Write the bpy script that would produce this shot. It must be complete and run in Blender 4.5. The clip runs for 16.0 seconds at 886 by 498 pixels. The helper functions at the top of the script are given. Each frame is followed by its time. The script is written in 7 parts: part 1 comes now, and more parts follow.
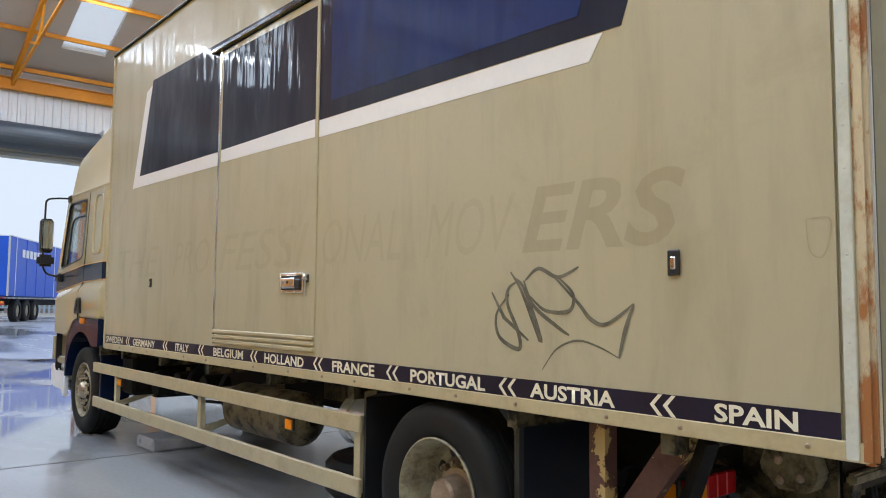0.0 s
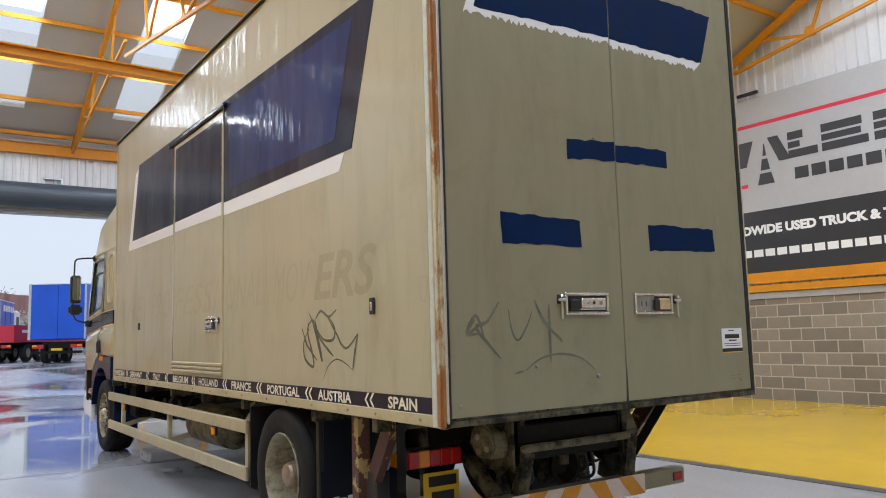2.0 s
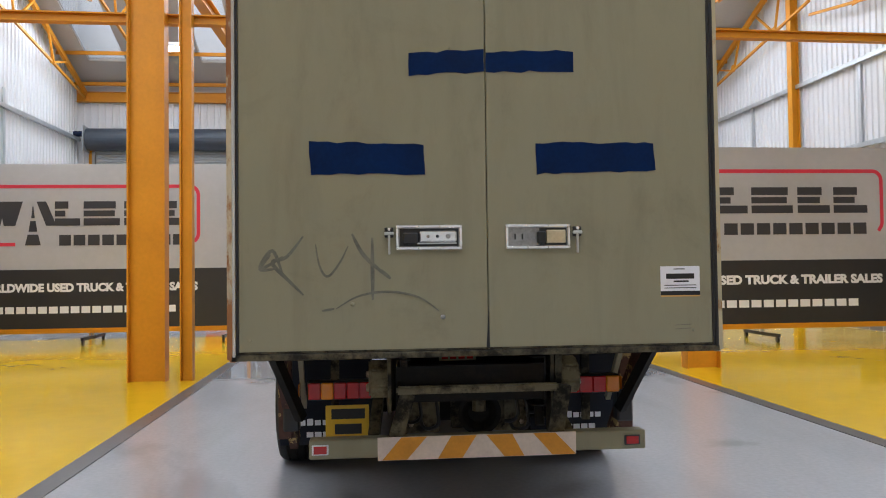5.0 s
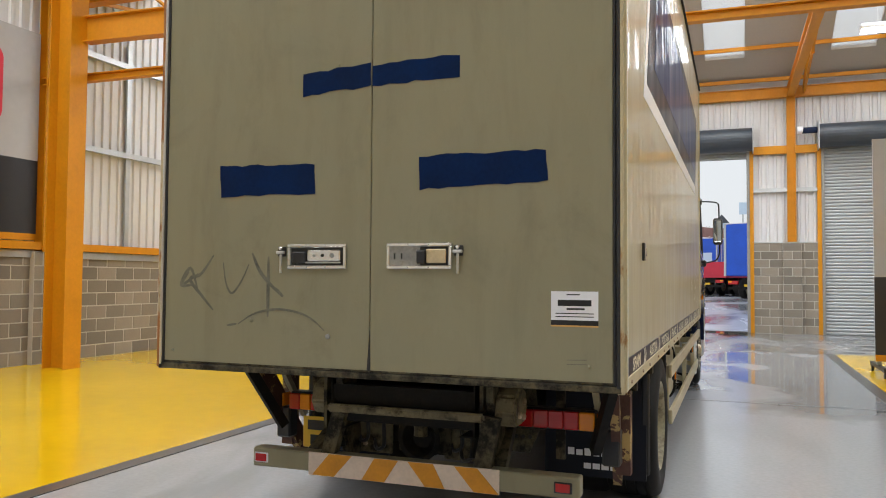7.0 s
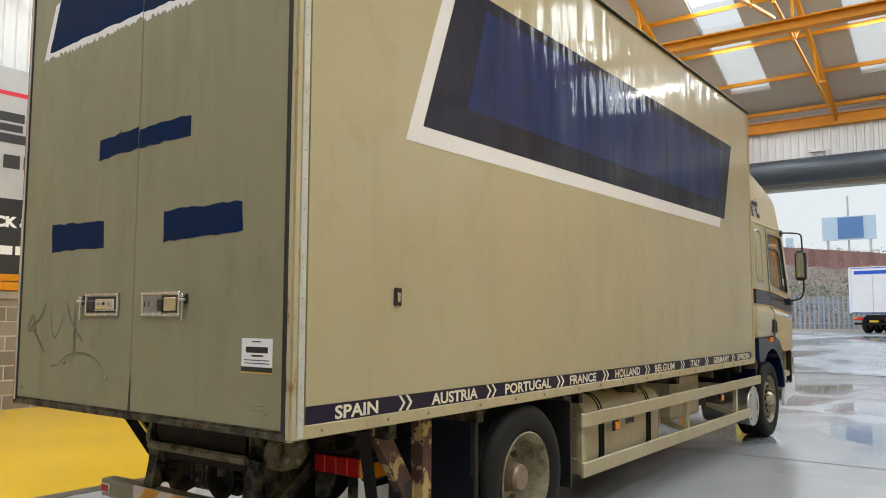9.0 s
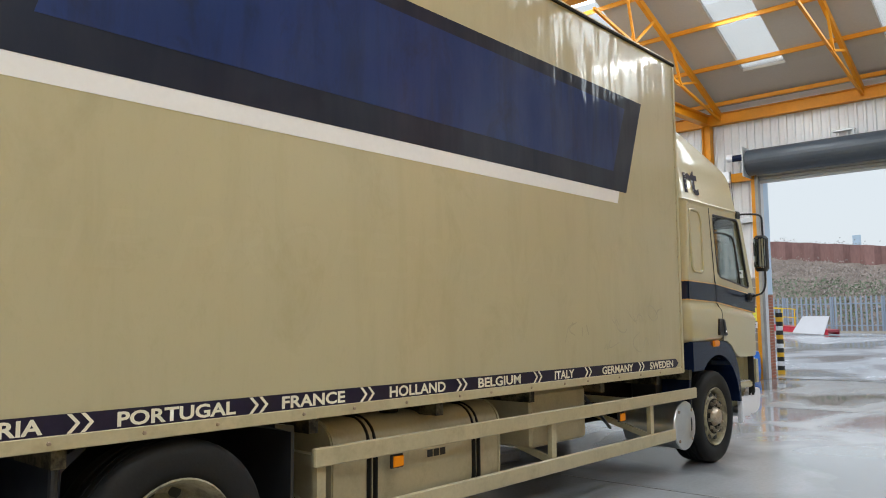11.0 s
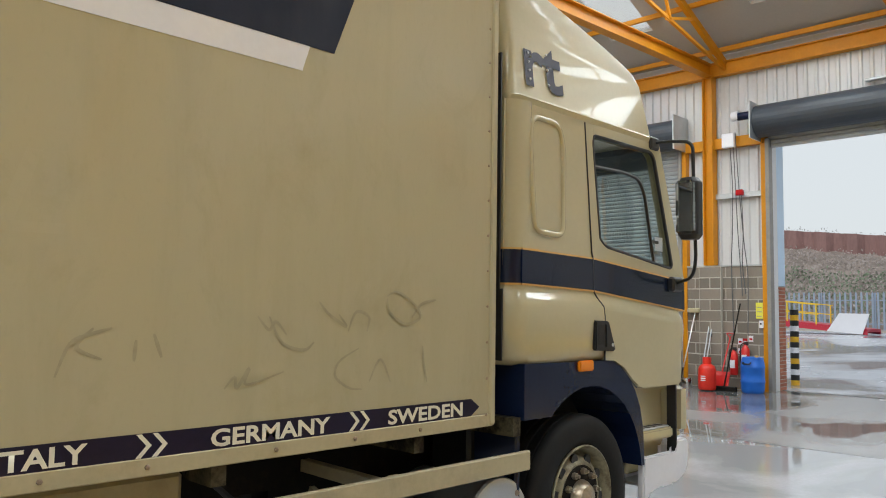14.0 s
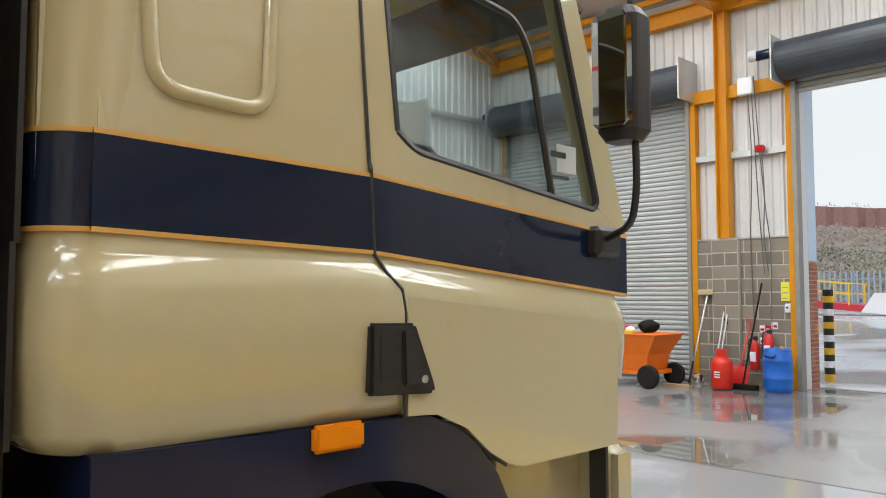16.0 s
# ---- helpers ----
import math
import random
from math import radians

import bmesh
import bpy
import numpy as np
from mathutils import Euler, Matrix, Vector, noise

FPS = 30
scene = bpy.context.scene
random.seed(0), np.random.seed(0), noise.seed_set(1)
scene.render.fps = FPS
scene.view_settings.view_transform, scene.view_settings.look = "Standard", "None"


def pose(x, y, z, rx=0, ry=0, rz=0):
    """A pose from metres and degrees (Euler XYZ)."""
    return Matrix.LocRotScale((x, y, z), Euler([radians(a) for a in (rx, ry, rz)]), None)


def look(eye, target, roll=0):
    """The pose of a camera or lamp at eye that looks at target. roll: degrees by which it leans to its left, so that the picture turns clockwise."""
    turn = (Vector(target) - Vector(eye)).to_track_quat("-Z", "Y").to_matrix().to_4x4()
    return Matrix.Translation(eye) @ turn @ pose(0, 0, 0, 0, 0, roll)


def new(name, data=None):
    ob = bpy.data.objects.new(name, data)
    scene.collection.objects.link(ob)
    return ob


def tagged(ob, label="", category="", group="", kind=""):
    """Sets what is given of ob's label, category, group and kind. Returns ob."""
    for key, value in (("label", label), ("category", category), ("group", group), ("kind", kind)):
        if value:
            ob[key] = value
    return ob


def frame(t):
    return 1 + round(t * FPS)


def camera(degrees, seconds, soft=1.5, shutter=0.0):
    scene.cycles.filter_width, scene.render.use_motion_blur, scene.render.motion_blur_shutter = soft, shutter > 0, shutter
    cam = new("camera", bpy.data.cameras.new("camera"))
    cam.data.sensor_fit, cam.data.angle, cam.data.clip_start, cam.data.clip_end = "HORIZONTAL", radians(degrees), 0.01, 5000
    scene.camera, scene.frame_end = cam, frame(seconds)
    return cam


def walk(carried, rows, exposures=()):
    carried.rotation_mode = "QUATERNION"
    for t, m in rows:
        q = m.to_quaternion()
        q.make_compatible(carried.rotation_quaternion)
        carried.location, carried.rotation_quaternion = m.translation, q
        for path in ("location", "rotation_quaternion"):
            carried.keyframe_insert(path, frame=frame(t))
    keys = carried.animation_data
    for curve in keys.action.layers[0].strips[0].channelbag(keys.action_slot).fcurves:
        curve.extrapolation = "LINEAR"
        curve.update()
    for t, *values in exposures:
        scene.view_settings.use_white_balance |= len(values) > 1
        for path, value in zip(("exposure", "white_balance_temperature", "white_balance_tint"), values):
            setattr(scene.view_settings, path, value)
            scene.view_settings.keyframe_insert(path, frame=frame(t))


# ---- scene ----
cam = camera(59.6, 16.0, 1.02)
PATH = [
    (0, (-3.707, -0.939, 1.414), (-2.423, 0.588, 1.562), 0.5),
    (0.5, (-3.693, -1.535, 1.421), (-2.447, 0.02, 1.588), 0.4),
    (1, (-3.674, -2.142, 1.414), (-2.462, -0.561, 1.588), -0.2),
    (1.5, (-3.566, -2.659, 1.414), (-2.392, -1.051, 1.607), -0.8),
    (2, (-3.378, -3.12, 1.408), (-2.25, -1.483, 1.629), -1.6),
    (2.5, (-3.156, -3.513, 1.439), (-2.096, -1.839, 1.706), -2.2),
    (3, (-2.735, -3.775, 1.463), (-1.771, -2.052, 1.779), -2.8),
    (3.5, (-2.226, -3.843, 1.476), (-1.393, -2.054, 1.804), -2.8),
    (4, (-1.668, -3.967, 1.471), (-1.026, -2.094, 1.751), -2.2),
    (4.5, (-1.132, -3.96, 1.399), (-0.707, -2.01, 1.536), -1.2),
    (4.7, (-0.904, -3.934, 1.383), (-0.572, -1.963, 1.45), -0.9),
    (6.8, (1.449, -3.439, 1.453), (0.819, -1.541, 1.504), 0.3),
    (7, (1.706, -3.412, 1.45), (0.997, -1.544, 1.528), 0.4),
    (7.5, (2.322, -3.291, 1.465), (1.452, -1.495, 1.589), 0.5),
    (8, (2.883, -3.056, 1.453), (1.87, -1.34, 1.614), 0.4),
    (8.5, (3.429, -2.777, 1.484), (2.312, -1.127, 1.658), 0.3),
    (9, (3.802, -2.319, 1.503), (2.613, -0.72, 1.676), 0.2),
    (9.2, (3.959, -2.086, 1.504), (2.737, -0.511, 1.672), 0.2),
    (11.3, (4.483, 0.598, 1.453), (3.149, 2.077, 1.639), 0.0),
    (11.5, (4.483, 0.887, 1.483), (3.135, 2.353, 1.664), 0.4),
    (12, (4.438, 1.588, 1.486), (3.072, 3.038, 1.662), 0.8),
    (12.5, (4.372, 2.292, 1.508), (2.991, 3.729, 1.674), 1.1),
    (13, (4.231, 2.982, 1.52), (2.838, 4.407, 1.686), 1.0),
    (13.5, (4.041, 3.672, 1.511), (2.643, 5.094, 1.669), 0.9),
    (14, (3.771, 4.357, 1.525), (2.377, 5.782, 1.682), 0.9),
    (14.5, (3.501, 5.037, 1.533), (2.119, 6.476, 1.682), 0.8),
    (15, (3.189, 5.68, 1.533), (1.816, 7.127, 1.677), 0.5),
    (15.5, (2.933, 6.362, 1.532), (1.547, 7.798, 1.668), 0.3),
    (16, (2.714, 7.032, 1.544), (1.276, 8.417, 1.664), -0.0),
]
walk(cam, [(t, look(eye, target, roll)) for t, eye, target, roll in PATH], [(0, -0.04, 5700, 8), (3.0, -0.13, 5850, 10), (4.5, -0.14, 5850, 11), (7.0, -0.03, 6450, 8), (8.5, -0.03, 6400, 5), (11.5, -0.09, 6150, 5), (14.0, -0.15, 6350, 5), (15.0, -0.19, 6600, 5), (16.0, 0.08, 6550, 6)])

# ---- world, sun, large lights, exposure ----
scene.view_settings.exposure = -0.12
world = bpy.data.worlds.new("overcast_sky")
scene.world = world
world.use_nodes = True
wn, wl = world.node_tree.nodes, world.node_tree.links
sky = wn.new("ShaderNodeTexSky")
sky.sky_type, sky.sun_disc = "NISHITA", False
sky.sun_elevation, sky.sun_rotation = radians(28), radians(200)
sky.air_density, sky.dust_density = 1.5, 3.0
pale = wn.new("ShaderNodeHueSaturation")
pale.inputs["Saturation"].default_value = 0.75
wl.new(sky.outputs[0], pale.inputs["Color"])
cloud = wn.new("ShaderNodeMix")
cloud.data_type = "RGBA"
cloud.inputs[0].default_value = 0.88
cloud.inputs[7].default_value = (8.35, 8.55, 9.0, 1)
wl.new(pale.outputs[0], cloud.inputs[6])
wl.new(cloud.outputs[2], wn["Background"].inputs[0])
wn["Background"].inputs[1].default_value = 0.106

sun = new("sun", bpy.data.lights.new("sun", "SUN"))
sun.data.energy, sun.data.angle, sun.data.color = 1.0, radians(15), (1.0, 0.96, 0.9)
sun.matrix_world = look((0, 0, 50), (6, 22, 34))


def area_lamp(name, eye, target, width, height, watts, color=(1, 1, 1)):
    lamp = new(name, bpy.data.lights.new(name, "AREA"))
    lamp.data.shape, lamp.data.size, lamp.data.size_y = "RECTANGLE", width, height
    lamp.data.energy, lamp.data.color = watts, color
    lamp.matrix_world = look(eye, target)
    return lamp


SKY_WATTS = 165.0
LED_WATTS = 36.0

# ---- materials ----
def nodes_of(name):
    m = bpy.data.materials.new(name)
    m.use_nodes = True
    return m, m.node_tree.nodes, m.node_tree.links, m.node_tree.nodes["Principled BSDF"]


def stuff(name, color, rough=0.5, metal=0.0, vary=0.12, scale=3.0, grain=60.0, bump=0.02, coat=0.0, streak=0.0, dirt=None, dirt_amount=0.0, random_per=0.0, spec=0.5, stretch=(1, 1, 1), dirt_at=(0.5, 0.72)):
    """A painted, moulded or cast surface: colour drift at two scales, optional dirt and streaks, fine relief."""
    m, n, l, b = nodes_of(name)
    tc = n.new("ShaderNodeTexCoord")
    mp = n.new("ShaderNodeMapping")
    mp.inputs["Scale"].default_value = stretch
    l.new(tc.outputs["Object"], mp.inputs[0])
    big = n.new("ShaderNodeTexNoise")
    big.inputs["Scale"].default_value, big.inputs["Detail"].default_value = scale, 6
    l.new(mp.outputs[0], big.inputs["Vector"])
    fine = n.new("ShaderNodeTexNoise")
    fine.inputs["Scale"].default_value, fine.inputs["Detail"].default_value = grain, 3
    l.new(mp.outputs[0], fine.inputs["Vector"])
    mix = n.new("ShaderNodeMix")
    mix.data_type = "FLOAT"
    mix.inputs[0].default_value = 0.35
    l.new(big.outputs[0], mix.inputs[2])
    l.new(fine.outputs[0], mix.inputs[3])
    ramp = n.new("ShaderNodeValToRGB")
    ramp.color_ramp.elements[0].position, ramp.color_ramp.elements[1].position = 0.3, 0.7
    ramp.color_ramp.elements[0].color = (*[c * (1 - vary) for c in color], 1)
    ramp.color_ramp.elements[1].color = (*[min(1, c * (1 + vary)) for c in color], 1)
    l.new(mix.outputs[0], ramp.inputs[0])
    out = ramp.outputs[0]
    if streak:
        sm = n.new("ShaderNodeMapping")
        sm.inputs["Scale"].default_value = (5, 5, 0.35)
        l.new(tc.outputs["Object"], sm.inputs[0])
        st = n.new("ShaderNodeTexNoise")
        st.inputs["Scale"].default_value, st.inputs["Detail"].default_value = 2.2, 5
        l.new(sm.outputs[0], st.inputs["Vector"])
        sr = n.new("ShaderNodeValToRGB")
        sr.color_ramp.elements[0].position, sr.color_ramp.elements[1].position = 0.36, 0.82
        sr.color_ramp.elements[0].color = (0, 0, 0, 1)
        sr.color_ramp.elements[1].color = (streak, streak, streak, 1)
        l.new(st.outputs[0], sr.inputs[0])
        dm = n.new("ShaderNodeMix")
        dm.data_type = "RGBA"
        l.new(sr.outputs[0], dm.inputs[0])
        l.new(out, dm.inputs[6])
        dm.inputs[7].default_value = (*(dirt or [c * 0.6 for c in color]), 1)
        out = dm.outputs[2]
    if dirt_amount:
        dn = n.new("ShaderNodeTexNoise")
        dn.inputs["Scale"].default_value, dn.inputs["Detail"].default_value, dn.inputs["Roughness"].default_value = scale * 2.3, 8, 0.7
        l.new(mp.outputs[0], dn.inputs["Vector"])
        dr = n.new("ShaderNodeValToRGB")
        dr.color_ramp.elements[0].position, dr.color_ramp.elements[1].position = dirt_at
        dr.color_ramp.elements[0].color = (0, 0, 0, 1)
        dr.color_ramp.elements[1].color = (dirt_amount, dirt_amount, dirt_amount, 1)
        l.new(dn.outputs[0], dr.inputs[0])
        d2 = n.new("ShaderNodeMix")
        d2.data_type = "RGBA"
        l.new(dr.outputs[0], d2.inputs[0])
        l.new(out, d2.inputs[6])
        d2.inputs[7].default_value = (*(dirt or [c * 0.4 for c in color]), 1)
        out = d2.outputs[2]
    if random_per:
        oi = n.new("ShaderNodeObjectInfo")
        mr = n.new("ShaderNodeMapRange")
        mr.inputs[3].default_value, mr.inputs[4].default_value = 1 - random_per, 1 + random_per
        l.new(oi.outputs["Random"], mr.inputs[0])
        hv = n.new("ShaderNodeHueSaturation")
        l.new(mr.outputs[0], hv.inputs["Value"])
        l.new(out, hv.inputs["Color"])
        out = hv.outputs[0]
    l.new(out, b.inputs["Base Color"])
    rr = n.new("ShaderNodeMapRange")
    rr.inputs[3].default_value, rr.inputs[4].default_value = max(0.02, rough * 0.75), min(1, rough * 1.3)
    l.new(big.outputs[0], rr.inputs[0])
    l.new(rr.outputs[0], b.inputs["Roughness"])
    b.inputs["Metallic"].default_value = metal
    b.inputs["Coat Weight"].default_value = coat
    b.inputs["Coat Roughness"].default_value = 0.035
    b.inputs["Specular IOR Level"].default_value = spec
    if bump:
        bp = n.new("ShaderNodeBump")
        bp.inputs["Strength"].default_value, bp.inputs["Distance"].default_value = bump, 0.02
        l.new(mix.outputs[0], bp.inputs["Height"])
        l.new(bp.outputs[0], b.inputs["Normal"])
    return m


def plain(name, color, rough=0.4, metal=0.0, emit=0.0):
    m, n, l, b = nodes_of(name)
    b.inputs["Base Color"].default_value = (*color, 1)
    b.inputs["Roughness"].default_value, b.inputs["Metallic"].default_value = rough, metal
    if emit:
        b.inputs["Emission Color"].default_value, b.inputs["Emission Strength"].default_value = (*color, 1), emit
    return m


def wet_ground(name, dry, wet, threshold, puddle_scale, rough_dry, rough_wet, bump=0.1, wetter=None):
    """Concrete with standing water: mirror-smooth dark puddles, a damp margin round them, stained dry patches."""
    m, n, l, b = nodes_of(name)
    tc = n.new("ShaderNodeTexCoord")

    def noise_at(scale, stretch=(1, 1, 1), detail=5, distort=0.0):
        mp = n.new("ShaderNodeMapping")
        mp.inputs["Scale"].default_value = stretch
        l.new(tc.outputs["Object"], mp.inputs[0])
        t = n.new("ShaderNodeTexNoise")
        t.inputs["Scale"].default_value, t.inputs["Detail"].default_value, t.inputs["Distortion"].default_value = scale, detail, distort
        l.new(mp.outputs[0], t.inputs["Vector"])
        return t.outputs[0]

    def ranged(src, a, b_, lo, hi, smooth=False):
        r = n.new("ShaderNodeMapRange")
        r.interpolation_type = "SMOOTHSTEP" if smooth else "LINEAR"
        for k, v in enumerate((a, b_, lo, hi)):
            r.inputs[k + 1].default_value = v
        l.new(src, r.inputs[0])
        return r.outputs[0]

    def blend(fac, one, two, kind="RGBA"):
        mx = n.new("ShaderNodeMix")
        mx.data_type = kind
        l.new(fac, mx.inputs[0])
        at = (6, 7) if kind == "RGBA" else (2, 3)
        for k, v in zip(at, (one, two)):
            if isinstance(v, tuple):
                mx.inputs[k].default_value = (*v, 1)
            elif isinstance(v, float):
                mx.inputs[k].default_value = v
            else:
                l.new(v, mx.inputs[k])
        return mx.outputs[2] if kind == "RGBA" else mx.outputs[0]
    water = noise_at(puddle_scale, (1, 0.7, 1), 6, 0.5)
    if wetter:
        # more standing water towards the open door
        sep = n.new("ShaderNodeSeparateXYZ")
        l.new(tc.outputs["Object"], sep.inputs[0])
        plus = n.new("ShaderNodeMath")
        l.new(ranged(sep.outputs["Y"], *wetter), plus.inputs[0])
        l.new(water, plus.inputs[1])
        water = plus.outputs[0]
    pool = ranged(water, threshold, threshold + 0.018, 0, 1, True)
    damp = ranged(water, threshold - 0.09, threshold, 0, 1, True)
    grain = noise_at(28, detail=8)
    stain = noise_at(1.1, (1, 0.3, 1), 8, 0.4)
    c = blend(grain, tuple(v * 0.86 for v in dry), tuple(min(1, v * 1.14) for v in dry))
    c = blend(ranged(stain, 0.46, 0.7, 0, 0.45), c, tuple(v * 0.62 for v in dry))
    c = blend(ranged(damp, 0, 1, 0, 0.7), c, tuple(v * 0.66 for v in dry))
    c = blend(pool, c, wet)
    l.new(c, b.inputs["Base Color"])
    r = blend(damp, ranged(stain, 0.35, 0.7, rough_dry * 0.85, rough_dry * 1.2), rough_dry * 0.5, "FLOAT")
    l.new(blend(pool, r, float(rough_wet), "FLOAT"), b.inputs["Roughness"])
    bp = n.new("ShaderNodeBump")
    bp.inputs["Distance"].default_value = 0.01
    l.new(ranged(pool, 0, 1, bump, 0.004), bp.inputs["Strength"])
    l.new(grain, bp.inputs["Height"])
    l.new(bp.outputs[0], b.inputs["Normal"])
    return m


def frosted(name):
    """Weathered translucent roof sheet: lets daylight through, part clear, part diffused."""
    m, n, l, b = nodes_of(name)
    n.remove(b)
    t = n.new("ShaderNodeBsdfTransparent")
    d = n.new("ShaderNodeBsdfTranslucent")
    d.inputs[0].default_value = (0.9, 0.92, 0.92, 1)
    x = n.new("ShaderNodeMixShader")
    x.inputs[0].default_value = 0.25
    l.new(t.outputs[0], x.inputs[1])
    l.new(d.outputs[0], x.inputs[2])
    l.new(x.outputs[0], n["Material Output"].inputs[0])
    return m


def glass(name, tint=(0.75, 0.8, 0.8), clear=0.75):
    m, n, l, b = nodes_of(name)
    n.remove(b)
    t = n.new("ShaderNodeBsdfTransparent")
    t.inputs[0].default_value = (*tint, 1)
    g = n.new("ShaderNodeBsdfGlossy")
    g.inputs["Roughness"].default_value = 0.02
    f = n.new("ShaderNodeLayerWeight")
    f.inputs["Blend"].default_value = 0.5
    p = n.new("ShaderNodeMath")
    p.operation = "POWER"
    p.inputs[1].default_value = 4.0
    l.new(f.outputs["Facing"], p.inputs[0])
    mr = n.new("ShaderNodeMapRange")
    mr.inputs[3].default_value, mr.inputs[4].default_value = 0.045, 0.9
    l.new(p.outputs[0], mr.inputs[0])
    x = n.new("ShaderNodeMixShader")
    l.new(mr.outputs[0], x.inputs[0])
    l.new(t.outputs[0], x.inputs[1])
    l.new(g.outputs[0], x.inputs[2])
    l.new(x.outputs[0], n["Material Output"].inputs[0])
    return m


def panel_paint(name, color, stain, runs=0.3, blotch=0.2, wave=0.008, wave_scale=7.0, rough=0.42, coat=0.55, coat_rough=0.07, drift=0.05):
    """Old coach paint on a thin sheet: drift, dirty runs, worn blotches and a slightly wavy clear coat."""
    m, n, l, b = nodes_of(name)
    tc = n.new("ShaderNodeTexCoord")

    def noise_at(scale, stretch, detail=5, rough_n=0.55, distort=0.0):
        mp = n.new("ShaderNodeMapping")
        mp.inputs["Scale"].default_value = stretch
        l.new(tc.outputs["Object"], mp.inputs[0])
        t = n.new("ShaderNodeTexNoise")
        t.inputs["Scale"].default_value, t.inputs["Detail"].default_value = scale, detail
        t.inputs["Roughness"].default_value, t.inputs["Distortion"].default_value = rough_n, distort
        l.new(mp.outputs[0], t.inputs["Vector"])
        return t.outputs[0]

    def ranged(src, a, b_, lo, hi):
        r = n.new("ShaderNodeMapRange")
        for k, v in enumerate((a, b_, lo, hi)):
            r.inputs[k + 1].default_value = v
        l.new(src, r.inputs[0])
        return r.outputs[0]

    def over(src, fac, other):
        mx = n.new("ShaderNodeMix")
        mx.data_type = "RGBA"
        l.new(fac, mx.inputs[0])
        if isinstance(src, tuple):
            mx.inputs[6].default_value = (*src, 1)
        else:
            l.new(src, mx.inputs[6])
        mx.inputs[7].default_value = (*other, 1)
        return mx.outputs[2]
    light = tuple(min(1, c * (1 + drift)) for c in color)
    out = over(tuple(c * (1 - drift) for c in color), noise_at(0.9, (1, 1, 0.6), 4), light)
    out = over(out, ranged(noise_at(6.0, (1, 1, 0.16), 7, 0.62, 0.4), 0.5, 0.78, 0, runs), stain)
    out = over(out, ranged(noise_at(2.4, (1, 1, 0.7), 9, 0.7, 0.6), 0.54, 0.72, 0, blotch), stain)
    out = over(out, ranged(noise_at(55, (1, 1, 0.5), 3), 0.56, 0.8, 0, 0.16), tuple(c * 0.75 for c in color))
    l.new(out, b.inputs["Base Color"])
    l.new(ranged(noise_at(3.0, (1, 1, 0.4), 6), 0.3, 0.7, rough * 0.8, min(1, rough * 1.25)), b.inputs["Roughness"])
    b.inputs["Specular IOR Level"].default_value = 0.3
    b.inputs["Coat Weight"].default_value = coat
    l.new(ranged(noise_at(5.0, (1, 1, 0.3), 6), 0.3, 0.75, coat_rough * 0.5, coat_rough * 2.0), b.inputs["Coat Roughness"])
    bp = n.new("ShaderNodeBump")
    bp.inputs["Strength"].default_value, bp.inputs["Distance"].default_value = 1.0, wave
    l.new(noise_at(wave_scale, (1, 1, 0.13), 2, 0.4), bp.inputs["Height"])
    l.new(bp.outputs[0], b.inputs["Normal"])
    l.new(bp.outputs[0], b.inputs["Coat Normal"])
    return m


CREAM = panel_paint("cream_side_paint", (0.45, 0.415, 0.295), (0.30, 0.265, 0.17), 0.5, 0.34, 0.007, 7.0, coat=0.4, drift=0.06)
CREAM_R = panel_paint("cream_side_paint_clean", (0.46, 0.415, 0.268), (0.34, 0.295, 0.17), 0.28, 0.4, 0.007, 6.0, drift=0.06)
CAB = stuff("cream_cab_paint", (0.50, 0.452, 0.285), 0.24, vary=0.04, scale=1.2, grain=30, bump=0.0, coat=1.0, spec=0.4)
CABTOP = stuff("weathered_roof_paint", (0.50, 0.452, 0.285), 0.32, vary=0.06, scale=1.5, grain=30, bump=0.0, coat=0.35, spec=0.3)
FRAME = stuff("cream_frame_paint", (0.46, 0.40, 0.25), 0.4, vary=0.1, scale=2.5, grain=40, bump=0.05, dirt=(0.2, 0.15, 0.09), dirt_amount=0.35)
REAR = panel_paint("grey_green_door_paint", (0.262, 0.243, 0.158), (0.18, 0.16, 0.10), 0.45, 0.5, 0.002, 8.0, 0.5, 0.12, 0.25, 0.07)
NAVY = panel_paint("navy_overpaint", (0.0035, 0.007, 0.025), (0.010, 0.013, 0.028), 0.8, 0.7, 0.006, 9.0, 0.6, 0.26, 0.045, 0.4)
NAVY2 = panel_paint("blue_overpaint", (0.005, 0.022, 0.12), (0.004, 0.009, 0.035), 0.8, 0.8, 0.006, 9.0, 0.6, 0.26, 0.045, 0.35)
PATCH = stuff("blue_brushed_patch", (0.0015, 0.014, 0.066), 0.7, vary=0.3, scale=5, grain=50, bump=0.08, spec=0.12)
WHITE = stuff("white_vinyl", (0.78, 0.78, 0.82), 0.4, vary=0.05, scale=2, grain=30, bump=0.01)
LETTER = stuff("ivory_lettering", (0.78, 0.74, 0.6), 0.4, vary=0.05, scale=6, grain=60, bump=0)
STRIP = stuff("dark_purple_strip", (0.012, 0.0095, 0.030), 0.4, vary=0.3, scale=3, grain=40, bump=0.01, spec=0.3)
GHOST2 = panel_paint("faint_faded_lettering", (0.422, 0.386, 0.27), (0.285, 0.25, 0.158), 0.5, 0.34, 0.007, 7.0, coat=0.4, drift=0.06)
GHOST = panel_paint("faded_lettering", (0.385, 0.35, 0.24), (0.28, 0.245, 0.155), 0.5, 0.34, 0.007, 7.0, coat=0.4, drift=0.06)
GHOST_P = panel_paint("pale_faded_lettering", (0.468, 0.424, 0.276), (0.34, 0.295, 0.17), 0.28, 0.4, 0.007, 6.0, drift=0.06)
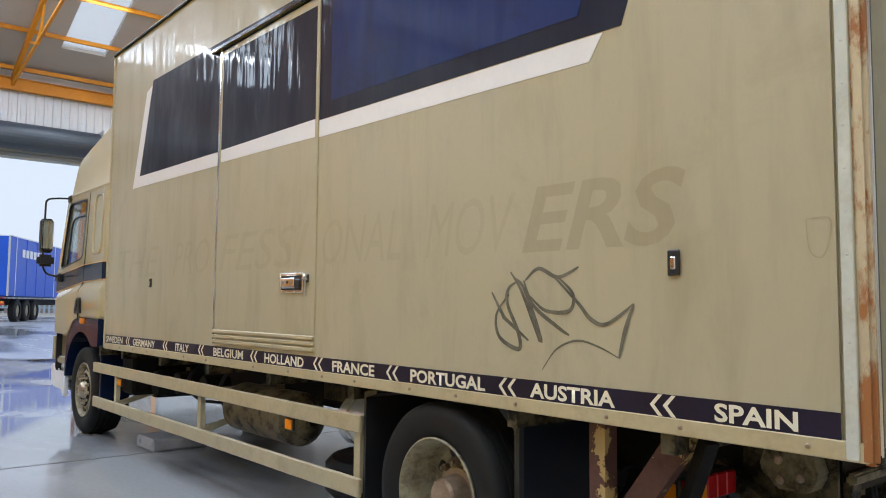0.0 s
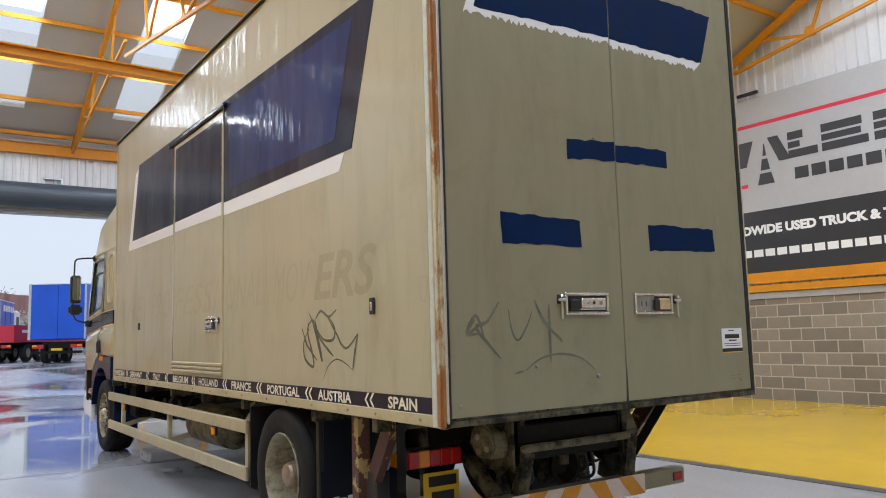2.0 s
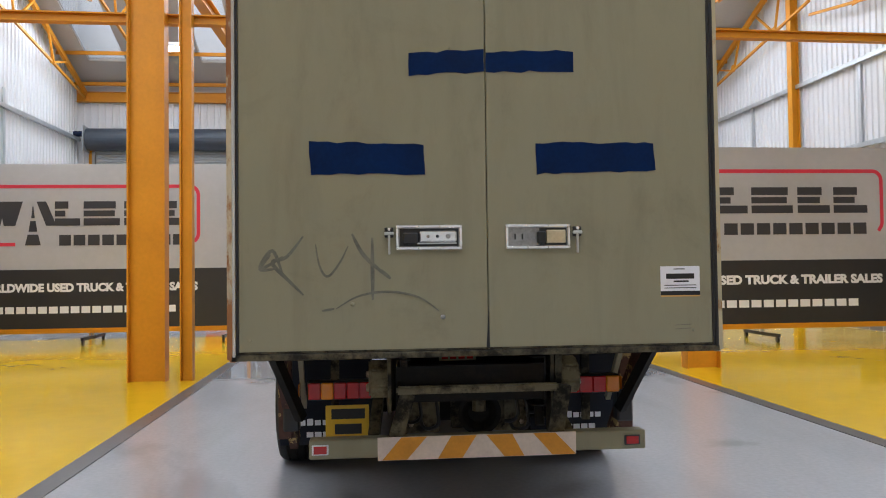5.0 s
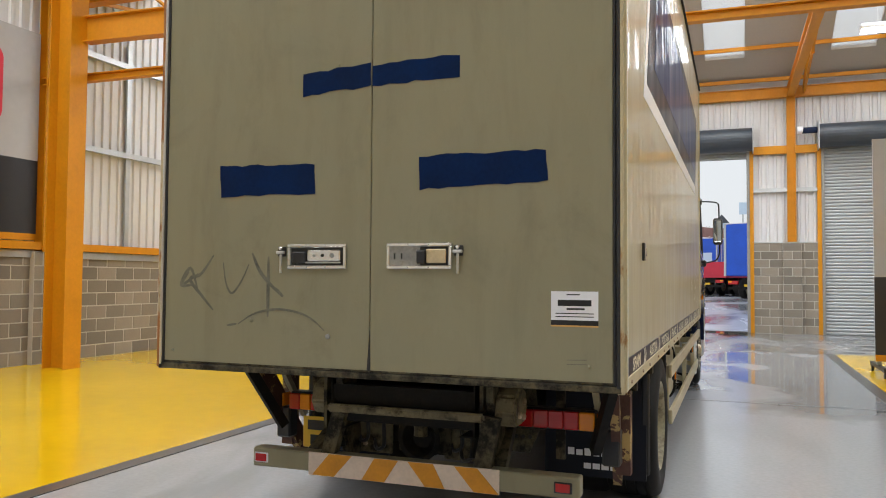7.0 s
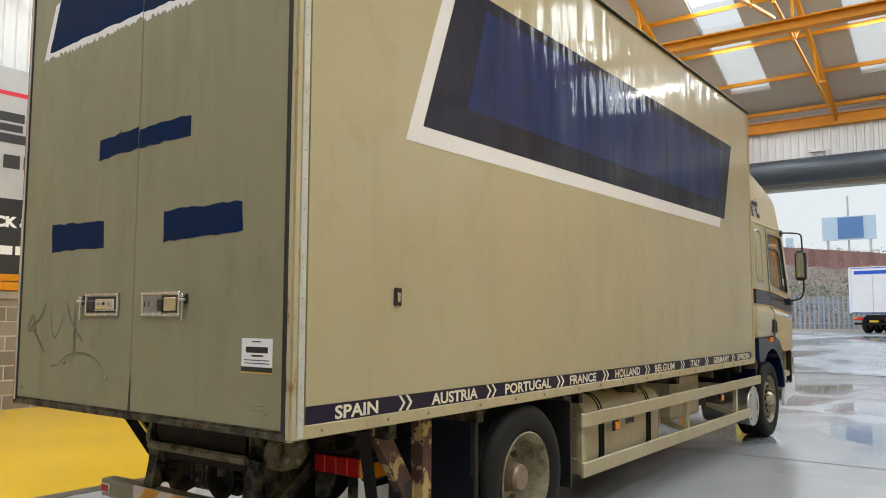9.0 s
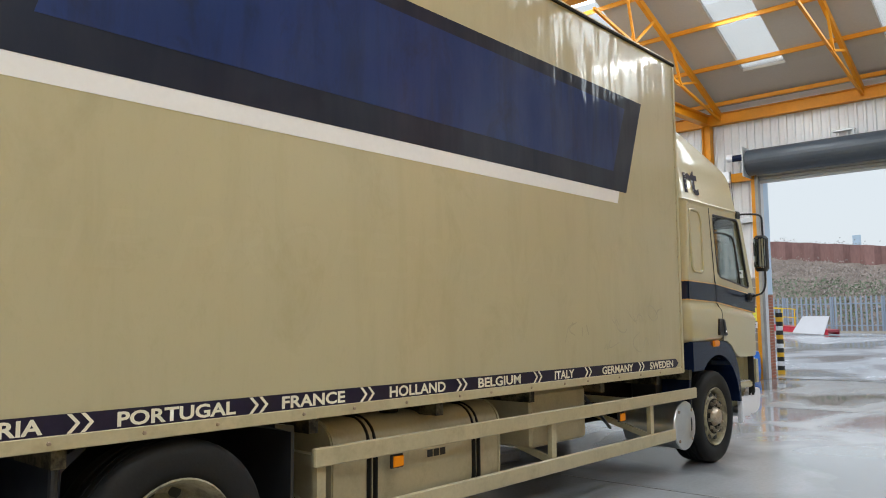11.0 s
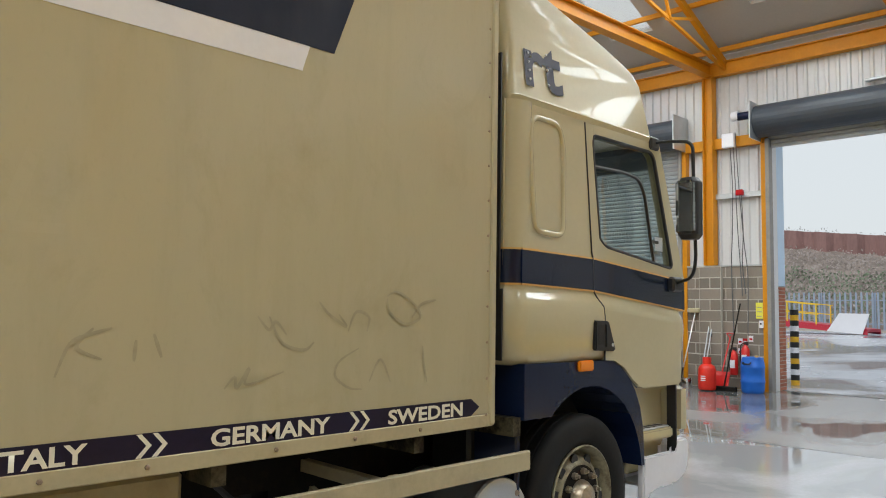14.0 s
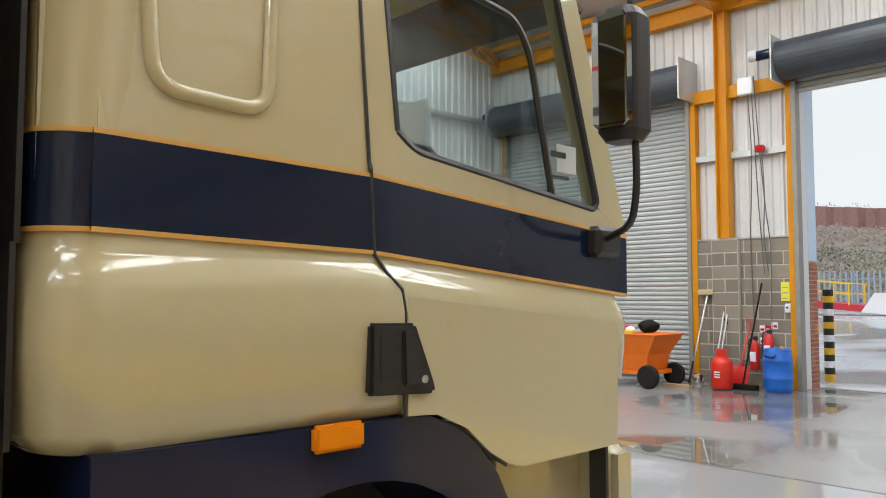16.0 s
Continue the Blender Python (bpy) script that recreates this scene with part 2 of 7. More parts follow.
PEN3 = stuff("wiped_marker", (0.355, 0.32, 0.21), 0.4, vary=0.15, scale=12, grain=60, bump=0)
PEN = stuff("worn_marker", (0.135, 0.128, 0.10), 0.5, vary=0.45, scale=14, grain=120, bump=0)
PEN2 = stuff("faint_marker", (0.135, 0.13, 0.10), 0.5, vary=0.45, scale=14, grain=120, bump=0)
ALU = stuff("alloy_trim", (0.62, 0.63, 0.62), 0.3, metal=0.9, vary=0.1, scale=6, grain=80, bump=0.03)
TRIM = stuff("chalky_trim_paint", (0.55, 0.58, 0.54), 0.5, vary=0.1, scale=4, grain=40, bump=0.03, dirt=(0.30, 0.26, 0.18), dirt_amount=0.4)
RUSTY_R = stuff("chipped_corner_post", (0.47, 0.415, 0.27), 0.55, vary=0.12, scale=3, grain=50, bump=0.12, dirt=(0.28, 0.14, 0.04), dirt_amount=0.9, dirt_at=(0.56, 0.62), stretch=(1, 1, 0.5))
RUSTY = stuff("rusty_corner_post", (0.50, 0.435, 0.30), 0.6, vary=0.2, scale=3, grain=50, bump=0.25, dirt=(0.30, 0.115, 0.028), dirt_amount=0.95, dirt_at=(0.45, 0.53), stretch=(1, 1, 0.45))
CHROME = stuff("chrome", (0.86, 0.86, 0.84), 0.14, metal=1.0, vary=0.1, scale=20, grain=100, bump=0.02)
DULL = stuff("dull_tray_metal", (0.34, 0.34, 0.33), 0.42, metal=0.7, vary=0.25, scale=12, grain=70, bump=0.04, dirt=(0.12, 0.10, 0.07), dirt_amount=0.5)
BRASS = stuff("yellowed_plated_metal", (0.62, 0.52, 0.34), 0.3, metal=0.8, vary=0.2, scale=14, grain=70, bump=0.04)
BLACK = stuff("black_plastic", (0.018, 0.018, 0.02), 0.4, vary=0.3, scale=8, grain=90, bump=0.05)
RUBBER = stuff("tyre_rubber", (0.012, 0.0115, 0.011), 0.7, vary=0.3, scale=6, grain=80, bump=0.1, spec=0.3)
RIM = stuff("cream_wheel_paint", (0.33, 0.30, 0.20), 0.4, vary=0.2, scale=5, grain=60, bump=0.05, dirt=(0.075, 0.05, 0.03), dirt_amount=0.85, dirt_at=(0.45, 0.68), spec=0.3)
NUT = stuff("rusty_wheel_nut", (0.35, 0.27, 0.2), 0.45, metal=0.6, vary=0.3, scale=20, grain=90, bump=0.1)
# next four: rust and grime, with the deep shade under the lorry darkened in
RUST_SHADE = stuff("shaded_rusty_steel", (0.010, 0.008, 0.006), 0.7, vary=0.4, scale=6, grain=60, bump=0.2, dirt=(0.06, 0.035, 0.018), dirt_amount=0.4, spec=0.18)
CHASSIS = stuff("shaded_grimy_chassis", (0.008, 0.007, 0.006), 0.6, vary=0.4, scale=5, grain=50, bump=0.15, dirt=(0.04, 0.027, 0.015), dirt_amount=0.35, spec=0.18)
GRIMEC_SHADE = stuff("shaded_dirty_cream_steel", (0.19, 0.162, 0.10), 0.5, vary=0.3, scale=4, grain=50, bump=0.1, dirt=(0.012, 0.009, 0.007), dirt_amount=0.95, dirt_at=(0.46, 0.64), spec=0.18)
GRIME_SHADE = stuff("shaded_grimed_cream", (0.10, 0.085, 0.052), 0.6, vary=0.35, scale=4, grain=50, bump=0.12, dirt=(0.008, 0.0065, 0.005), dirt_amount=0.97, dirt_at=(0.43, 0.58), spec=0.18)
MAROON = stuff("flaking_maroon_paint", (0.10, 0.052, 0.042), 0.55, vary=0.3, scale=3, grain=40, bump=0.12, dirt=(0.46, 0.33, 0.14), dirt_amount=1.0, dirt_at=(0.555, 0.575), spec=0.18)
HUBM = stuff("worn_hub_metal", (0.50, 0.44, 0.34), 0.3, metal=0.85, vary=0.3, scale=14, grain=70, bump=0.08, dirt=(0.14, 0.09, 0.05), dirt_amount=0.5)
FLAP = stuff("black_flap_rubber", (0.004, 0.006, 0.014), 0.55, vary=0.2, scale=4, grain=60, bump=0.03, spec=0.3)
NAVYP = stuff("navy_plastic", (0.007, 0.0145, 0.046), 0.2, vary=0.15, scale=4, grain=60, bump=0.02, coat=0.2, spec=0.3)
STRIPE = stuff("navy_cab_stripe", (0.006, 0.013, 0.038), 0.2, vary=0.15, scale=4, grain=30, bump=0.0, coat=0.3, spec=0.3)
HAZARD = stuff("amber_hazard_stripe", (0.62, 0.27, 0.012), 0.45, vary=0.15, scale=8, grain=60, bump=0.02)
BOARDW = stuff("grubby_hazard_board", (0.66, 0.56, 0.48), 0.5, vary=0.15, scale=6, grain=60, bump=0.02)
GOLD = plain("gold_pinstripe", (0.62, 0.36, 0.1), 0.35)
REDL = plain("red_lens", (0.45, 0.012, 0.015), 0.12)
AMBER = plain("amber_lens", (0.8, 0.25, 0.01), 0.12)
PLATE = plain("yellow_plate", (0.72, 0.45, 0.02), 0.3)
INK = plain("black_print", (0.012, 0.012, 0.012), 0.5)
ORANGE = stuff("orange_steel_paint", (0.60, 0.245, 0.006), 0.45, vary=0.12, scale=1.5, grain=20, bump=0.03, dirt=(0.40, 0.16, 0.012), dirt_amount=0.25, spec=0.3)
CLAD = stuff("pale_cladding", (0.642, 0.642, 0.647), 0.45, vary=0.06, scale=0.6, grain=15, bump=0.02, streak=0.12, dirt=(0.5, 0.49, 0.47))
CEIL = stuff("ceiling_lining", (0.42, 0.408, 0.39), 0.9, vary=0.06, scale=0.8, grain=20, bump=0.02, spec=0.2)
BLOCK = stuff("concrete_block", (0.225, 0.193, 0.155), 0.85, vary=0.14, scale=3, grain=70, bump=0.25, random_per=0.24)
MORTAR = stuff("mortar", (0.44, 0.405, 0.35), 0.9, vary=0.1, scale=4, grain=80, bump=0.2)
GALV = stuff("galvanised_steel", (0.52, 0.54, 0.55), 0.4, metal=0.7, vary=0.12, scale=5, grain=60, bump=0.03)
SLAT = stuff("roller_slat_paint", (0.39, 0.406, 0.413), 0.4, vary=0.06, scale=2, grain=30, bump=0.02)
DRUM = stuff("slate_blue_drum", (0.045, 0.055, 0.07), 0.4, vary=0.15, scale=2, grain=30, bump=0.02)
YELLOW = stuff("yellow_floor_paint", (0.74, 0.455, 0.007), 0.13, vary=0.07, scale=0.7, grain=6, bump=0.02, dirt=(0.55, 0.36, 0.02), dirt_amount=0.25)
LINE = stuff("dark_line_paint", (0.085, 0.08, 0.075), 0.3, vary=0.2, scale=2, grain=30, bump=0.03)
FLOOR = wet_ground("grey_sealed_floor", (0.37, 0.375, 0.395), (0.25, 0.255, 0.27), 0.51, 0.5, 0.2, 0.06, 0.03, (3.0, 9.0, -0.15, 0.03))
APRON = wet_ground("damp_apron_concrete", (0.27, 0.268, 0.27), (0.14, 0.135, 0.128), 0.535, 0.42, 0.24, 0.025, 0.1)
YARD = wet_ground("wet_yard_concrete", (0.62, 0.655, 0.73), (0.36, 0.38, 0.42), 0.56, 0.26, 0.26, 0.08, 0.2)
CABLE = plain("grey_cable_sheath", (0.10, 0.10, 0.105), 0.5)
TRACK = stuff("dull_door_guide", (0.27, 0.255, 0.235), 0.5, metal=0.2, vary=0.2, scale=4, grain=40, bump=0.04)
SKYLIGHT = frosted("rooflight_sheet")
GLASS = glass("cab_glass", (0.82, 0.86, 0.86))
MIRROR = plain("mirror_glass", (0.42, 0.44, 0.44), 0.02, 1.0)
BANNER_G = stuff("grey_banner_vinyl", (0.42, 0.42, 0.43), 0.45, vary=0.07, scale=0.8, grain=8, bump=0.02)
BANNER_K = stuff("charcoal_banner_vinyl", (0.022, 0.022, 0.024), 0.45, vary=0.15, scale=0.8, grain=8, bump=0.02)
BANNER_R = plain("red_print", (0.62, 0.03, 0.06), 0.45)
BANNER_W = plain("white_print", (0.8, 0.8, 0.8), 0.45)
BANNER_D = plain("dark_print", (0.035, 0.035, 0.04), 0.45)
LED = plain("lamp_diffuser", (1.0, 0.98, 0.95), 0.4, 0.0, 7.0)


# ---- mesh helpers ----
PLACE = {}


def thing(name, base, label, category, group="", kind=""):
    e = new(name)
    e.location = base
    PLACE[e] = Matrix.Translation(base)
    return tagged(e, label, category, group, kind)


def part(name, bm, material, parent=None, label="", smooth=False):
    me = bpy.data.meshes.new(name)
    bmesh.ops.recalc_face_normals(bm, faces=bm.faces[:])
    bm.to_mesh(me)
    bm.free()
    if smooth:
        for p in me.polygons:
            p.use_smooth = True
        me.set_sharp_from_angle(angle=radians(38))
    for mat in material if isinstance(material, (list, tuple)) else [material]:
        me.materials.append(mat)
    ob = new(name, me)
    if parent is not None:
        ob.parent = parent
        ob.matrix_parent_inverse = PLACE.get(parent, Matrix()).inverted()
    if label:
        ob["label"] = label
    return ob


def box(bm, x0, x1, y0, y1, z0, z1, bevel=0.0, seg=1):
    r = bmesh.ops.create_cube(bm, size=1)
    bmesh.ops.transform(bm, verts=r["verts"], matrix=Matrix.LocRotScale(((x0 + x1) / 2, (y0 + y1) / 2, (z0 + z1) / 2), None, (abs(x1 - x0), abs(y1 - y0), abs(z1 - z0))))
    if bevel:
        edges = list({e for v in r["verts"] for e in v.link_edges})
        bmesh.ops.bevel(bm, geom=edges, offset=bevel, segments=seg, affect="EDGES")
    return bm


def boxed(*a, **k):
    return box(bmesh.new(), *a, **k)


def beam(bm, p, q, w, h, up=(0, 0, 1)):
    """A straight bar from p to q, w wide and h high."""
    p, q = Vector(p), Vector(q)
    d = q - p
    z = d.normalized()
    x = z.cross(Vector(up))
    if x.length < 1e-4:
        x = Vector((1, 0, 0))
    x.normalize()
    y = z.cross(x)
    m = Matrix((x, y, z)).transposed().to_4x4()
    m.translation = (p + q) / 2
    r = bmesh.ops.create_cube(bm, size=1)
    bmesh.ops.transform(bm, verts=r["verts"], matrix=m @ Matrix.Diagonal((w, h, d.length, 1)))
    return bm


def ibeam(bm, p, q, w, h, up=(0, 0, 1), t=0.018):
    """An H section from p to q: flanges w wide, h deep along up."""
    p, q, u = Vector(p), Vector(q), Vector(up)
    z = (q - p).normalized()
    u = (u - z * u.dot(z)).normalized()
    beam(bm, p, q, t, h - 2 * t, u)
    beam(bm, p + u * (h - t) / 2, q + u * (h - t) / 2, w, t, u)
    beam(bm, p - u * (h - t) / 2, q - u * (h - t) / 2, w, t, u)
    return bm


def rod(bm, p, q, r, seg=12, r2=None):
    p, q = Vector(p), Vector(q)
    d = q - p
    m = Matrix.Translation((p + q) / 2) @ d.to_track_quat("Z", "Y").to_matrix().to_4x4()
    bmesh.ops.create_cone(bm, cap_ends=True, segments=seg, radius1=r, radius2=r if r2 is None else r2, depth=d.length, matrix=m)
    return bm


def tube(bm, pts, r, seg=8):
    """A round bar swept along points."""
    pts = [Vector(p) for p in pts]
    rings = []
    n0 = None
    for i, p in enumerate(pts):
        d = (pts[min(i + 1, len(pts) - 1)] - pts[max(i - 1, 0)]).normalized()
        if n0 is None:
            n0 = d.orthogonal().normalized()
        n0 = (n0 - d * n0.dot(d)).normalized()
        b0 = d.cross(n0)
        rings.append([bm.verts.new(p + (n0 * math.cos(a) + b0 * math.sin(a)) * r) for a in [2 * math.pi * k / seg for k in range(seg)]])
    for a, b in zip(rings, rings[1:]):
        for k in range(seg):
            bm.faces.new((a[k], a[(k + 1) % seg], b[(k + 1) % seg], b[k]))
    bm.faces.new(rings[0])
    bm.faces.new(rings[-1])
    return bm


def bend(pts, r=0.08, n=5):
    """Rounds the corners of a polyline."""
    pts = [Vector(p) for p in pts]
    out = [pts[0]]
    for a, b, c in zip(pts, pts[1:], pts[2:]):
        u, v = (a - b), (c - b)
        s = min(r, u.length / 2, v.length / 2)
        u, v = b + u.normalized() * s, b + v.normalized() * s
        for k in range(n + 1):
            t = k / n
            out.append(u * (1 - t) ** 2 + b * 2 * t * (1 - t) + v * t * t)
    return out + [pts[-1]]


def prism(bm, pts, axis, a, b):
    """A polygon, drawn in the plane across axis, extruded from a to b."""
    def at(p, s):
        return {"x": (s, p[0], p[1]), "y": (p[0], s, p[1]), "z": (p[0], p[1], s)}[axis]
    lo = [bm.verts.new(at(p, a)) for p in pts]
    hi = [bm.verts.new(at(p, b)) for p in pts]
    bm.faces.new(lo)
    bm.faces.new(hi)
    for k in range(len(pts)):
        bm.faces.new((lo[k], lo[(k + 1) % len(pts)], hi[(k + 1) % len(pts)], hi[k]))
    return bm


def lathe(bm, profile, centre, axis="x", seg=32, sign=1, caps=True):
    """Turns (distance along the axis, radius) pairs round an axis."""
    c = Vector(centre)
    rings = []
    for s, r in profile:
        ring = []
        for k in range(seg):
            a = 2 * math.pi * k / seg
            o = {"x": Vector((s * sign, r * math.cos(a), r * math.sin(a))), "y": Vector((r * math.cos(a), s * sign, r * math.sin(a))), "z": Vector((r * math.cos(a), r * math.sin(a), s * sign))}[axis]
            ring.append(bm.verts.new(c + o))
        rings.append(ring)
    for a, b in zip(rings, rings[1:]):
        for k in range(seg):
            bm.faces.new((a[k], a[(k + 1) % seg], b[(k + 1) % seg], b[k]))
    for ring, r in ((rings[0], profile[0][1]), (rings[-1], profile[-1][1])):
        if caps and r > 1e-4:
            bm.faces.new(ring)
    return bm


def lettering(name, body, size, place, material, parent=None, width=None, shear=0.0, bold=0.0, label=""):
    """Flat letters; place has x along the line and z out of the surface, its origin at the baseline's start."""
    cu = bpy.data.curves.new(name, "FONT")
    cu.body, cu.size, cu.shear, cu.offset, cu.resolution_u = body, size / 0.69, shear, bold, 3
    tmp = bpy.data.objects.new(name, cu)
    me = bpy.data.meshes.new_from_object(tmp)
    bpy.data.objects.remove(tmp)
    bpy.data.curves.remove(cu)
    xs = [v.co.x for v in me.vertices]
    x0, w = min(xs), max(xs) - min(xs)
    k = (width / w) if width else 1.0
    for v in me.vertices:
        v.co = place @ Vector(((v.co.x - x0) * k, v.co.y, 0))
    me.materials.append(material)
    ob = new(name, me)
    if parent is not None:
        ob.parent = parent
        ob.matrix_parent_inverse = PLACE.get(parent, Matrix()).inverted()
    if label:
        ob["label"] = label
    return ob


def face_place(origin, right, up):
    r, u = Vector(right).normalized(), Vector(up).normalized()
    m = Matrix((r, u, r.cross(u))).transposed().to_4x4()
    m.translation = origin
    return m


def ground_height(y):
    t = min(1.0, max(0.0, (y - 20.6) / 20.0))
    return 0.6 * t * t * (3 - 2 * t)

# ---- the hall ----
NORTH, SOUTH, WEST, EAST = 20.14, -14.1, -9.2, 10.3
VALLEY, EAVES, PITCH, HALF = 6.8, 6.45, 0.48, 6.5
DADO = 2.03
DADO_W = 1.86

# floor, yellow bays and their dark edge lines
floor = tagged(part("floor", boxed(WEST - 0.3, EAST + 0.3, SOUTH - 0.3, 13.76, -0.3, 0.0), FLOOR), "polished grey sealed concrete workshop floor with damp patches", "floor", kind="structure")
tagged(part("floor_apron", boxed(WEST - 0.3, EAST + 0.3, 13.76, NORTH + 0.35, -0.3, 0.0), APRON), "pale concrete floor apron with puddles inside the door", "floor", kind="structure")
for x0, x1, lx, y1 in ((WEST, -2.78, -2.70, 13.8), (3.52, EAST, 3.44, 13.8)):
    tagged(part("painted_floor", boxed(x0, x1, SOUTH, y1, 0.0, 0.004), YELLOW), "glossy yellow painted floor bay", "floor", kind="structure")
    tagged(part("floor_line", boxed(lx - 0.08, lx + 0.08, SOUTH, y1 + 0.16, 0.0, 0.006), LINE), "dark grey painted floor line", "floor line", kind="structure")

for y in (6.6, 13.76):
    tagged(part("floor_joint", boxed(-2.6, 3.34, y - 0.012, y + 0.012, 0.0, 0.002), LINE), "dark sealed joint across the concrete floor", "floor joint", kind="structure")

# ceiling: three pitched spans with rooflight openings
SPANS = [(NORTH + 0.3, NORTH - HALF), (VALLEY, NORTH - HALF), (VALLEY, 0.3), (-6.2, 0.3), (-6.2, -10.2), (SOUTH - 0.3, -10.2)]
LIGHTS_X = [(-8.45, -7.42), (-5.32, -4.30), (-2.20, -1.18), (0.93, 1.95), (4.05, 5.10), (7.17, 8.20)]


def slope_z(y, low, high):
    return EAVES + abs(y - low) * PITCH if low != NORTH + 0.3 else 7.02 + max(0, NORTH - y) * 0.4


bm = bmesh.new()
light_spots = []
for low, high in SPANS:
    sgn = 1 if high > low else -1
    a, b = low + sgn * 1.55, high - sgn * 0.75
    cuts_y = [low, a, b, high]
    cuts_x = [WEST - 0.3] + [v for p in LIGHTS_X for v in p] + [EAST + 0.3]
    for i in range(len(cuts_x) - 1):
        for j in range(3):
            if j == 1 and i % 2 == 1:
                light_spots.append((cuts_x[i], cuts_x[i + 1], low, high, a, b))
                continue
            q = [(cuts_x[i], cuts_y[j]), (cuts_x[i + 1], cuts_y[j]), (cuts_x[i + 1], cuts_y[j + 1]), (cuts_x[i], cuts_y[j + 1])]
            lo = [bm.verts.new((x, y, slope_z(y, low, high))) for x, y in q]
            hi = [bm.verts.new((x, y, slope_z(y, low, high) + 0.12)) for x, y in q]
            bm.faces.new(lo)
            bm.faces.new(hi)
            for k in range(4):
                bm.faces.new((lo[k], lo[(k + 1) % 4], hi[(k + 1) % 4], hi[k]))
tagged(part("ceiling", bm, CEIL), "pale grey insulated roof lining in pitched spans", "ceiling", kind="structure")
for x0, x1, low, high, a, b in light_spots:
    bm = bmesh.new()
    prism(bm, [(a, slope_z(a, low, high) + 0.06), (b, slope_z(b, low, high) + 0.06), (b, slope_z(b, low, high) + 0.07), (a, slope_z(a, low, high) + 0.07)], "x", x0, x1)
    sheet = tagged(part("rooflight", bm, SKYLIGHT), "white translucent rooflight sheet in the roof slope", "rooflight", kind="structure")
    sheet.visible_shadow = False
    if low > -7:
        n = Vector((0, 1 if high > low else -1, 0)) * PITCH + Vector((0, 0, -1))
        c = Vector(((x0 + x1) / 2, (a + b) / 2, slope_z((a + b) / 2, low, high) - 0.02))
        area_lamp("rooflight_daylight", c, c + n, x1 - x0 - 0.1, abs(b - a) - 0.1, SKY_WATTS if low > 0 else SKY_WATTS * 0.62, (0.9, 0.955, 1.0))

# purlins and trusses
bm = bmesh.new()
for low, high in SPANS:
    for k in range(5):
        y = low + (high - low) * (0.09 + 0.2 * k)
        if SOUTH < y < NORTH:
            box(bm, WEST, EAST, y - 0.026, y + 0.026, slope_z(y, low, high) - 0.105, slope_z(y, low, high) - 0.004)
tagged(part("purlins", bm, ORANGE), "orange painted steel roof purlins", "purlin", kind="structure")
for x in (WEST + 0.25, -6.6, -3.25, 0.15, 3.5, 7.0, EAST - 0.25):
    for low, high in SPANS[:4]:
        d = 1 if high > low else -1
        y0 = low + d * 0.05 if low != NORTH + 0.3 else NORTH - 0.12
        base = 6.72 if low == NORTH + 0.3 else 6.3
        truss = tagged(new("roof_truss"), "orange lattice steel roof truss", "truss", kind="structure")
        bm = bmesh.new()
        zt = lambda y: slope_z(y, low, high) - 0.22
        beam(bm, (x, y0, zt(y0)), (x, high, zt(high)), 0.09, 0.14)
        part("rafter", bm, ORANGE, truss)
        bm = bmesh.new()
        tie = lambda y: base + abs(y - y0) * 0.17
        beam(bm, (x, y0, tie(y0)), (x, high, tie(high)), 0.06, 0.06)
        part("tie", bm, ORANGE, truss)
        for k, s in enumerate((0.38, 0.74)):
            y = y0 + (high - y0) * s
            for o in (-0.16, 0.06):
                bm = bmesh.new()
                yy = y0 + (high - y0) * (s + o)
                beam(bm, (x + 0.03, y, tie(y)), (x + 0.03, yy, zt(yy)), 0.05, 0.05)
                part("strut", bm, ORANGE, truss)
            bm = bmesh.new()
            prism(bm, [(y - 0.13, tie(y) - 0.05), (y + 0.13, tie(y) - 0.05), (y + 0.06, tie(y) + 0.16), (y - 0.06, tie(y) + 0.16)], "x", x - 0.01, x + 0.01)
            part("gusset", bm, ORANGE, truss)


def steel(name, label, p, q, w, h, up=(0, 0, 1), material=None, t=0.018):
    return tagged(part(name, ibeam(bmesh.new(), p, q, w, h, up, t), material or ORANGE), label, "steel beam", kind="structure")


# columns and beams
for x, xn in ((-3.45, -3.6), (4.05, 3.15)):
    steel("column", "orange painted steel column on the floor edge", (x, VALLEY - 0.2, 0.0), (x, VALLEY - 0.2, 6.2), 0.22, 0.48, (1, 0, 0))
    steel("column", "orange painted steel wall column", (xn, NORTH - 0.13, 2.55), (xn, NORTH - 0.13, 6.6), 0.22, 0.22, (1, 0, 0))
    steel("tie_beam", "orange level steel tie beam", (xn, NORTH - 0.1, 6.75), (xn, VALLEY, 6.35), 0.2, 0.26)
steel("post", "slim orange painted steel post beside a column", (-2.95, VALLEY - 0.2, 0.0), (-2.95, VALLEY - 0.2, 6.2), 0.15, 0.16, (1, 0, 0))
steel("column", "orange painted steel column against the side wall", (EAST - 0.13, VALLEY + 0.95, DADO), (EAST - 0.13, VALLEY + 0.95, 6.4), 0.27, 0.34, (1, 0, 0))
steel("column", "deep orange painted steel column standing on the floor", (-8.3, 5.95, 0.0), (-8.3, 5.95, 6.4), 0.34, 0.44, (1, 0, 0))
steel("post", "slim orange steel wall post on the dado", (WEST + 0.1, 6.32, DADO_W), (WEST + 0.1, 6.32, 6.4), 0.28, 0.2, (1, 0, 0))
steel("tie_beam", "deep orange steel beam between two columns", (-8.1, 6.1, 5.43), (-3.6, 6.55, 5.5), 0.2, 0.42)
steel("gable_post", "orange painted steel gable post", (EAST - 0.15, 14.6, 0.0), (EAST - 0.15, 14.6, 9.2), 0.2, 0.2, (1, 0, 0))
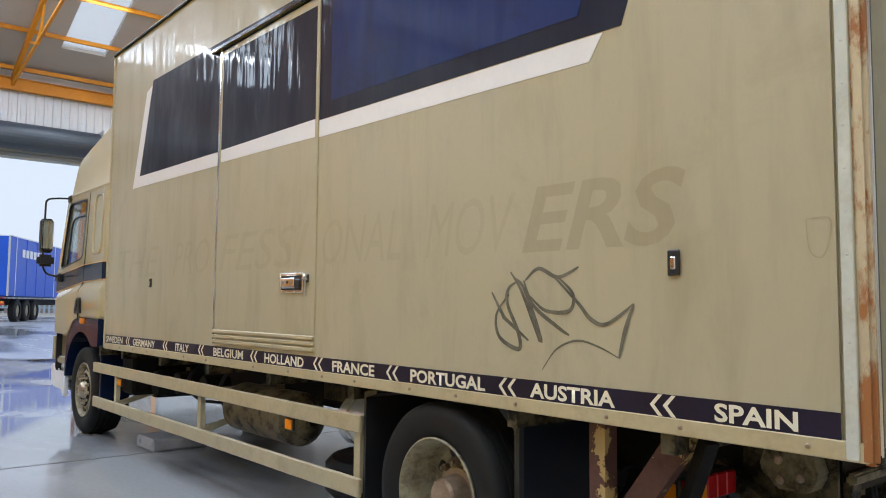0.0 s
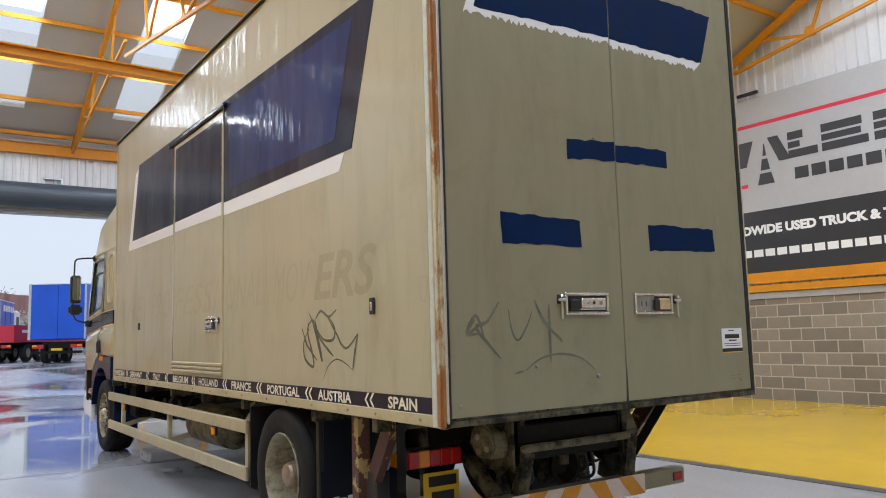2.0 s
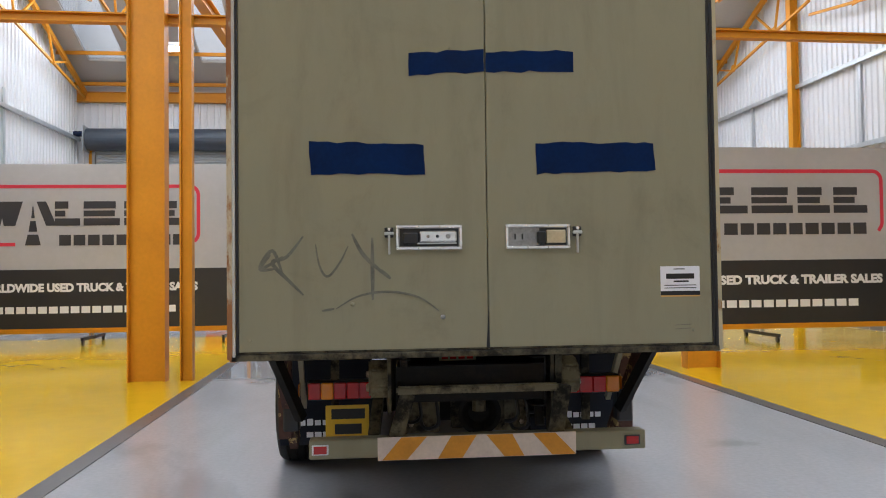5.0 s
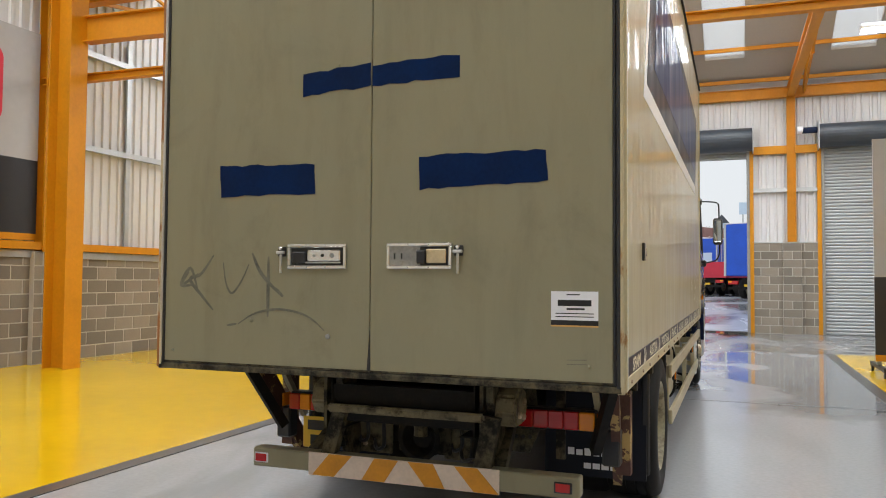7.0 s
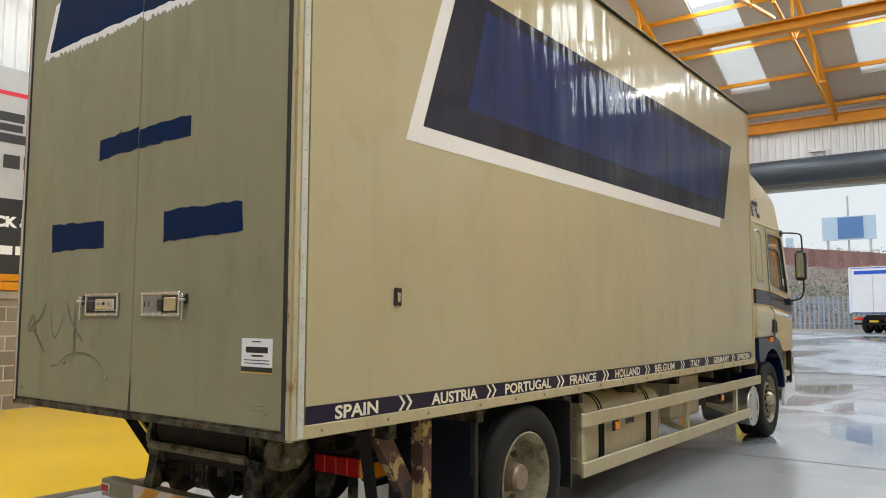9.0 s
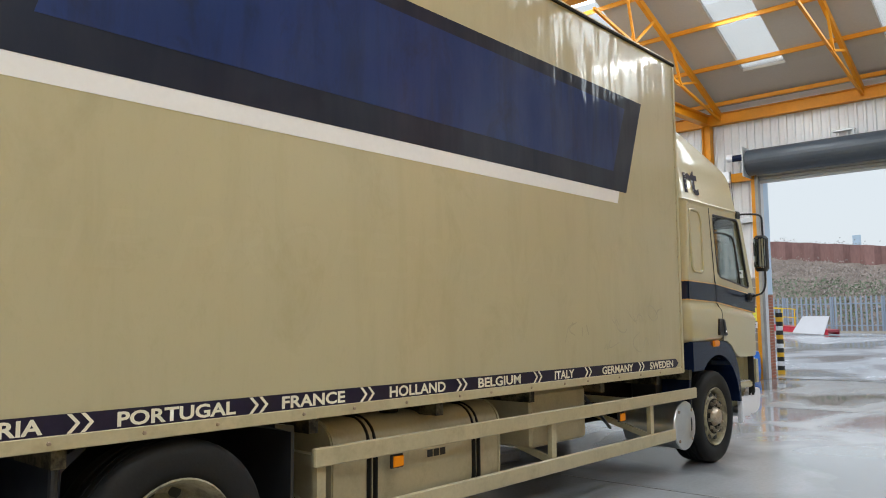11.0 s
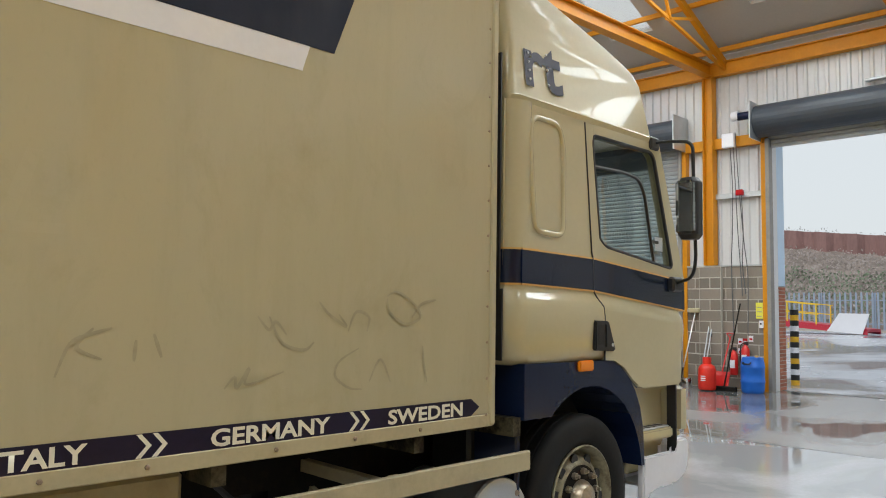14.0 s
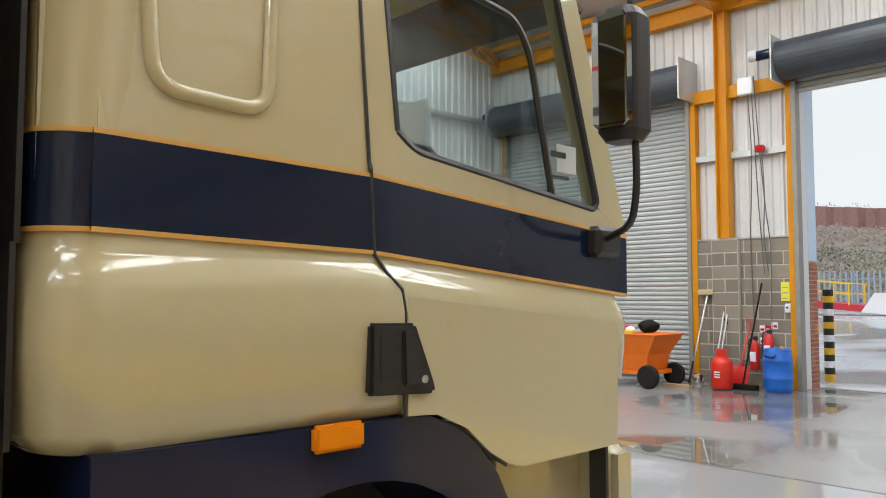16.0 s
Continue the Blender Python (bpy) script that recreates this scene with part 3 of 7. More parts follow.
steel("valley_beam", "deep orange steel valley beam", (WEST, VALLEY, 6.32), (EAST, VALLEY + 0.5, 6.46), 0.22, 0.32)
steel("rail_beam", "orange steel cross beam", (WEST, VALLEY - 0.5, 4.72), (EAST - 0.2, VALLEY + 0.85, 5.0), 0.14, 0.13)
steel("eaves_beam", "orange steel eaves beam on the door wall", (WEST, NORTH - 0.1, 6.74), (EAST, NORTH - 0.1, 6.74), 0.18, 0.3)
for k in range(14):
    x = WEST + 0.8 + k * 1.42
    bm = tube(bmesh.new(), [(x, VALLEY - 0.42, 6.66), (x, VALLEY - 0.42, 6.55), (x, VALLEY - 0.2, 6.42)], 0.018, 6)
    tagged(part("gutter_bracket", bm, BLACK), "black bent steel gutter bracket above a beam", "bracket", "gutter brackets")


# corrugated cladding
def cladding(name, along, fixed, a, b, z0, z1, inward, material, holes=(), pitch=0.2, depth=0.035):
    """Vertical trapezoid ribs on a wall that runs along x or y, with openings left out."""
    verts, faces = [], []
    s = a
    prof = []
    while s < b:
        for ds, o in ((0, 0), (0.10, 0), (0.12, depth), (0.17, depth), (0.19, 0)):
            if s + ds <= b:
                prof.append((s + ds, o))
        s += pitch
    prof.append((b, 0))
    for (s0, o0), (s1, o1) in zip(prof, prof[1:]):
        mid = (s0 + s1) / 2
        spans = [(z0, z1)]
        for h0, h1, hz0, hz1 in holes:
            if h0 < mid < h1:
                spans = [(p, q) for lo, hi in spans for p, q in ((lo, min(hi, hz0)), (max(lo, hz1), hi)) if q - p > 0.01]
        for p, q in spans:
            i = len(verts)
            for s_, o in ((s0, o0), (s1, o1)):
                for z in (p, q):
                    f = fixed + inward * o
                    verts.append((s_, f, z) if along == "x" else (f, s_, z))
            faces.append((i, i + 2, i + 3, i + 1))
    me = bpy.data.meshes.new(name)
    me.from_pydata(verts, [], faces)
    me.materials.append(material)
    return new(name, me)


def wall_with_holes(name, along, f0, f1, a, b, z0, z1, holes, material, label):
    bm = bmesh.new()
    cuts = sorted({a, b, *[v for h in holes for v in h[:2]]})
    for s0, s1 in zip(cuts, cuts[1:]):
        spans = [(z0, z1)]
        for h0, h1, hz0, hz1 in holes:
            if h0 < (s0 + s1) / 2 < h1:
                spans = [(p, q) for lo, hi in spans for p, q in ((lo, min(hi, hz0)), (max(lo, hz1), hi)) if q - p > 0.01]
        for p, q in spans:
            box(bm, *((s0, s1, f0, f1) if along == "x" else (f0, f1, s0, s1)), p, q)
    return tagged(part(name, bm, material), label, "wall", kind="structure")


DOORS = [(-2.37, 2.02), (-8.7, -4.3), (3.95, 8.4)]
HEAD = 5.1
holes = [(a, b, 0, HEAD) for a, b in DOORS]
wall_n = wall_with_holes("wall_north", "x", NORTH + 0.04, NORTH + 0.3, WEST - 0.3, EAST + 0.3, 0, 10, holes, CLAD, "pale ribbed metal wall with three roller door openings")
lin = cladding("lining", "x", NORTH + 0.036, WEST, EAST, 2.5, 6.95, -1, CLAD, holes)
lin.parent = wall_n
wall_e = wall_with_holes("wall_east", "y", EAST + 0.04, EAST + 0.3, SOUTH - 0.3, NORTH + 0.3, 0, 10, [], CLAD, "pale ribbed metal side wall above a block dado")
lin = cladding("lining", "y", EAST + 0.036, SOUTH, NORTH, DADO, 9.9, -1, CLAD)
lin.parent = wall_e
wall_w = wall_with_holes("wall_west", "y", WEST - 0.3, WEST - 0.04, SOUTH - 0.3, NORTH + 0.3, 0, 10, [], CLAD, "pale ribbed metal side wall above a block dado")
lin = cladding("lining", "y", WEST - 0.036, SOUTH, NORTH, DADO_W, 9.9, 1, CLAD)
lin.parent = wall_w
wall_with_holes("wall_south", "x", SOUTH - 0.3, SOUTH - 0.04, WEST - 0.3, EAST + 0.3, 0, 10, [], CLAD, "pale ribbed metal end wall")

# sheeting rails and sills on the side walls
for x, s, rails, dado_top, joints in ((EAST - 0.02, -1, (4.0, 5.88), DADO, (9.88, 12.15, 14.5, 16.9)), (WEST + 0.02, 1, (3.70, 5.40), DADO_W, (8.2, 10.5, 12.9, 15.3))):
    for z in rails:
        tagged(part("sheeting_rail", boxed(*sorted((x, x + s * 0.09)), VALLEY + 0.25, NORTH - 0.1, z, z + 0.1), GALV), "grey galvanised sheeting rail on the wall", "wall rail", kind="structure")
    tagged(part("sill_rail", boxed(*sorted((x - s * 0.02, x + s * 0.15)), SOUTH, NORTH - 0.1, dado_top + 0.03, dado_top + 0.16), ORANGE), "orange steel sill rail on top of the block dado", "wall rail", kind="structure")
    for y in joints:
        tagged(part("sheeting_post", boxed(*sorted((x - s * 0.01, x + s * 0.03)), y - 0.05, y + 0.05, dado_top + 0.17, 5.9), GALV), "grey vertical sheeting post", "wall post", kind="structure")

# north wall between the doors: jamb posts, rails, roller doors
for a, b in DOORS:
    for x, s in ((a - 0.1, 1), (b + 0.1, -1)):
        tagged(part("door_jamb", boxed(x - 0.05, x + 0.05, NORTH - 0.12, NORTH + 0.03, 0, 5.25), ORANGE), "slim orange steel door jamb", "door jamb", kind="structure")
        tagged(part("door_track", boxed(x + s * 0.05, x + s * 0.13, NORTH - 0.16, NORTH + 0.02, 0, 5.1, 0.006), TRACK), "galvanised roller door guide", "door guide", kind="structure")
for a, b in ((-4.2, -2.47), (2.12, 3.85)):
    tagged(part("rail", boxed(a, b, NORTH - 0.14, NORTH - 0.02, 5.02, 5.24), ORANGE), "orange steel head rail between door jambs", "wall rail", kind="structure")
    tagged(part("sheeting_rail", boxed(a, b, NORTH - 0.1, NORTH - 0.01, 3.95, 4.06), GALV), "grey galvanised sheeting rail", "wall rail", kind="structure")
for i, (a, b) in enumerate(DOORS):
    door = tagged(new("roller_door"), ("open" if i == 0 else "closed") + " grey steel roller shutter with a slate drum above", "roller door", kind="structure")
    z0 = 4.92 if i == 0 else 0.0
    z = z0
    slat = bmesh.new()
    prism(slat, [(NORTH + 0.0, 0), (NORTH - 0.025, 0.02), (NORTH - 0.03, 0.055), (NORTH - 0.012, 0.088), (NORTH + 0.012, 0.088), (NORTH + 0.012, 0)], "x", a + 0.0, b - 0.0)
    first = part("slat", slat, SLAT, door)
    n = 0
    while z < 5.16:
        s = first if n == 0 else first.copy()
        if n:
            scene.collection.objects.link(s)
        s.location.z = z
        z += 0.09
        n += 1
    bm = bmesh.new()
    rod(bm, (a - 0.12, NORTH - 0.3, 5.43), (b + 0.12, NORTH - 0.3, 5.43), 0.33, 28)
    part("drum", bm, DRUM, door)
    for x in (a - 0.14, b + 0.14):
        part("end_plate", boxed(x - 0.012, x + 0.012, NORTH - 0.68, NORTH, 5.05, 5.8), GALV, door)
    bm = bmesh.new()
    x = a - 0.35
    rod(bm, (x - 0.18, NORTH - 0.3, 5.6), (x + 0.2, NORTH - 0.3, 5.6), 0.085, 16)
    part("motor", bm, NAVYP, door, "blue door motor")
    bm = bmesh.new()
    rod(bm, (x - 0.3, NORTH - 0.3, 5.62), (x - 0.16, NORTH - 0.3, 5.62), 0.1, 16)
    part("motor_cap", bm, WHITE, door, "pale motor end cap")

# ---- the lorry ----
LEN, TOP, BOT, W = 7.30, 4.0, 0.965, 1.25
lorry = thing("box_lorry", (0, 4.0, 0), "cream box lorry with painted-over navy stripes, on grey floor", "lorry")


def side_prism(name, pts, side, thick, material, parent=None, label="", depth=0.0):
    """A flat shape on the lorry's side, in (y, z), standing proud of the panel by thick."""
    a = side * (W - depth)
    return part(name, prism(bmesh.new(), pts, "x", min(a, side * (W + thick)), max(a, side * (W + thick))), material, parent or lorry, label)


def rear_prism(name, pts, thick, material, parent, label="", base=0.0):
    return part(name, prism(bmesh.new(), pts, "y", base - thick, base), material, parent, label)


box_body = part("box_body", boxed(-W + 0.014, W - 0.014, 0.06, LEN - 0.012, BOT + 0.02, TOP - 0.04), CREAM, lorry, "cream box body")
part("side_panel", boxed(-W, -W + 0.012, 0.10, LEN - 0.03, BOT + 0.06, TOP - 0.04), CREAM, lorry, "streaky cream side panel")
part("side_panel", boxed(W - 0.012, W, 0.10, LEN - 0.03, BOT + 0.06, TOP - 0.04), CREAM_R, lorry, "glossy cream side panel")
part("roof", boxed(-W - 0.012, W + 0.012, 0.0, LEN + 0.01, TOP - 0.04, TOP + 0.015, 0.012), FRAME, lorry)
for s in (-1, 1):
    part("roof_rail", boxed(s * (W + 0.012) - 0.012, s * (W + 0.012) + 0.012, 0.0, LEN, TOP - 0.035, TOP - 0.012, 0.004), CHASSIS, lorry, "grimy roof edge rail")
    part("front_edge_trim", boxed(s * W - 0.012, s * W + 0.012, LEN - 0.03, LEN + 0.012, BOT, TOP - 0.04, 0.008), CREAM_R, lorry)
    part("rear_edge_trim", boxed(s * W - 0.01, s * W + 0.008, 0.045, 0.085, BOT, TOP - 0.04, 0.003), TRIM, lorry, "pale riveted alloy edge strip")
    part("corner_post", boxed(s * W - 0.04 if s > 0 else s * W - 0.012, s * W + 0.012 if s > 0 else s * W + 0.04, -0.004, 0.045, BOT - 0.01, TOP - 0.04, 0.012, 2), RUSTY if s < 0 else RUSTY_R, lorry, "rust-streaked corner post" if s < 0 else "chipped cream corner post")
    part("bottom_rail", boxed(*sorted((s * (W - 0.02), s * (W + 0.006))), 0.02, LEN, BOT - 0.005, BOT + 0.056, 0.004), FRAME, lorry, "bolted cream bottom rail")
    rivet = lathe(bmesh.new(), [(0, 0.006), (0.003, 0.005), (0.004, 0.002)], (s * (W + 0.007), 0.065, 0), "x", 8, s)
    rv = part("rivet", rivet, GALV, lorry)
    for k in range(22):
        r = rv if k == 0 else rv.copy()
        if k:
            scene.collection.objects.link(r)
        r.location.z = 1.05 + k * 0.133
    dark_rivet = part("rivet", lathe(bmesh.new(), [(0, 0.007), (0.003, 0.006), (0.005, 0.003)], (s * (W + 0.007), 0.065, 0), "x", 8, s), NUT, lorry)
    for k in range(17):
        r = dark_rivet if k == 0 else dark_rivet.copy()
        if k == 0:
            r.location = (0.005 * s, LEN - 0.125, 1.02)
            continue
        scene.collection.objects.link(r)
        r.location = (0.005 * s, LEN - 0.125, 1.02 + k * 0.175)
    bolt = part("bolt", lathe(bmesh.new(), [(0, 0.0095), (0.006, 0.009), (0.008, 0.005)], (s * (W + 0.006), 0.2, BOT + 0.026), "x", 6, s), NUT, lorry)
    for k in range(17):
        r = bolt if k == 0 else bolt.copy()
        if k:
            scene.collection.objects.link(r)
        r.location.y = k * 0.415 + 0.05 * math.sin(k * 2.3)

# painted-over side stripes
STRIPES = {
    -1: dict(navy=[(0.90, 2.53), (0.58, 3.40), (6.15, 3.47), (6.42, 2.61)], blue=[(1.12, 2.63), (0.86, 3.33), (3.05, 3.36), (3.05, 2.66)], white=[(1.06, 2.42), (0.99, 2.525), (6.44, 2.61), (6.17, 3.43), (6.31, 3.39), (6.61, 2.51)], door=[(3.22, 2.575), (3.22, 3.30), (4.60, 3.32), (4.60, 2.585)], doorw=[(3.22, 2.46), (3.22, 2.573), (4.60, 2.583), (4.60, 2.49)]),
    1: dict(navy=[(0.93, 2.53), (1.27, 3.46), (6.60, 3.44), (6.27, 2.575)], blue=[(1.35, 2.72), (1.55, 3.38), (6.28, 3.33), (6.05, 2.74)], white=[(0.78, 2.43), (1.16, 3.46), (1.265, 3.46), (0.925, 2.533), (6.15, 2.577), (6.115, 2.467)]),
}
for s, d in STRIPES.items():
    side_prism("white_stripe", d["white"], s, 0.0022, WHITE, label="white vinyl edge stripe")
    side_prism("navy_stripe", d["navy"], s, 0.0034, NAVY, label="painted-over navy stripe")
    side_prism("blue_brushwork", d["blue"], s, 0.0046, NAVY2, label="brushed blue overpaint")

# country strip
NAMES = [("SPAIN", 0.52, 0.23, 0.28, 0.58), ("AUSTRIA", 1.39, 0.94, 1.01, 1.45), ("PORTUGAL", 2.23, 1.67, 1.75, 2.33), ("FRANCE", 2.98, 2.55, 2.60, 3.02), ("HOLLAND", 3.83, 3.31, 3.36, 3.85), ("BELGIUM", 4.65, 4.15, 4.175, 4.65), ("ITALY", 5.40, 5.12, 5.08, 5.35), ("GERMANY", 6.44, 5.87, 5.775, 6.30), ("SWEDEN", 7.23, 6.73, 6.61, 7.08)]
for s in (-1, 1):
    y1 = 7.26 if s < 0 else 7.20
    side_prism("name_strip", [(0.10, 1.02), (0.10, 1.102), (y1 - (0.0 if s < 0 else 0.06), 1.102), (y1, 1.061), (y1 - (0.0 if s < 0 else 0.06), 1.02)], s, 0.0025, STRIP, label="dark strip with ivory country names")
    prev = None
    for word, l0, l1, r0, r1 in NAMES:
        a, b = (l0, l1) if s < 0 else (r0, r1)
        m = face_place((s * (W + 0.0042), a, 1.031), (0, -1 if s < 0 else 1, 0), (0, 0, 1))
        lettering("country_name", word, 0.058, m, LETTER, lorry, abs(b - a), bold=0.0024, label="ivory capital letters")
        lo, hi = min(a, b), max(a, b)
        if prev:
            c = (prev + lo) / 2
            for o in (-0.028, 0.028):
                y = c + o
                side_prism("chevron", [(y - 0.03, 1.022), (y - 0.012, 1.022), (y + 0.024, 1.061), (y - 0.012, 1.10), (y - 0.03, 1.10), (y + 0.006, 1.061)], s, 0.0042, LETTER)
        prev = hi

# faded lettering and marker scrawl
lettering("faded_letters", "THE PROFESSIONAL", 0.26, face_place((W + 0.0012, 1.0, 1.69), (0, 1, 0.012), (0, 0, 1)), GHOST_P, lorry, 4.25, shear=0.25, bold=0.0, label="pale ghost of removed slanted letters")
for word, y0, y1, out, paint in (("THE", 6.95, 5.85, 0.0012, GHOST2), ("PRO", 5.52, 4.78, 0.0012, GHOST2), ("FESSI", 4.58, 3.27, 0.0112, GHOST2), ("ONAL", 3.12, 2.33, 0.0012, GHOST2), ("MOV", 2.12, 1.48, 0.0012, GHOST2), ("ERS", 1.44, 0.62, 0.0012, GHOST)):
    lettering("faded_letters", word, 0.27, face_place((-W - out, y0, 1.66), (0, -1, 0.0), (0, 0, 1)), paint, lorry, y0 - y1, shear=0.25, bold=0.008 if word == "ERS" else 0.0, label="ghost of removed slanted letters")


def scrawl(name, strokes, place, width, material, parent, label=""):
    """Pen strokes: flat ribbons that thin out towards their ends, smoothed through a few control points."""
    made = None
    for n_stroke, pts in enumerate(strokes):
        bm = bmesh.new()
        pts = [Vector((*p, 0)) for p in pts]
        fine = []
        for i in range(len(pts) - 1):
            p0, p1, p2, p3 = pts[max(i - 1, 0)], pts[i], pts[i + 1], pts[min(i + 2, len(pts) - 1)]
            for k in range(6):
                t = k / 6
                fine.append(0.5 * ((2 * p1) + (p2 - p0) * t + (2 * p0 - 5 * p1 + 4 * p2 - p3) * t * t + (3 * p1 - p0 - 3 * p2 + p3) * t ** 3))
        fine.append(pts[-1])
        last = None
        for i, p in enumerate(fine):
            p = p + Vector((0, 0, 0.0004 * n_stroke + 0.00003 * i))
            d = fine[min(i + 1, len(fine) - 1)] - fine[max(i - 1, 0)]
            n = Vector((-d.y, d.x, 0)).normalized() if d.length else Vector((0, 1, 0))
            w = width * (0.35 + 0.65 * math.sin(math.pi * (i + 0.6) / (len(fine) + 0.2))) / 2
            pair = [bm.verts.new(place @ (p + n * w)), bm.verts.new(place @ (p - n * w))]
            if last:
                bm.faces.new((last[0], last[1], pair[1], pair[0]))
            last = pair
        made = part(name, bm, material, parent, label)
    return made


left_face = face_place((-W - 0.0015, 1.7, 1.1), (0, -1, 0), (0, 0, 1))
scrawl("marker_tag", [[(0.07, 0.38), (0.14, 0.28), (0.16, 0.26), (0.3, 0.17)], [(0.18, 0.37), (0.1, 0.28), (0.12, 0.18), (0.24, 0.13), (0.24, 0.2), (0.17, 0.33), (0.18, 0.4), (0.25, 0.43)], [(0.19, 0.47), (0.26, 0.38), (0.37, 0.17), (0.34, 0.26), (0.27, 0.4), (0.22, 0.44)]], left_face, 0.021, PEN, lorry, "black marker scrawl")
scrawl("marker_tag", [[(0.27, 0.43), (0.33, 0.32), (0.47, 0.23), (0.53, 0.2)], [(0.28, 0.43), (0.36, 0.48), (0.47, 0.44), (0.58, 0.48)], [(0.47, 0.44), (0.55, 0.37), (0.53, 0.3), (0.4, 0.3), (0.31, 0.36)], [(0.44, 0.45), (0.58, 0.33), (0.64, 0.27), (0.72, 0.25), (0.85, 0.33)], [(0.85, 0.33), (0.81, 0.23), (0.78, 0.12)]], left_face, 0.018, PEN, lorry, "black marker scrawl")
scrawl("marker_underline", [[(0.38, 0.05), (0.46, 0.14), (0.57, 0.18), (0.68, 0.16), (0.78, 0.12)]], left_face, 0.009, PEN2, lorry, "faint marker curve")
scrawl("marker_underline", [[(1.51, 0.6), (1.52, 0.5), (1.56, 0.48), (1.585, 0.55), (1.58, 0.6), (1.51, 0.6)]], left_face, 0.006, PEN3, lorry, "wiped marker ring")
right_face = face_place((W + 0.0015, 5.4, 1.1), (0, 1, 0), (0, 0, 1))
scrawl("marker_tag", [[(0.55, 0.39), (0.6, 0.34), (0.63, 0.37), (0.68, 0.32)], [(0.6, 0.39), (0.66, 0.29), (0.76, 0.26), (0.81, 0.29)], [(0.83, 0.45), (0.88, 0.4), (0.97, 0.35), (0.93, 0.4)], [(0.98, 0.33), (1.02, 0.41), (1.09, 0.39), (1.08, 0.33)], [(1.19, 0.48), (1.25, 0.5), (1.35, 0.45), (1.39, 0.39), (1.3, 0.36), (1.21, 0.41), (1.19, 0.47)], [(1.34, 0.39), (1.4, 0.45), (1.49, 0.47)]], right_face, 0.014, PEN3, lorry, "faint wiped marker scrawl")
scrawl("marker_tag", [[(1.04, 0.26), (0.94, 0.21), (0.92, 0.15), (0.99, 0.1), (1.06, 0.09)], [(1.1, 0.12), (1.16, 0.21), (1.22, 0.11)], [(1.41, 0.26), (1.42, 0.18), (1.44, 0.1)]], right_face, 0.012, PEN3, lorry, "faint wiped marker scrawl")

scrawl("marker_tag", [[(-0.16, 0.2), (-0.12, 0.30), (-0.06, 0.33), (0.01, 0.35)], [(-0.05, 0.35), (-0.1, 0.29), (-0.02, 0.25)], [(0.09, 0.31), (0.085, 0.24)], [(0.15, 0.33), (0.18, 0.25)], [(0.42, 0.13), (0.46, 0.17), (0.47, 0.13), (0.52, 0.2), (0.51, 0.14), (0.67, 0.18)]], right_face, 0.014, PEN3, lorry, "faint wiped marker scrawl")

# side door in the left panel
side_door = part("side_door", boxed(-W - 0.010, -W, 3.19, 4.63, 1.125, 3.36, 0.004), CREAM, lorry, "cream side loading door")


def door_prism(name, pts, thick, material, label=""):
    return part(name, prism(bmesh.new(), pts, "x", -W - 0.010 - thick, -W - 0.010), material, side_door, label)


door_prism("navy_stripe", STRIPES[-1]["door"], 0.002, NAVY)
door_prism("white_stripe", STRIPES[-1]["doorw"], 0.002, WHITE)
part("door_edge", boxed(-W - 0.014, -W + 0.002, 4.63, 4.655, 1.125, 3.37), CHROME, side_door, "bright alloy door edge")
part("door_gap", boxed(-W - 0.0105, -W + 0.002, 3.185, 3.1895, 1.125, 3.36), FRAME, side_door, "thin door shut line")
part("rain_gutter", boxed(-W - 0.04, -W, 3.10, 4.78, 3.365, 3.405, 0.008), NAVYP, side_door, "dark rain gutter")
for k in range(3):
    part("kick_trim", boxed(-W - 0.026, -W - 0.01, 3.18, 4.64, 1.13 + k * 0.036, 1.156 + k * 0.036, 0.006), FRAME, side_door, "ribbed threshold trim")


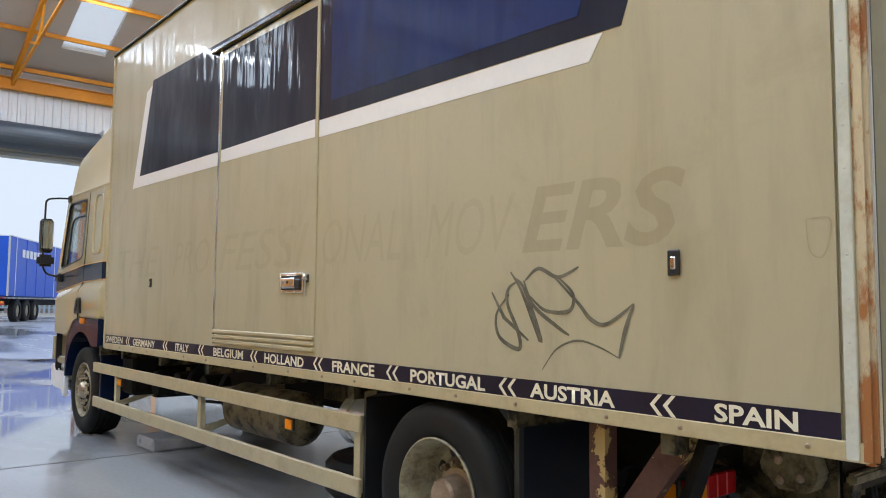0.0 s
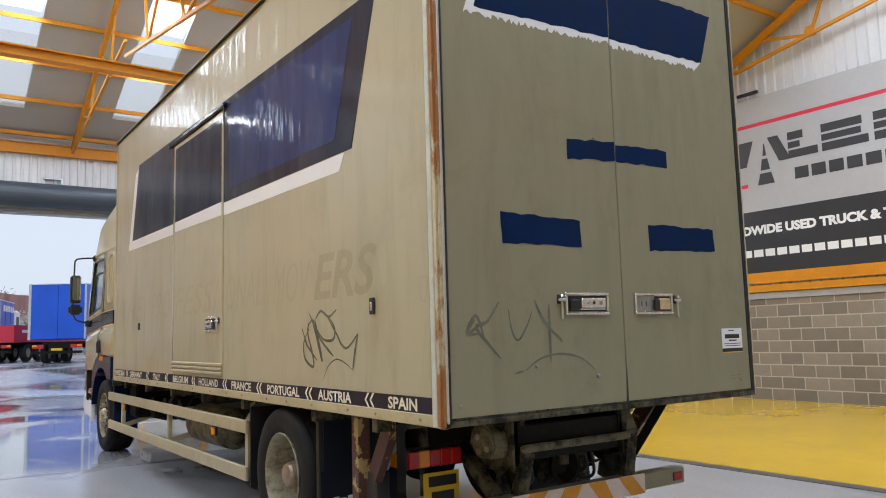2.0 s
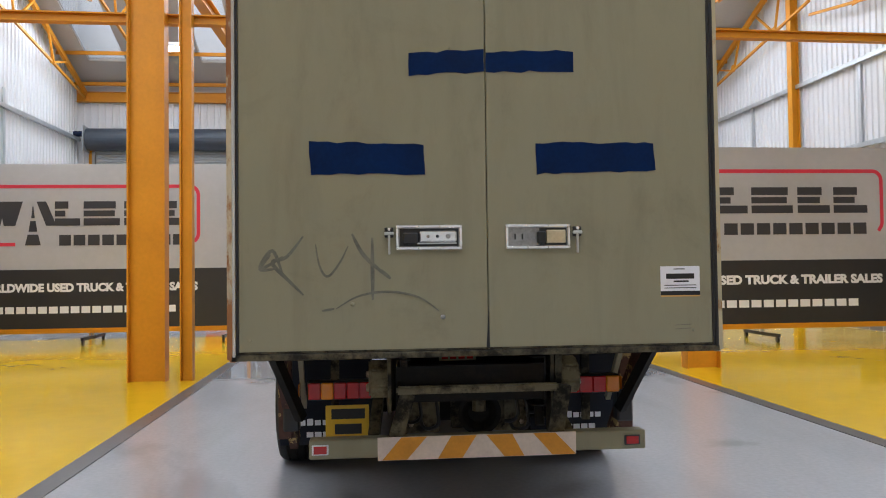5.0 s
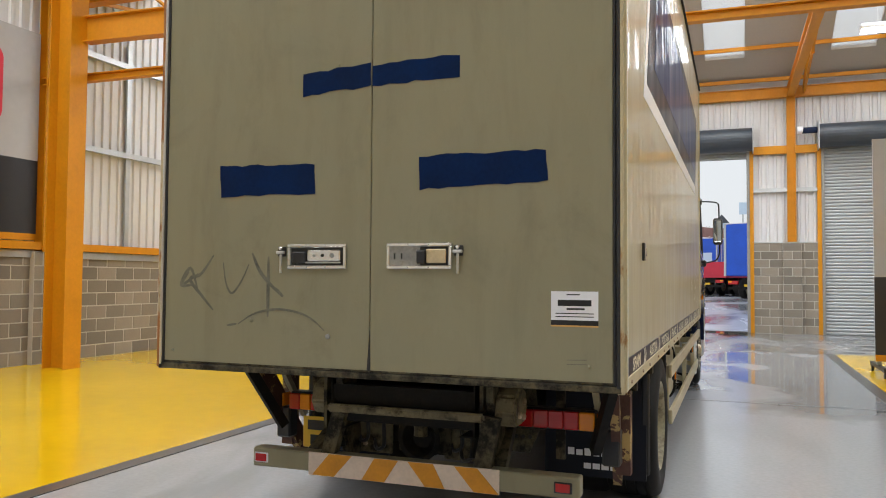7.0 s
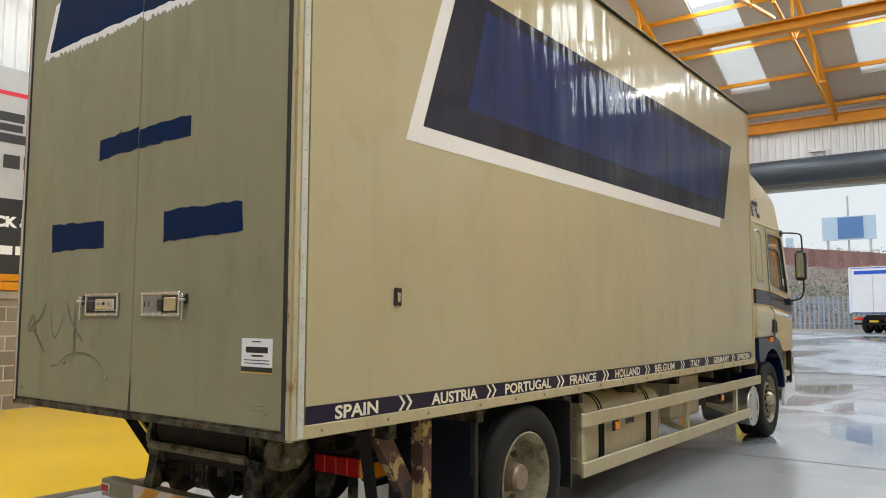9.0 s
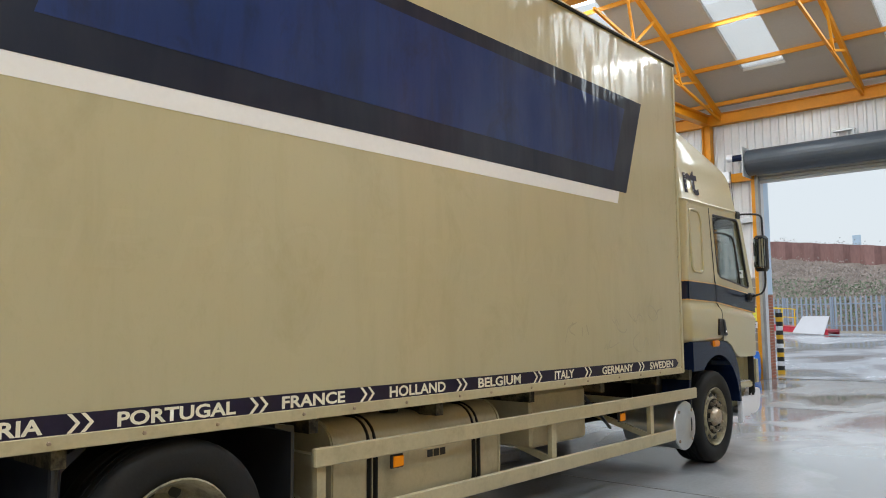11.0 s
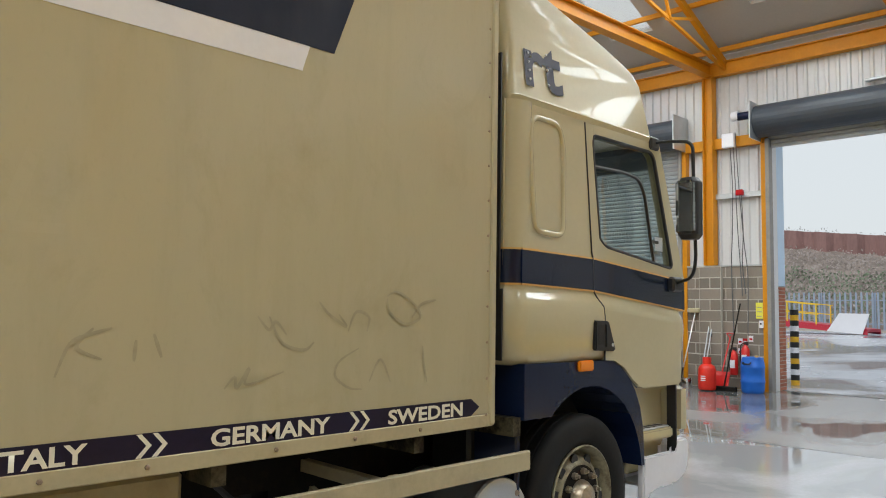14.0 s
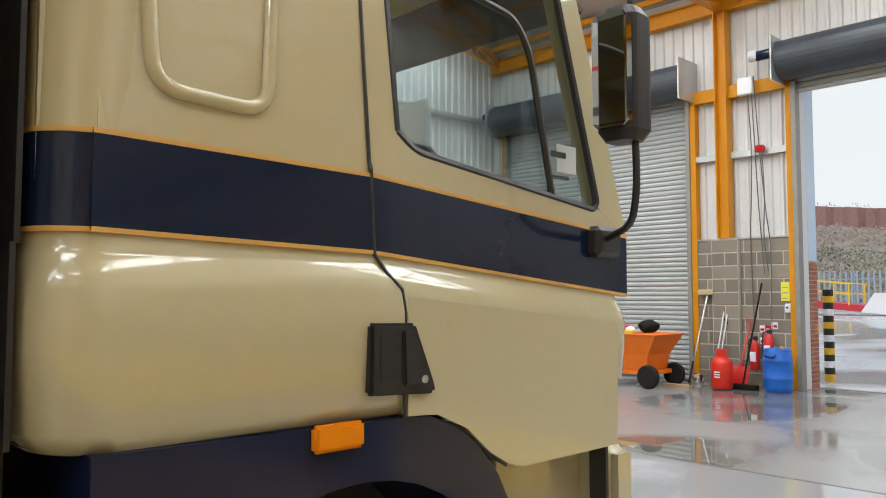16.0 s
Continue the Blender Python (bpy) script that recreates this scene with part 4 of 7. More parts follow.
def recess_lock(parent, m, w, h, mirror=1, swung=False):
    """A riveted chrome tray with a lever inside it and a swing bolt beside it; m has x across, y up, z out."""
    def bx(name, x0, x1, y0, y1, z0, z1, mat, par, bev=0.0, label=""):
        bm = boxed(min(x0, x1), max(x0, x1), y0, y1, z0, z1, bev)
        bmesh.ops.transform(bm, verts=bm.verts[:], matrix=m)
        return part(name, bm, mat, par, label)

    def knob(name, x, y, z, r, depth, mat, par, seg=10):
        bm = lathe(bmesh.new(), [(0, r), (depth * 0.7, r * 0.9), (depth, r * 0.5), (depth, 0.0001)], (x, y, z), "z", seg)
        bmesh.ops.transform(bm, verts=bm.verts[:], matrix=m)
        return part(name, bm, mat, par)
    k = mirror
    tray = bx("lock_tray", -w / 2, w / 2, -h / 2, h / 2, 0.0, 0.004, DULL, parent, label="riveted alloy lock tray")
    f = 0.016
    for x0, x1, y0, y1 in ((-w / 2, w / 2, h / 2 - f, h / 2), (-w / 2, w / 2, -h / 2, -h / 2 + f), (-w / 2, -w / 2 + f, -h / 2 + f, h / 2 - f), (w / 2 - f, w / 2, -h / 2 + f, h / 2 - f)):
        bx("tray_rim", x0, x1, y0, y1, 0.0, 0.014, CHROME, tray, 0.003)
    for i in range(4):
        for y in (-h / 2 + f / 2, h / 2 - f / 2):
            knob("tray_rivet", -w / 2 + f / 2 + (w - f) * i / 3, y, 0.014, 0.0055, 0.003, ALU, tray, 8)
    iy = h / 2 - f - 0.003
    if swung:
        bx("tray_dark", -k * w * 0.44, -k * w * 0.02, -iy, iy, 0.004, 0.006, INK, tray)
        bx("lever_plate", -k * w * 0.42, -k * w * 0.12, -iy * 0.8, iy * 0.75, 0.006, 0.018, BRASS, tray, 0.004, "yellowed metal lever plate")
        for x in (-0.36, -0.25):
            bx("lever_slot", -k * w * x - 0.004, -k * w * x + 0.004, -iy * 0.35, iy * 0.3, 0.018, 0.0195, INK, tray)
        bx("grip", -k * w * 0.11, k * w * 0.02, -iy * 0.85, iy * 0.6, 0.006, 0.026, BLACK, tray, 0.005, "black lever grip")
    else:
        bx("tray_dark", -k * w * 0.44, k * w * 0.44, -iy, iy, 0.004, 0.006, INK, tray)
        bx("grip", -k * w * 0.40, -k * w * 0.17, -iy * 0.8, iy * 0.55, 0.006, 0.022, BLACK, tray, 0.007, "black lever grip")
        bx("paddle", -k * w * 0.15, k * w * 0.41, -iy * 0.55, iy * 0.72, 0.006, 0.020, CHROME, tray, 0.006, "chrome paddle lever")
        bx("paddle_lip", -k * w * 0.38, k * w * 0.41, -iy * 0.8, -iy * 0.62, 0.006, 0.016, ALU, tray, 0.003)
        for x in (-0.02, 0.12, 0.28):
            knob("paddle_rivet", k * w * x, iy * 0.1, 0.020, 0.009 if x != 0.28 else 0.013, 0.006, DULL if x != 0.12 else INK, tray)
    x = -k * (w / 2 + 0.034)
    latch = bx("latch", x - 0.022, x + 0.022, 0.0, 0.05, 0.0, 0.012, BLACK, tray, 0.003, "worn black swing bolt")
    bx("latch_hinge", x - 0.024, x + 0.024, 0.012, 0.028, 0.012, 0.03, ALU, latch, 0.004)
    knob("latch_nut", x, 0.042, 0.012, 0.012, 0.018, CHROME, latch, 6)
    bx("latch_bar", x - 0.006, x + 0.006, -0.085, 0.012, 0.012, 0.024, ALU, latch, 0.003)
    return tray


recess_lock(side_door, face_place((-W - 0.0101, 3.46, 1.555), (0, -1, 0), (0, 0, 1)), 0.30, 0.125, -1)
for y, z, s in ((0.67, 1.58, -1), (6.03, 1.60, -1), (0.72, 1.60, 1)):
    big = 0.72 if y < 3 else 0.6
    lock = part("side_lock", boxed(s * W - 0.002, s * (W + 0.014), y - 0.035 * big, y + 0.035 * big, z - 0.065 * big, z + 0.065 * big, 0.004), BLACK, lorry, "small black lock plate")
    part("lock_catch", boxed(s * W, s * (W + 0.02), y - 0.016 * big, y + 0.016 * big, z - 0.035 * big, z + 0.03 * big, 0.004), CHROME, lock)

# rear doors
part("rear_frame", boxed(-W + 0.03, W - 0.03, 0.03, 0.06, BOT + 0.03, TOP - 0.05), BLACK, lorry)
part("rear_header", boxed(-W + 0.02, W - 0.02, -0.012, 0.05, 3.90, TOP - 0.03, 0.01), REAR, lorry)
# sill wears the under-body colour, so the shadow beneath it is painted in
part("rear_sill", boxed(-W + 0.01, W - 0.01, -0.006, 0.06, BOT - 0.005, BOT + 0.026, 0.004), GRIME_SHADE, lorry, "worn steel rear sill, darkened for shade")
leaf = {}
for s, x0, x1 in ((-1, -1.205, 0.0285), (1, 0.0325, 1.205)):
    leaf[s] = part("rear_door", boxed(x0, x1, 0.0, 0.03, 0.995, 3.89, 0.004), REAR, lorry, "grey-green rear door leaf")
    part("door_seal", boxed(*((x0 - 0.012, x0) if s < 0 else (x1, x1 + 0.012)), -0.006, 0.03, 0.99, 3.9, 0.003), BLACK, leaf[s])
    part("hinge_edge", boxed(*((x0 - 0.03, x0 - 0.014) if s < 0 else (x1 + 0.014, x1 + 0.03)), -0.008, 0.03, 0.98, 3.91, 0.003), ALU if s < 0 else BLACK, leaf[s], "door hinge edge")
    part("bottom_edge", boxed(x0, x1, -0.003, 0.0, 0.995, 1.004), GRIME_SHADE, leaf[s])


def ragged(pts, step=0.045, amount=0.006, edges=None):
    """Roughens the long edges of a brushed outline."""
    out = []
    for i, (a, b) in enumerate(zip(pts, pts[1:] + pts[:1])):
        n = max(1, int(math.dist(a, b) / step))
        k = amount if edges is None else edges.get(i, 0.0015)
        for j in range(n):
            t = j / n
            out.append((a[0] + (b[0] - a[0]) * t + random.uniform(-k, k) * 0.3, a[1] + (b[1] - a[1]) * t + random.uniform(-k, k)))
    return out


PATCHES = [
    (-1, [(-0.99, 3.13), (0.024, 3.16), (0.024, 3.52), (-0.87, 3.48)]), (1, [(0.034, 3.155), (0.90, 3.16), (1.02, 3.51), (0.034, 3.515)]),
    (-1, [(-0.36, 2.38), (0.024, 2.40), (0.024, 2.52), (-0.36, 2.49)]), (1, [(0.034, 2.40), (0.49, 2.41), (0.49, 2.515), (0.034, 2.505)]),
    (-1, [(-0.85, 1.875), (-0.28, 1.88), (-0.29, 2.03), (-0.86, 2.04)]), (1, [(0.29, 1.88), (0.915, 1.895), (0.905, 2.04), (0.285, 2.04)]),
]
for i, (s, pts) in enumerate(PATCHES):
    rear_prism("blue_patch", ragged(pts), 0.0025, PATCH, leaf[s], "brushed dark blue patch")
rear_prism("white_remnant", ragged([(-1.06, 3.09), (0.024, 3.125), (0.024, 3.165), (-0.99, 3.14), (-0.89, 3.44), (-0.94, 3.43)], 0.013, 0.012, {0: 0.016}), 0.0012, WHITE, leaf[-1], "ragged white vinyl remnant")
rear_prism("white_remnant", ragged([(0.034, 3.115), (0.84, 3.11), (0.90, 3.165), (0.034, 3.165)], 0.013, 0.012, {0: 0.016}), 0.0012, WHITE, leaf[1], "ragged white vinyl remnant")
recess_lock(leaf[-1], face_place((-0.265, -0.0005, 1.56), (1, 0, 0), (0, 0, 1)), 0.335, 0.125, 1)
recess_lock(leaf[1], face_place((0.29, -0.0005, 1.56), (1, 0, 0), (0, 0, 1)), 0.335, 0.125, -1, True)
rear_face = face_place((-1.25, -0.0012, 1.1), (1, 0, 0), (0, 0, 1))
scrawl("marker_tag", [[(0.26, 0.37), (0.15, 0.31), (0.21, 0.4), (0.26, 0.28)], [(0.36, 0.47), (0.28, 0.37), (0.21, 0.34), (0.29, 0.25), (0.36, 0.18)], [(0.6, 0.48), (0.66, 0.37), (0.78, 0.26)], [(0.7, 0.46), (0.7, 0.29), (0.7, 0.15)]], rear_face, 0.02, PEN2, leaf[-1], "wiped dark marker scrawl")
scrawl("marker_tag", [[(0.2, 0.38), (0.15, 0.31), (0.22, 0.31)], [(0.74, 0.3), (0.79, 0.255)]], rear_face, 0.018, PEN2, leaf[-1], "black marker scrawl")
scrawl("marker_tag", [[(0.42, 0.43), (0.44, 0.32), (0.48, 0.27), (0.54, 0.34), (0.58, 0.42)], [(0.52, 0.11), (0.63, 0.17), (0.78, 0.19), (0.93, 0.16), (1.03, 0.09)], [(0.45, 0.1), (0.51, 0.11)]], rear_face, 0.012, PEN2, leaf[-1], "faint marker scrawl")
sticker = rear_prism("dealer_sticker", [(0.93, 1.25), (1.14, 1.25), (1.14, 1.40), (0.93, 1.40)], 0.0012, WHITE, leaf[1], "white dealer sticker with dark print")
rear_prism("sticker_band", [(0.93, 1.25), (1.14, 1.25), (1.14, 1.272), (0.93, 1.272)], 0.0018, INK, sticker)
rear_prism("sticker_edge", [(0.93, 1.243), (1.14, 1.243), (1.14, 1.25), (0.93, 1.25)], 0.0018, GOLD, sticker)
for x0, x1, z0, z1 in ((0.96, 1.11, 1.335, 1.362), (1.0, 1.08, 1.318, 1.326), (0.95, 1.12, 1.30, 1.304), (0.95, 1.12, 1.286, 1.29), (1.0, 1.06, 1.383, 1.388)):
    rear_prism("print_bar", [(x0, z0), (x1, z0), (x1, z1), (x0, z1)], 0.0018, INK, sticker)
for x, z, r in ((-0.20, 1.16, 0.013), (-0.65, 1.23, 0.011), (-0.15, 2.52, 0.006), (-1.15, 1.06, 0.01), (1.1, 1.07, 0.008)):
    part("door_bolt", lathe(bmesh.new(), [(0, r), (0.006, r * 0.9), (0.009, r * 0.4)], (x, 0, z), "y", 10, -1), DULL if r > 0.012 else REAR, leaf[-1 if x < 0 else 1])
part("seam_damage", prism(bmesh.new(), [(0.018, 1.0), (0.036, 1.0), (0.032, 1.2)], "y", -0.003, -0.0005), BLACK, leaf[1])
for k in range(2):
    rear_prism("scratch", [(1.0, 1.075 + k * 0.02), (1.09, 1.078 + k * 0.02), (1.09, 1.081 + k * 0.02), (1.0, 1.077 + k * 0.02)], 0.0008, PEN, leaf[1])

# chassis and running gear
# under-body colours carry the shade below the box as well as grime
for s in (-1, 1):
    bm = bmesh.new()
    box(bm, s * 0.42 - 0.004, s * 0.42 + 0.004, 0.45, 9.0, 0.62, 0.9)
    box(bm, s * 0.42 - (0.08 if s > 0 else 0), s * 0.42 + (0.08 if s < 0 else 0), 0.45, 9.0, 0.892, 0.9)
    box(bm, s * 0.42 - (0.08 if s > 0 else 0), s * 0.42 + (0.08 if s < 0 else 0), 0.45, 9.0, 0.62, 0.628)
    part("chassis_rail", bm, CHASSIS, lorry, "grimy steel chassis rail, darkened for shade")
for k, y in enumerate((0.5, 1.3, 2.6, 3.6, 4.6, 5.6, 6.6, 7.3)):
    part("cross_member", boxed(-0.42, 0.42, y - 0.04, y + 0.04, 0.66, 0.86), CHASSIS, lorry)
    part("floor_bearer", boxed(-W + 0.03, W - 0.03, y + 0.2, y + 0.26, 0.88, BOT + 0.01), GRIME_SHADE, lorry, "grimy cream floor bearer, darkened for shade")
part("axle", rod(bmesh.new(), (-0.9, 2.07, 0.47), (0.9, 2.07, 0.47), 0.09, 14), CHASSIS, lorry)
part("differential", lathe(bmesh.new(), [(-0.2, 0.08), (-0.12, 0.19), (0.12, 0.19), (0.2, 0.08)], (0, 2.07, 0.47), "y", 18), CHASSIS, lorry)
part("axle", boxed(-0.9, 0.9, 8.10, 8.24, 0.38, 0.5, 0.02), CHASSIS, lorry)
for s in (-1, 1):
    for y in (2.07, 8.17):
        bm = bmesh.new()
        for k in range(4):
            beam(bm, (s * 0.46, y - 0.6 + k * 0.08, 0.62 - k * 0.015), (s * 0.46, y + 0.6 - k * 0.08, 0.62 - k * 0.015), 0.08, 0.013)
        part("leaf_spring", bm, CHASSIS, lorry)


def bevelled(bm, r, seg=2):
    """Round off every edge of a mesh a little."""
    bmesh.ops.bevel(bm, geom=bm.edges[:], offset=r, segments=seg, affect="EDGES")
    return bm


def wheel(x, y, s, rear):
    """A lorry wheel, s the side it faces; dished or flat disc with nuts."""
    c = (x, y, 0.468)
    tyre_profile = [(-0.26, 0.285), (-0.285, 0.33), (-0.285, 0.41), (-0.26, 0.455), (-0.22, 0.466), (-0.2, 0.468)]
    for t in (-0.14, -0.08, -0.02):
        tyre_profile += [(t - 0.008, 0.468), (t - 0.006, 0.456), (t + 0.006, 0.456), (t + 0.008, 0.468)]
    tyre_profile += [(0.0, 0.468), (0.03, 0.462), (0.05, 0.445), (0.06, 0.40), (0.058, 0.34), (0.03, 0.29), (0.02, 0.285)]
    hub = part("wheel", lathe(bmesh.new(), tyre_profile, c, "x", 48, s, False), RUBBER, lorry, "lorry wheel with black tyre", smooth=True)
    prof = [(0.02, 0.286), (0.045, 0.296), (0.05, 0.288), (0.03, 0.272), (-0.05, 0.262)]
    prof += [(-0.12, 0.256), (-0.155, 0.235), (-0.165, 0.2), (-0.13, 0.165), (-0.13, 0.0001)] if rear else [(-0.04, 0.245), (0.0, 0.225), (0.025, 0.19), (0.02, 0.14), (0.02, 0.0001)]
    part("rim", lathe(bmesh.new(), prof, c, "x", 40, s, False), RIM, hub, "cream steel rim", smooth=True)
    face = -0.13 if rear else 0.02
    hp = [(face, 0.135), (face + 0.03, 0.13), (face + 0.03, 0.10), (face + 0.12, 0.085), (face + 0.14, 0.075), (face + 0.145, 0.0001)] if rear else [(face, 0.10), (face + 0.025, 0.095), (face + 0.06, 0.07), (face + 0.07, 0.0001)]
    part("hub_cap", lathe(bmesh.new(), hp, c, "x", 24, s), NUT if rear else HUBM, hub, "rusty hub" if rear else "worn bright metal hub", smooth=not rear)
    if not rear:
        part("hub_ring", lathe(bmesh.new(), [(face - 0.001, 0.182), (face + 0.006, 0.178), (face + 0.006, 0.095)], c, "x", 32, s), RUST_SHADE, hub, "dark greasy ring under the nuts")
    for k in range(10):
        a = 2 * math.pi * (k + 0.3) / 10
        rr = 0.155 if rear else 0.145
        cy, cz = y + rr * math.cos(a), 0.468 + rr * math.sin(a)
        part("wheel_nut", lathe(bmesh.new(), [(face, 0.021), (face + 0.03, 0.019), (face + 0.03, 0.012), (face + 0.05, 0.01)], (x, cy, cz), "x", 6, s), NUT if rear else HUBM, hub)
        a += math.pi / 10
        rr = 0.215
        part("hand_hole", lathe(bmesh.new(), [((-0.17 if rear else 0.0), 0.033), ((-0.155 if rear else 0.015), 0.031)], (x, y + rr * math.cos(a), 0.468 + rr * math.sin(a)), "x", 12, s), BLACK, hub)


for s in (-1, 1):
    wheel(s * 1.17, 2.07, s, True)
    wheel(s * 1.15, 8.17, s, False)
    part("inner_tyre", lathe(bmesh.new(), [(-0.14, 0.28), (-0.14, 0.44), (-0.1, 0.467), (0.1, 0.467), (0.14, 0.44), (0.14, 0.28)], (s * 0.76, 2.07, 0.468), "x", 40), RUBBER, lorry, smooth=True)
    # wings and flaps round the rear wheel
    bm = bmesh.new()
    prism(bm, [(2.70, 0.3), (2.72, 0.3), (2.72, 0.93), (2.60, 0.95), (2.60, 0.93), (2.70, 0.90)], "x", s * 0.55, s * 1.2)
    part("mudguard", bm, BLACK, lorry, "black plastic mudguard")
    bm = bmesh.new()
    prism(bm, [(1.50, 0.22), (1.525, 0.22), (1.56, 0.86), (1.66, 0.945), (1.63, 0.955), (1.53, 0.90)], "x", s * 0.55, s * 1.18)
    flap = part("mud_flap", bm, FLAP, lorry, "dark mud flap with faded white print")
    part("flap_edge", boxed(s * 1.15, s * 1.2, 1.515, 1.545, 0.25, 0.9, 0.01), BLACK, flap)
    x0 = 0.70 if s > 0 else -1.1
    for k in range(7):
        part("print_bar", boxed(x0 + k * 0.052, x0 + 0.04 + k * 0.052, 1.496, 1.4985, 0.35, 0.395 if k in (0, 2) else 0.385), WHITE, flap)
    for k in range(4):
        part("print_bar", boxed(x0 + 0.1 + k * 0.055, x0 + 0.145 + k * 0.055, 1.494, 1.4965, 0.27, 0.305), WHITE, flap)
    # side guard
    guard = part("side_guard", boxed(s * 1.205, s * 1.235, 2.72 if s < 0 else 2.83, 7.70 if s < 0 else 7.63, 0.70, 0.80, 0.006), FRAME, lorry, "cream two-rail side guard")
    part("lower_rail", boxed(s * 1.205, s * 1.235, 2.72 if s < 0 else 2.84, 7.68 if s < 0 else 7.13, 0.345, 0.45, 0.006), FRAME, guard)
    for y in ((2.78, 5.0, 7.05) if s < 0 else (2.9, 5.13, 6.72)):
        part("guard_post", boxed(s * 1.165, s * 1.2045, y - 0.03, y + 0.03, 0.36, 0.79), FRAME, guard)
        part("guard_arm", beam(bmesh.new(), (s * 0.44, y + 0.05, 0.72), (s * 1.17, y + 0.02, 0.72), 0.05, 0.06), FRAME, guard)
        part("guard_brace", beam(bmesh.new(), (s * 0.5, y + 0.05, 0.6), (s * 1.17, y + 0.02, 0.42), 0.03, 0.05), FRAME, guard)
    for y in ((3.55, 6.9) if s < 0 else (3.47, 6.16)):
        mk = part("side_marker", boxed(s * 1.19, s * 1.21, y - 0.05, y + 0.05, 0.61, 0.69, 0.005), BLACK, lorry, "amber side marker lamp")
        part("lens", boxed(s * 1.21, s * 1.222, y - 0.042, y + 0.042, 0.618, 0.682, 0.004), AMBER, mk)

# tanks and boxes between the axles


def round_rect(x0, x1, z0, z1, r, seg=7):
    """The outline of a rounded rectangle."""
    pts = []
    for cx, cz, a0 in ((x1 - r, z1 - r, 0), (x0 + r, z1 - r, 90), (x0 + r, z0 + r, 180), (x1 - r, z0 + r, 270)):
        for k in range(seg + 1):
            a = radians(a0 + 90 * k / seg)
            pts.append((cx + r * math.cos(a), cz + r * math.sin(a)))
    return pts


tank = part("fuel_tank", prism(bmesh.new(), round_rect(0.54, 1.14, 0.32, 0.905, 0.15), "y", 3.02, 4.55), FRAME, lorry, "cream painted fuel tank", smooth=True)
for y in (3.03, 4.52):
    part("tank_seam", prism(bmesh.new(), round_rect(0.532, 1.148, 0.312, 0.913, 0.155), "y", y, y + 0.015), FRAME, tank)
for y in (3.3, 4.25):
    for o in (0, 0.05):
        bm = tube(bmesh.new(), bend([(0.60, y + o, 0.908), (0.99, y + o, 0.908), (1.098, y + o, 0.862), (1.144, y + o, 0.75), (1.144, y + o, 0.42), (1.10, y + o, 0.355)], 0.1), 0.016, 6)
        part("tank_strap", bm, CHASSIS, tank)
part("filler_cap", lathe(bmesh.new(), [(0, 0.06), (0.04, 0.06), (0.05, 0.045), (0.06, 0.045)], (0.98, 3.62, 0.905), "z", 16), CHASSIS, tank, "dark filler cap")
for k in range(3):
    part("print_bar", boxed(1.1405, 1.142, 3.8 + k * 0.06, 3.85 + k * 0.06, 0.62, 0.665), INK, tank)
part("battery_box", boxed(0.55, 1.10, 4.98, 5.76, 0.52, 0.93, 0.02), FRAME, lorry, "cream metal battery box")
can = part("silencer", lathe(bmesh.new(), [(-0.55, 0.0001), (-0.55, 0.21), (-0.02, 0.228), (0.0, 0.236), (0.012, 0.230), (0.016, 0.16), (0.010, 0.15), (0.010, 0.0001)], (1.186, 7.42, 0.45), "x", 36), ALU, lorry, "round alloy silencer end", smooth=True)
for k in range(4):
    a = radians(45 + 90 * k)
    part("end_bolt", lathe(bmesh.new(), [(0, 0.016), (0.01, 0.012)], (1.200, 7.42 + 0.195 * math.cos(a), 0.45 + 0.195 * math.sin(a)), "x", 8), NUT, can)
part("air_tank", lathe(bmesh.new(), [(-0.55, 0.0001), (-0.53, 0.12), (-0.46, 0.19), (0.46, 0.19), (0.53, 0.12), (0.55, 0.0001)], (-0.86, 4.45, 0.60), "y", 28), GRIMEC_SHADE, lorry, "cream air reservoir", smooth=True)
alu = part("air_tank", lathe(bmesh.new(), [(-0.25, 0.0001), (-0.24, 0.12), (-0.2, 0.16), (0.2, 0.16), (0.24, 0.12), (0.25, 0.0001)], (-0.9, 3.02, 0.70), "y", 28), ALU, lorry, "polished alloy air reservoir", smooth=True)
for y in (2.92, 3.12):
    part("tank_band", lathe(bmesh.new(), [(-0.012, 0.164), (0.012, 0.164)], (-0.9, y, 0.70), "y", 28), CHROME, alu)
part("spare_wheel", lathe(bmesh.new(), [(-0.12, 0.2), (-0.12, 0.42), (-0.08, 0.46), (0.08, 0.46), (0.12, 0.42), (0.12, 0.2)], (-0.55, 3.3, 0.30), "z", 40), RUBBER, lorry, "spare wheel slung under the chassis", smooth=True)
bm = bmesh.new()
box(bm, -0.62, -0.6, 3.35, 4.1, 0.72, 0.95)
holes_panel = part("perforated_plate", bm, GRIME_SHADE, lorry)
for r in range(3):
    for c in range(9):
        part("plate_hole", lathe(bmesh.new(), [(0, 0.012), (0.002, 0.012)], (-0.62, 3.42 + c * 0.075, 0.77 + r * 0.06), "x", 8, -1), BLACK, holes_panel)
for k, (y, z, r) in enumerate(((6.2, 0.68, 0.10), (6.75, 0.64, 0.12), (5.6, 0.7, 0.09))):
    part("brake_chamber", lathe(bmesh.new(), [(-0.12, 0.0001), (-0.12, r), (0.0, r + 0.015), (0.1, r), (0.12, 0.0001)], (-0.8, y, z), "x", 20), CHASSIS, lorry)
part("gearbox", boxed(-0.28, 0.28, 6.6, 8.0, 0.42, 0.85, 0.06, 2), CHASSIS, lorry)
part("engine_tray", boxed(-0.5, 0.5, 7.9, 9.1, 0.35, 0.9, 0.05, 2), CHASSIS, lorry)
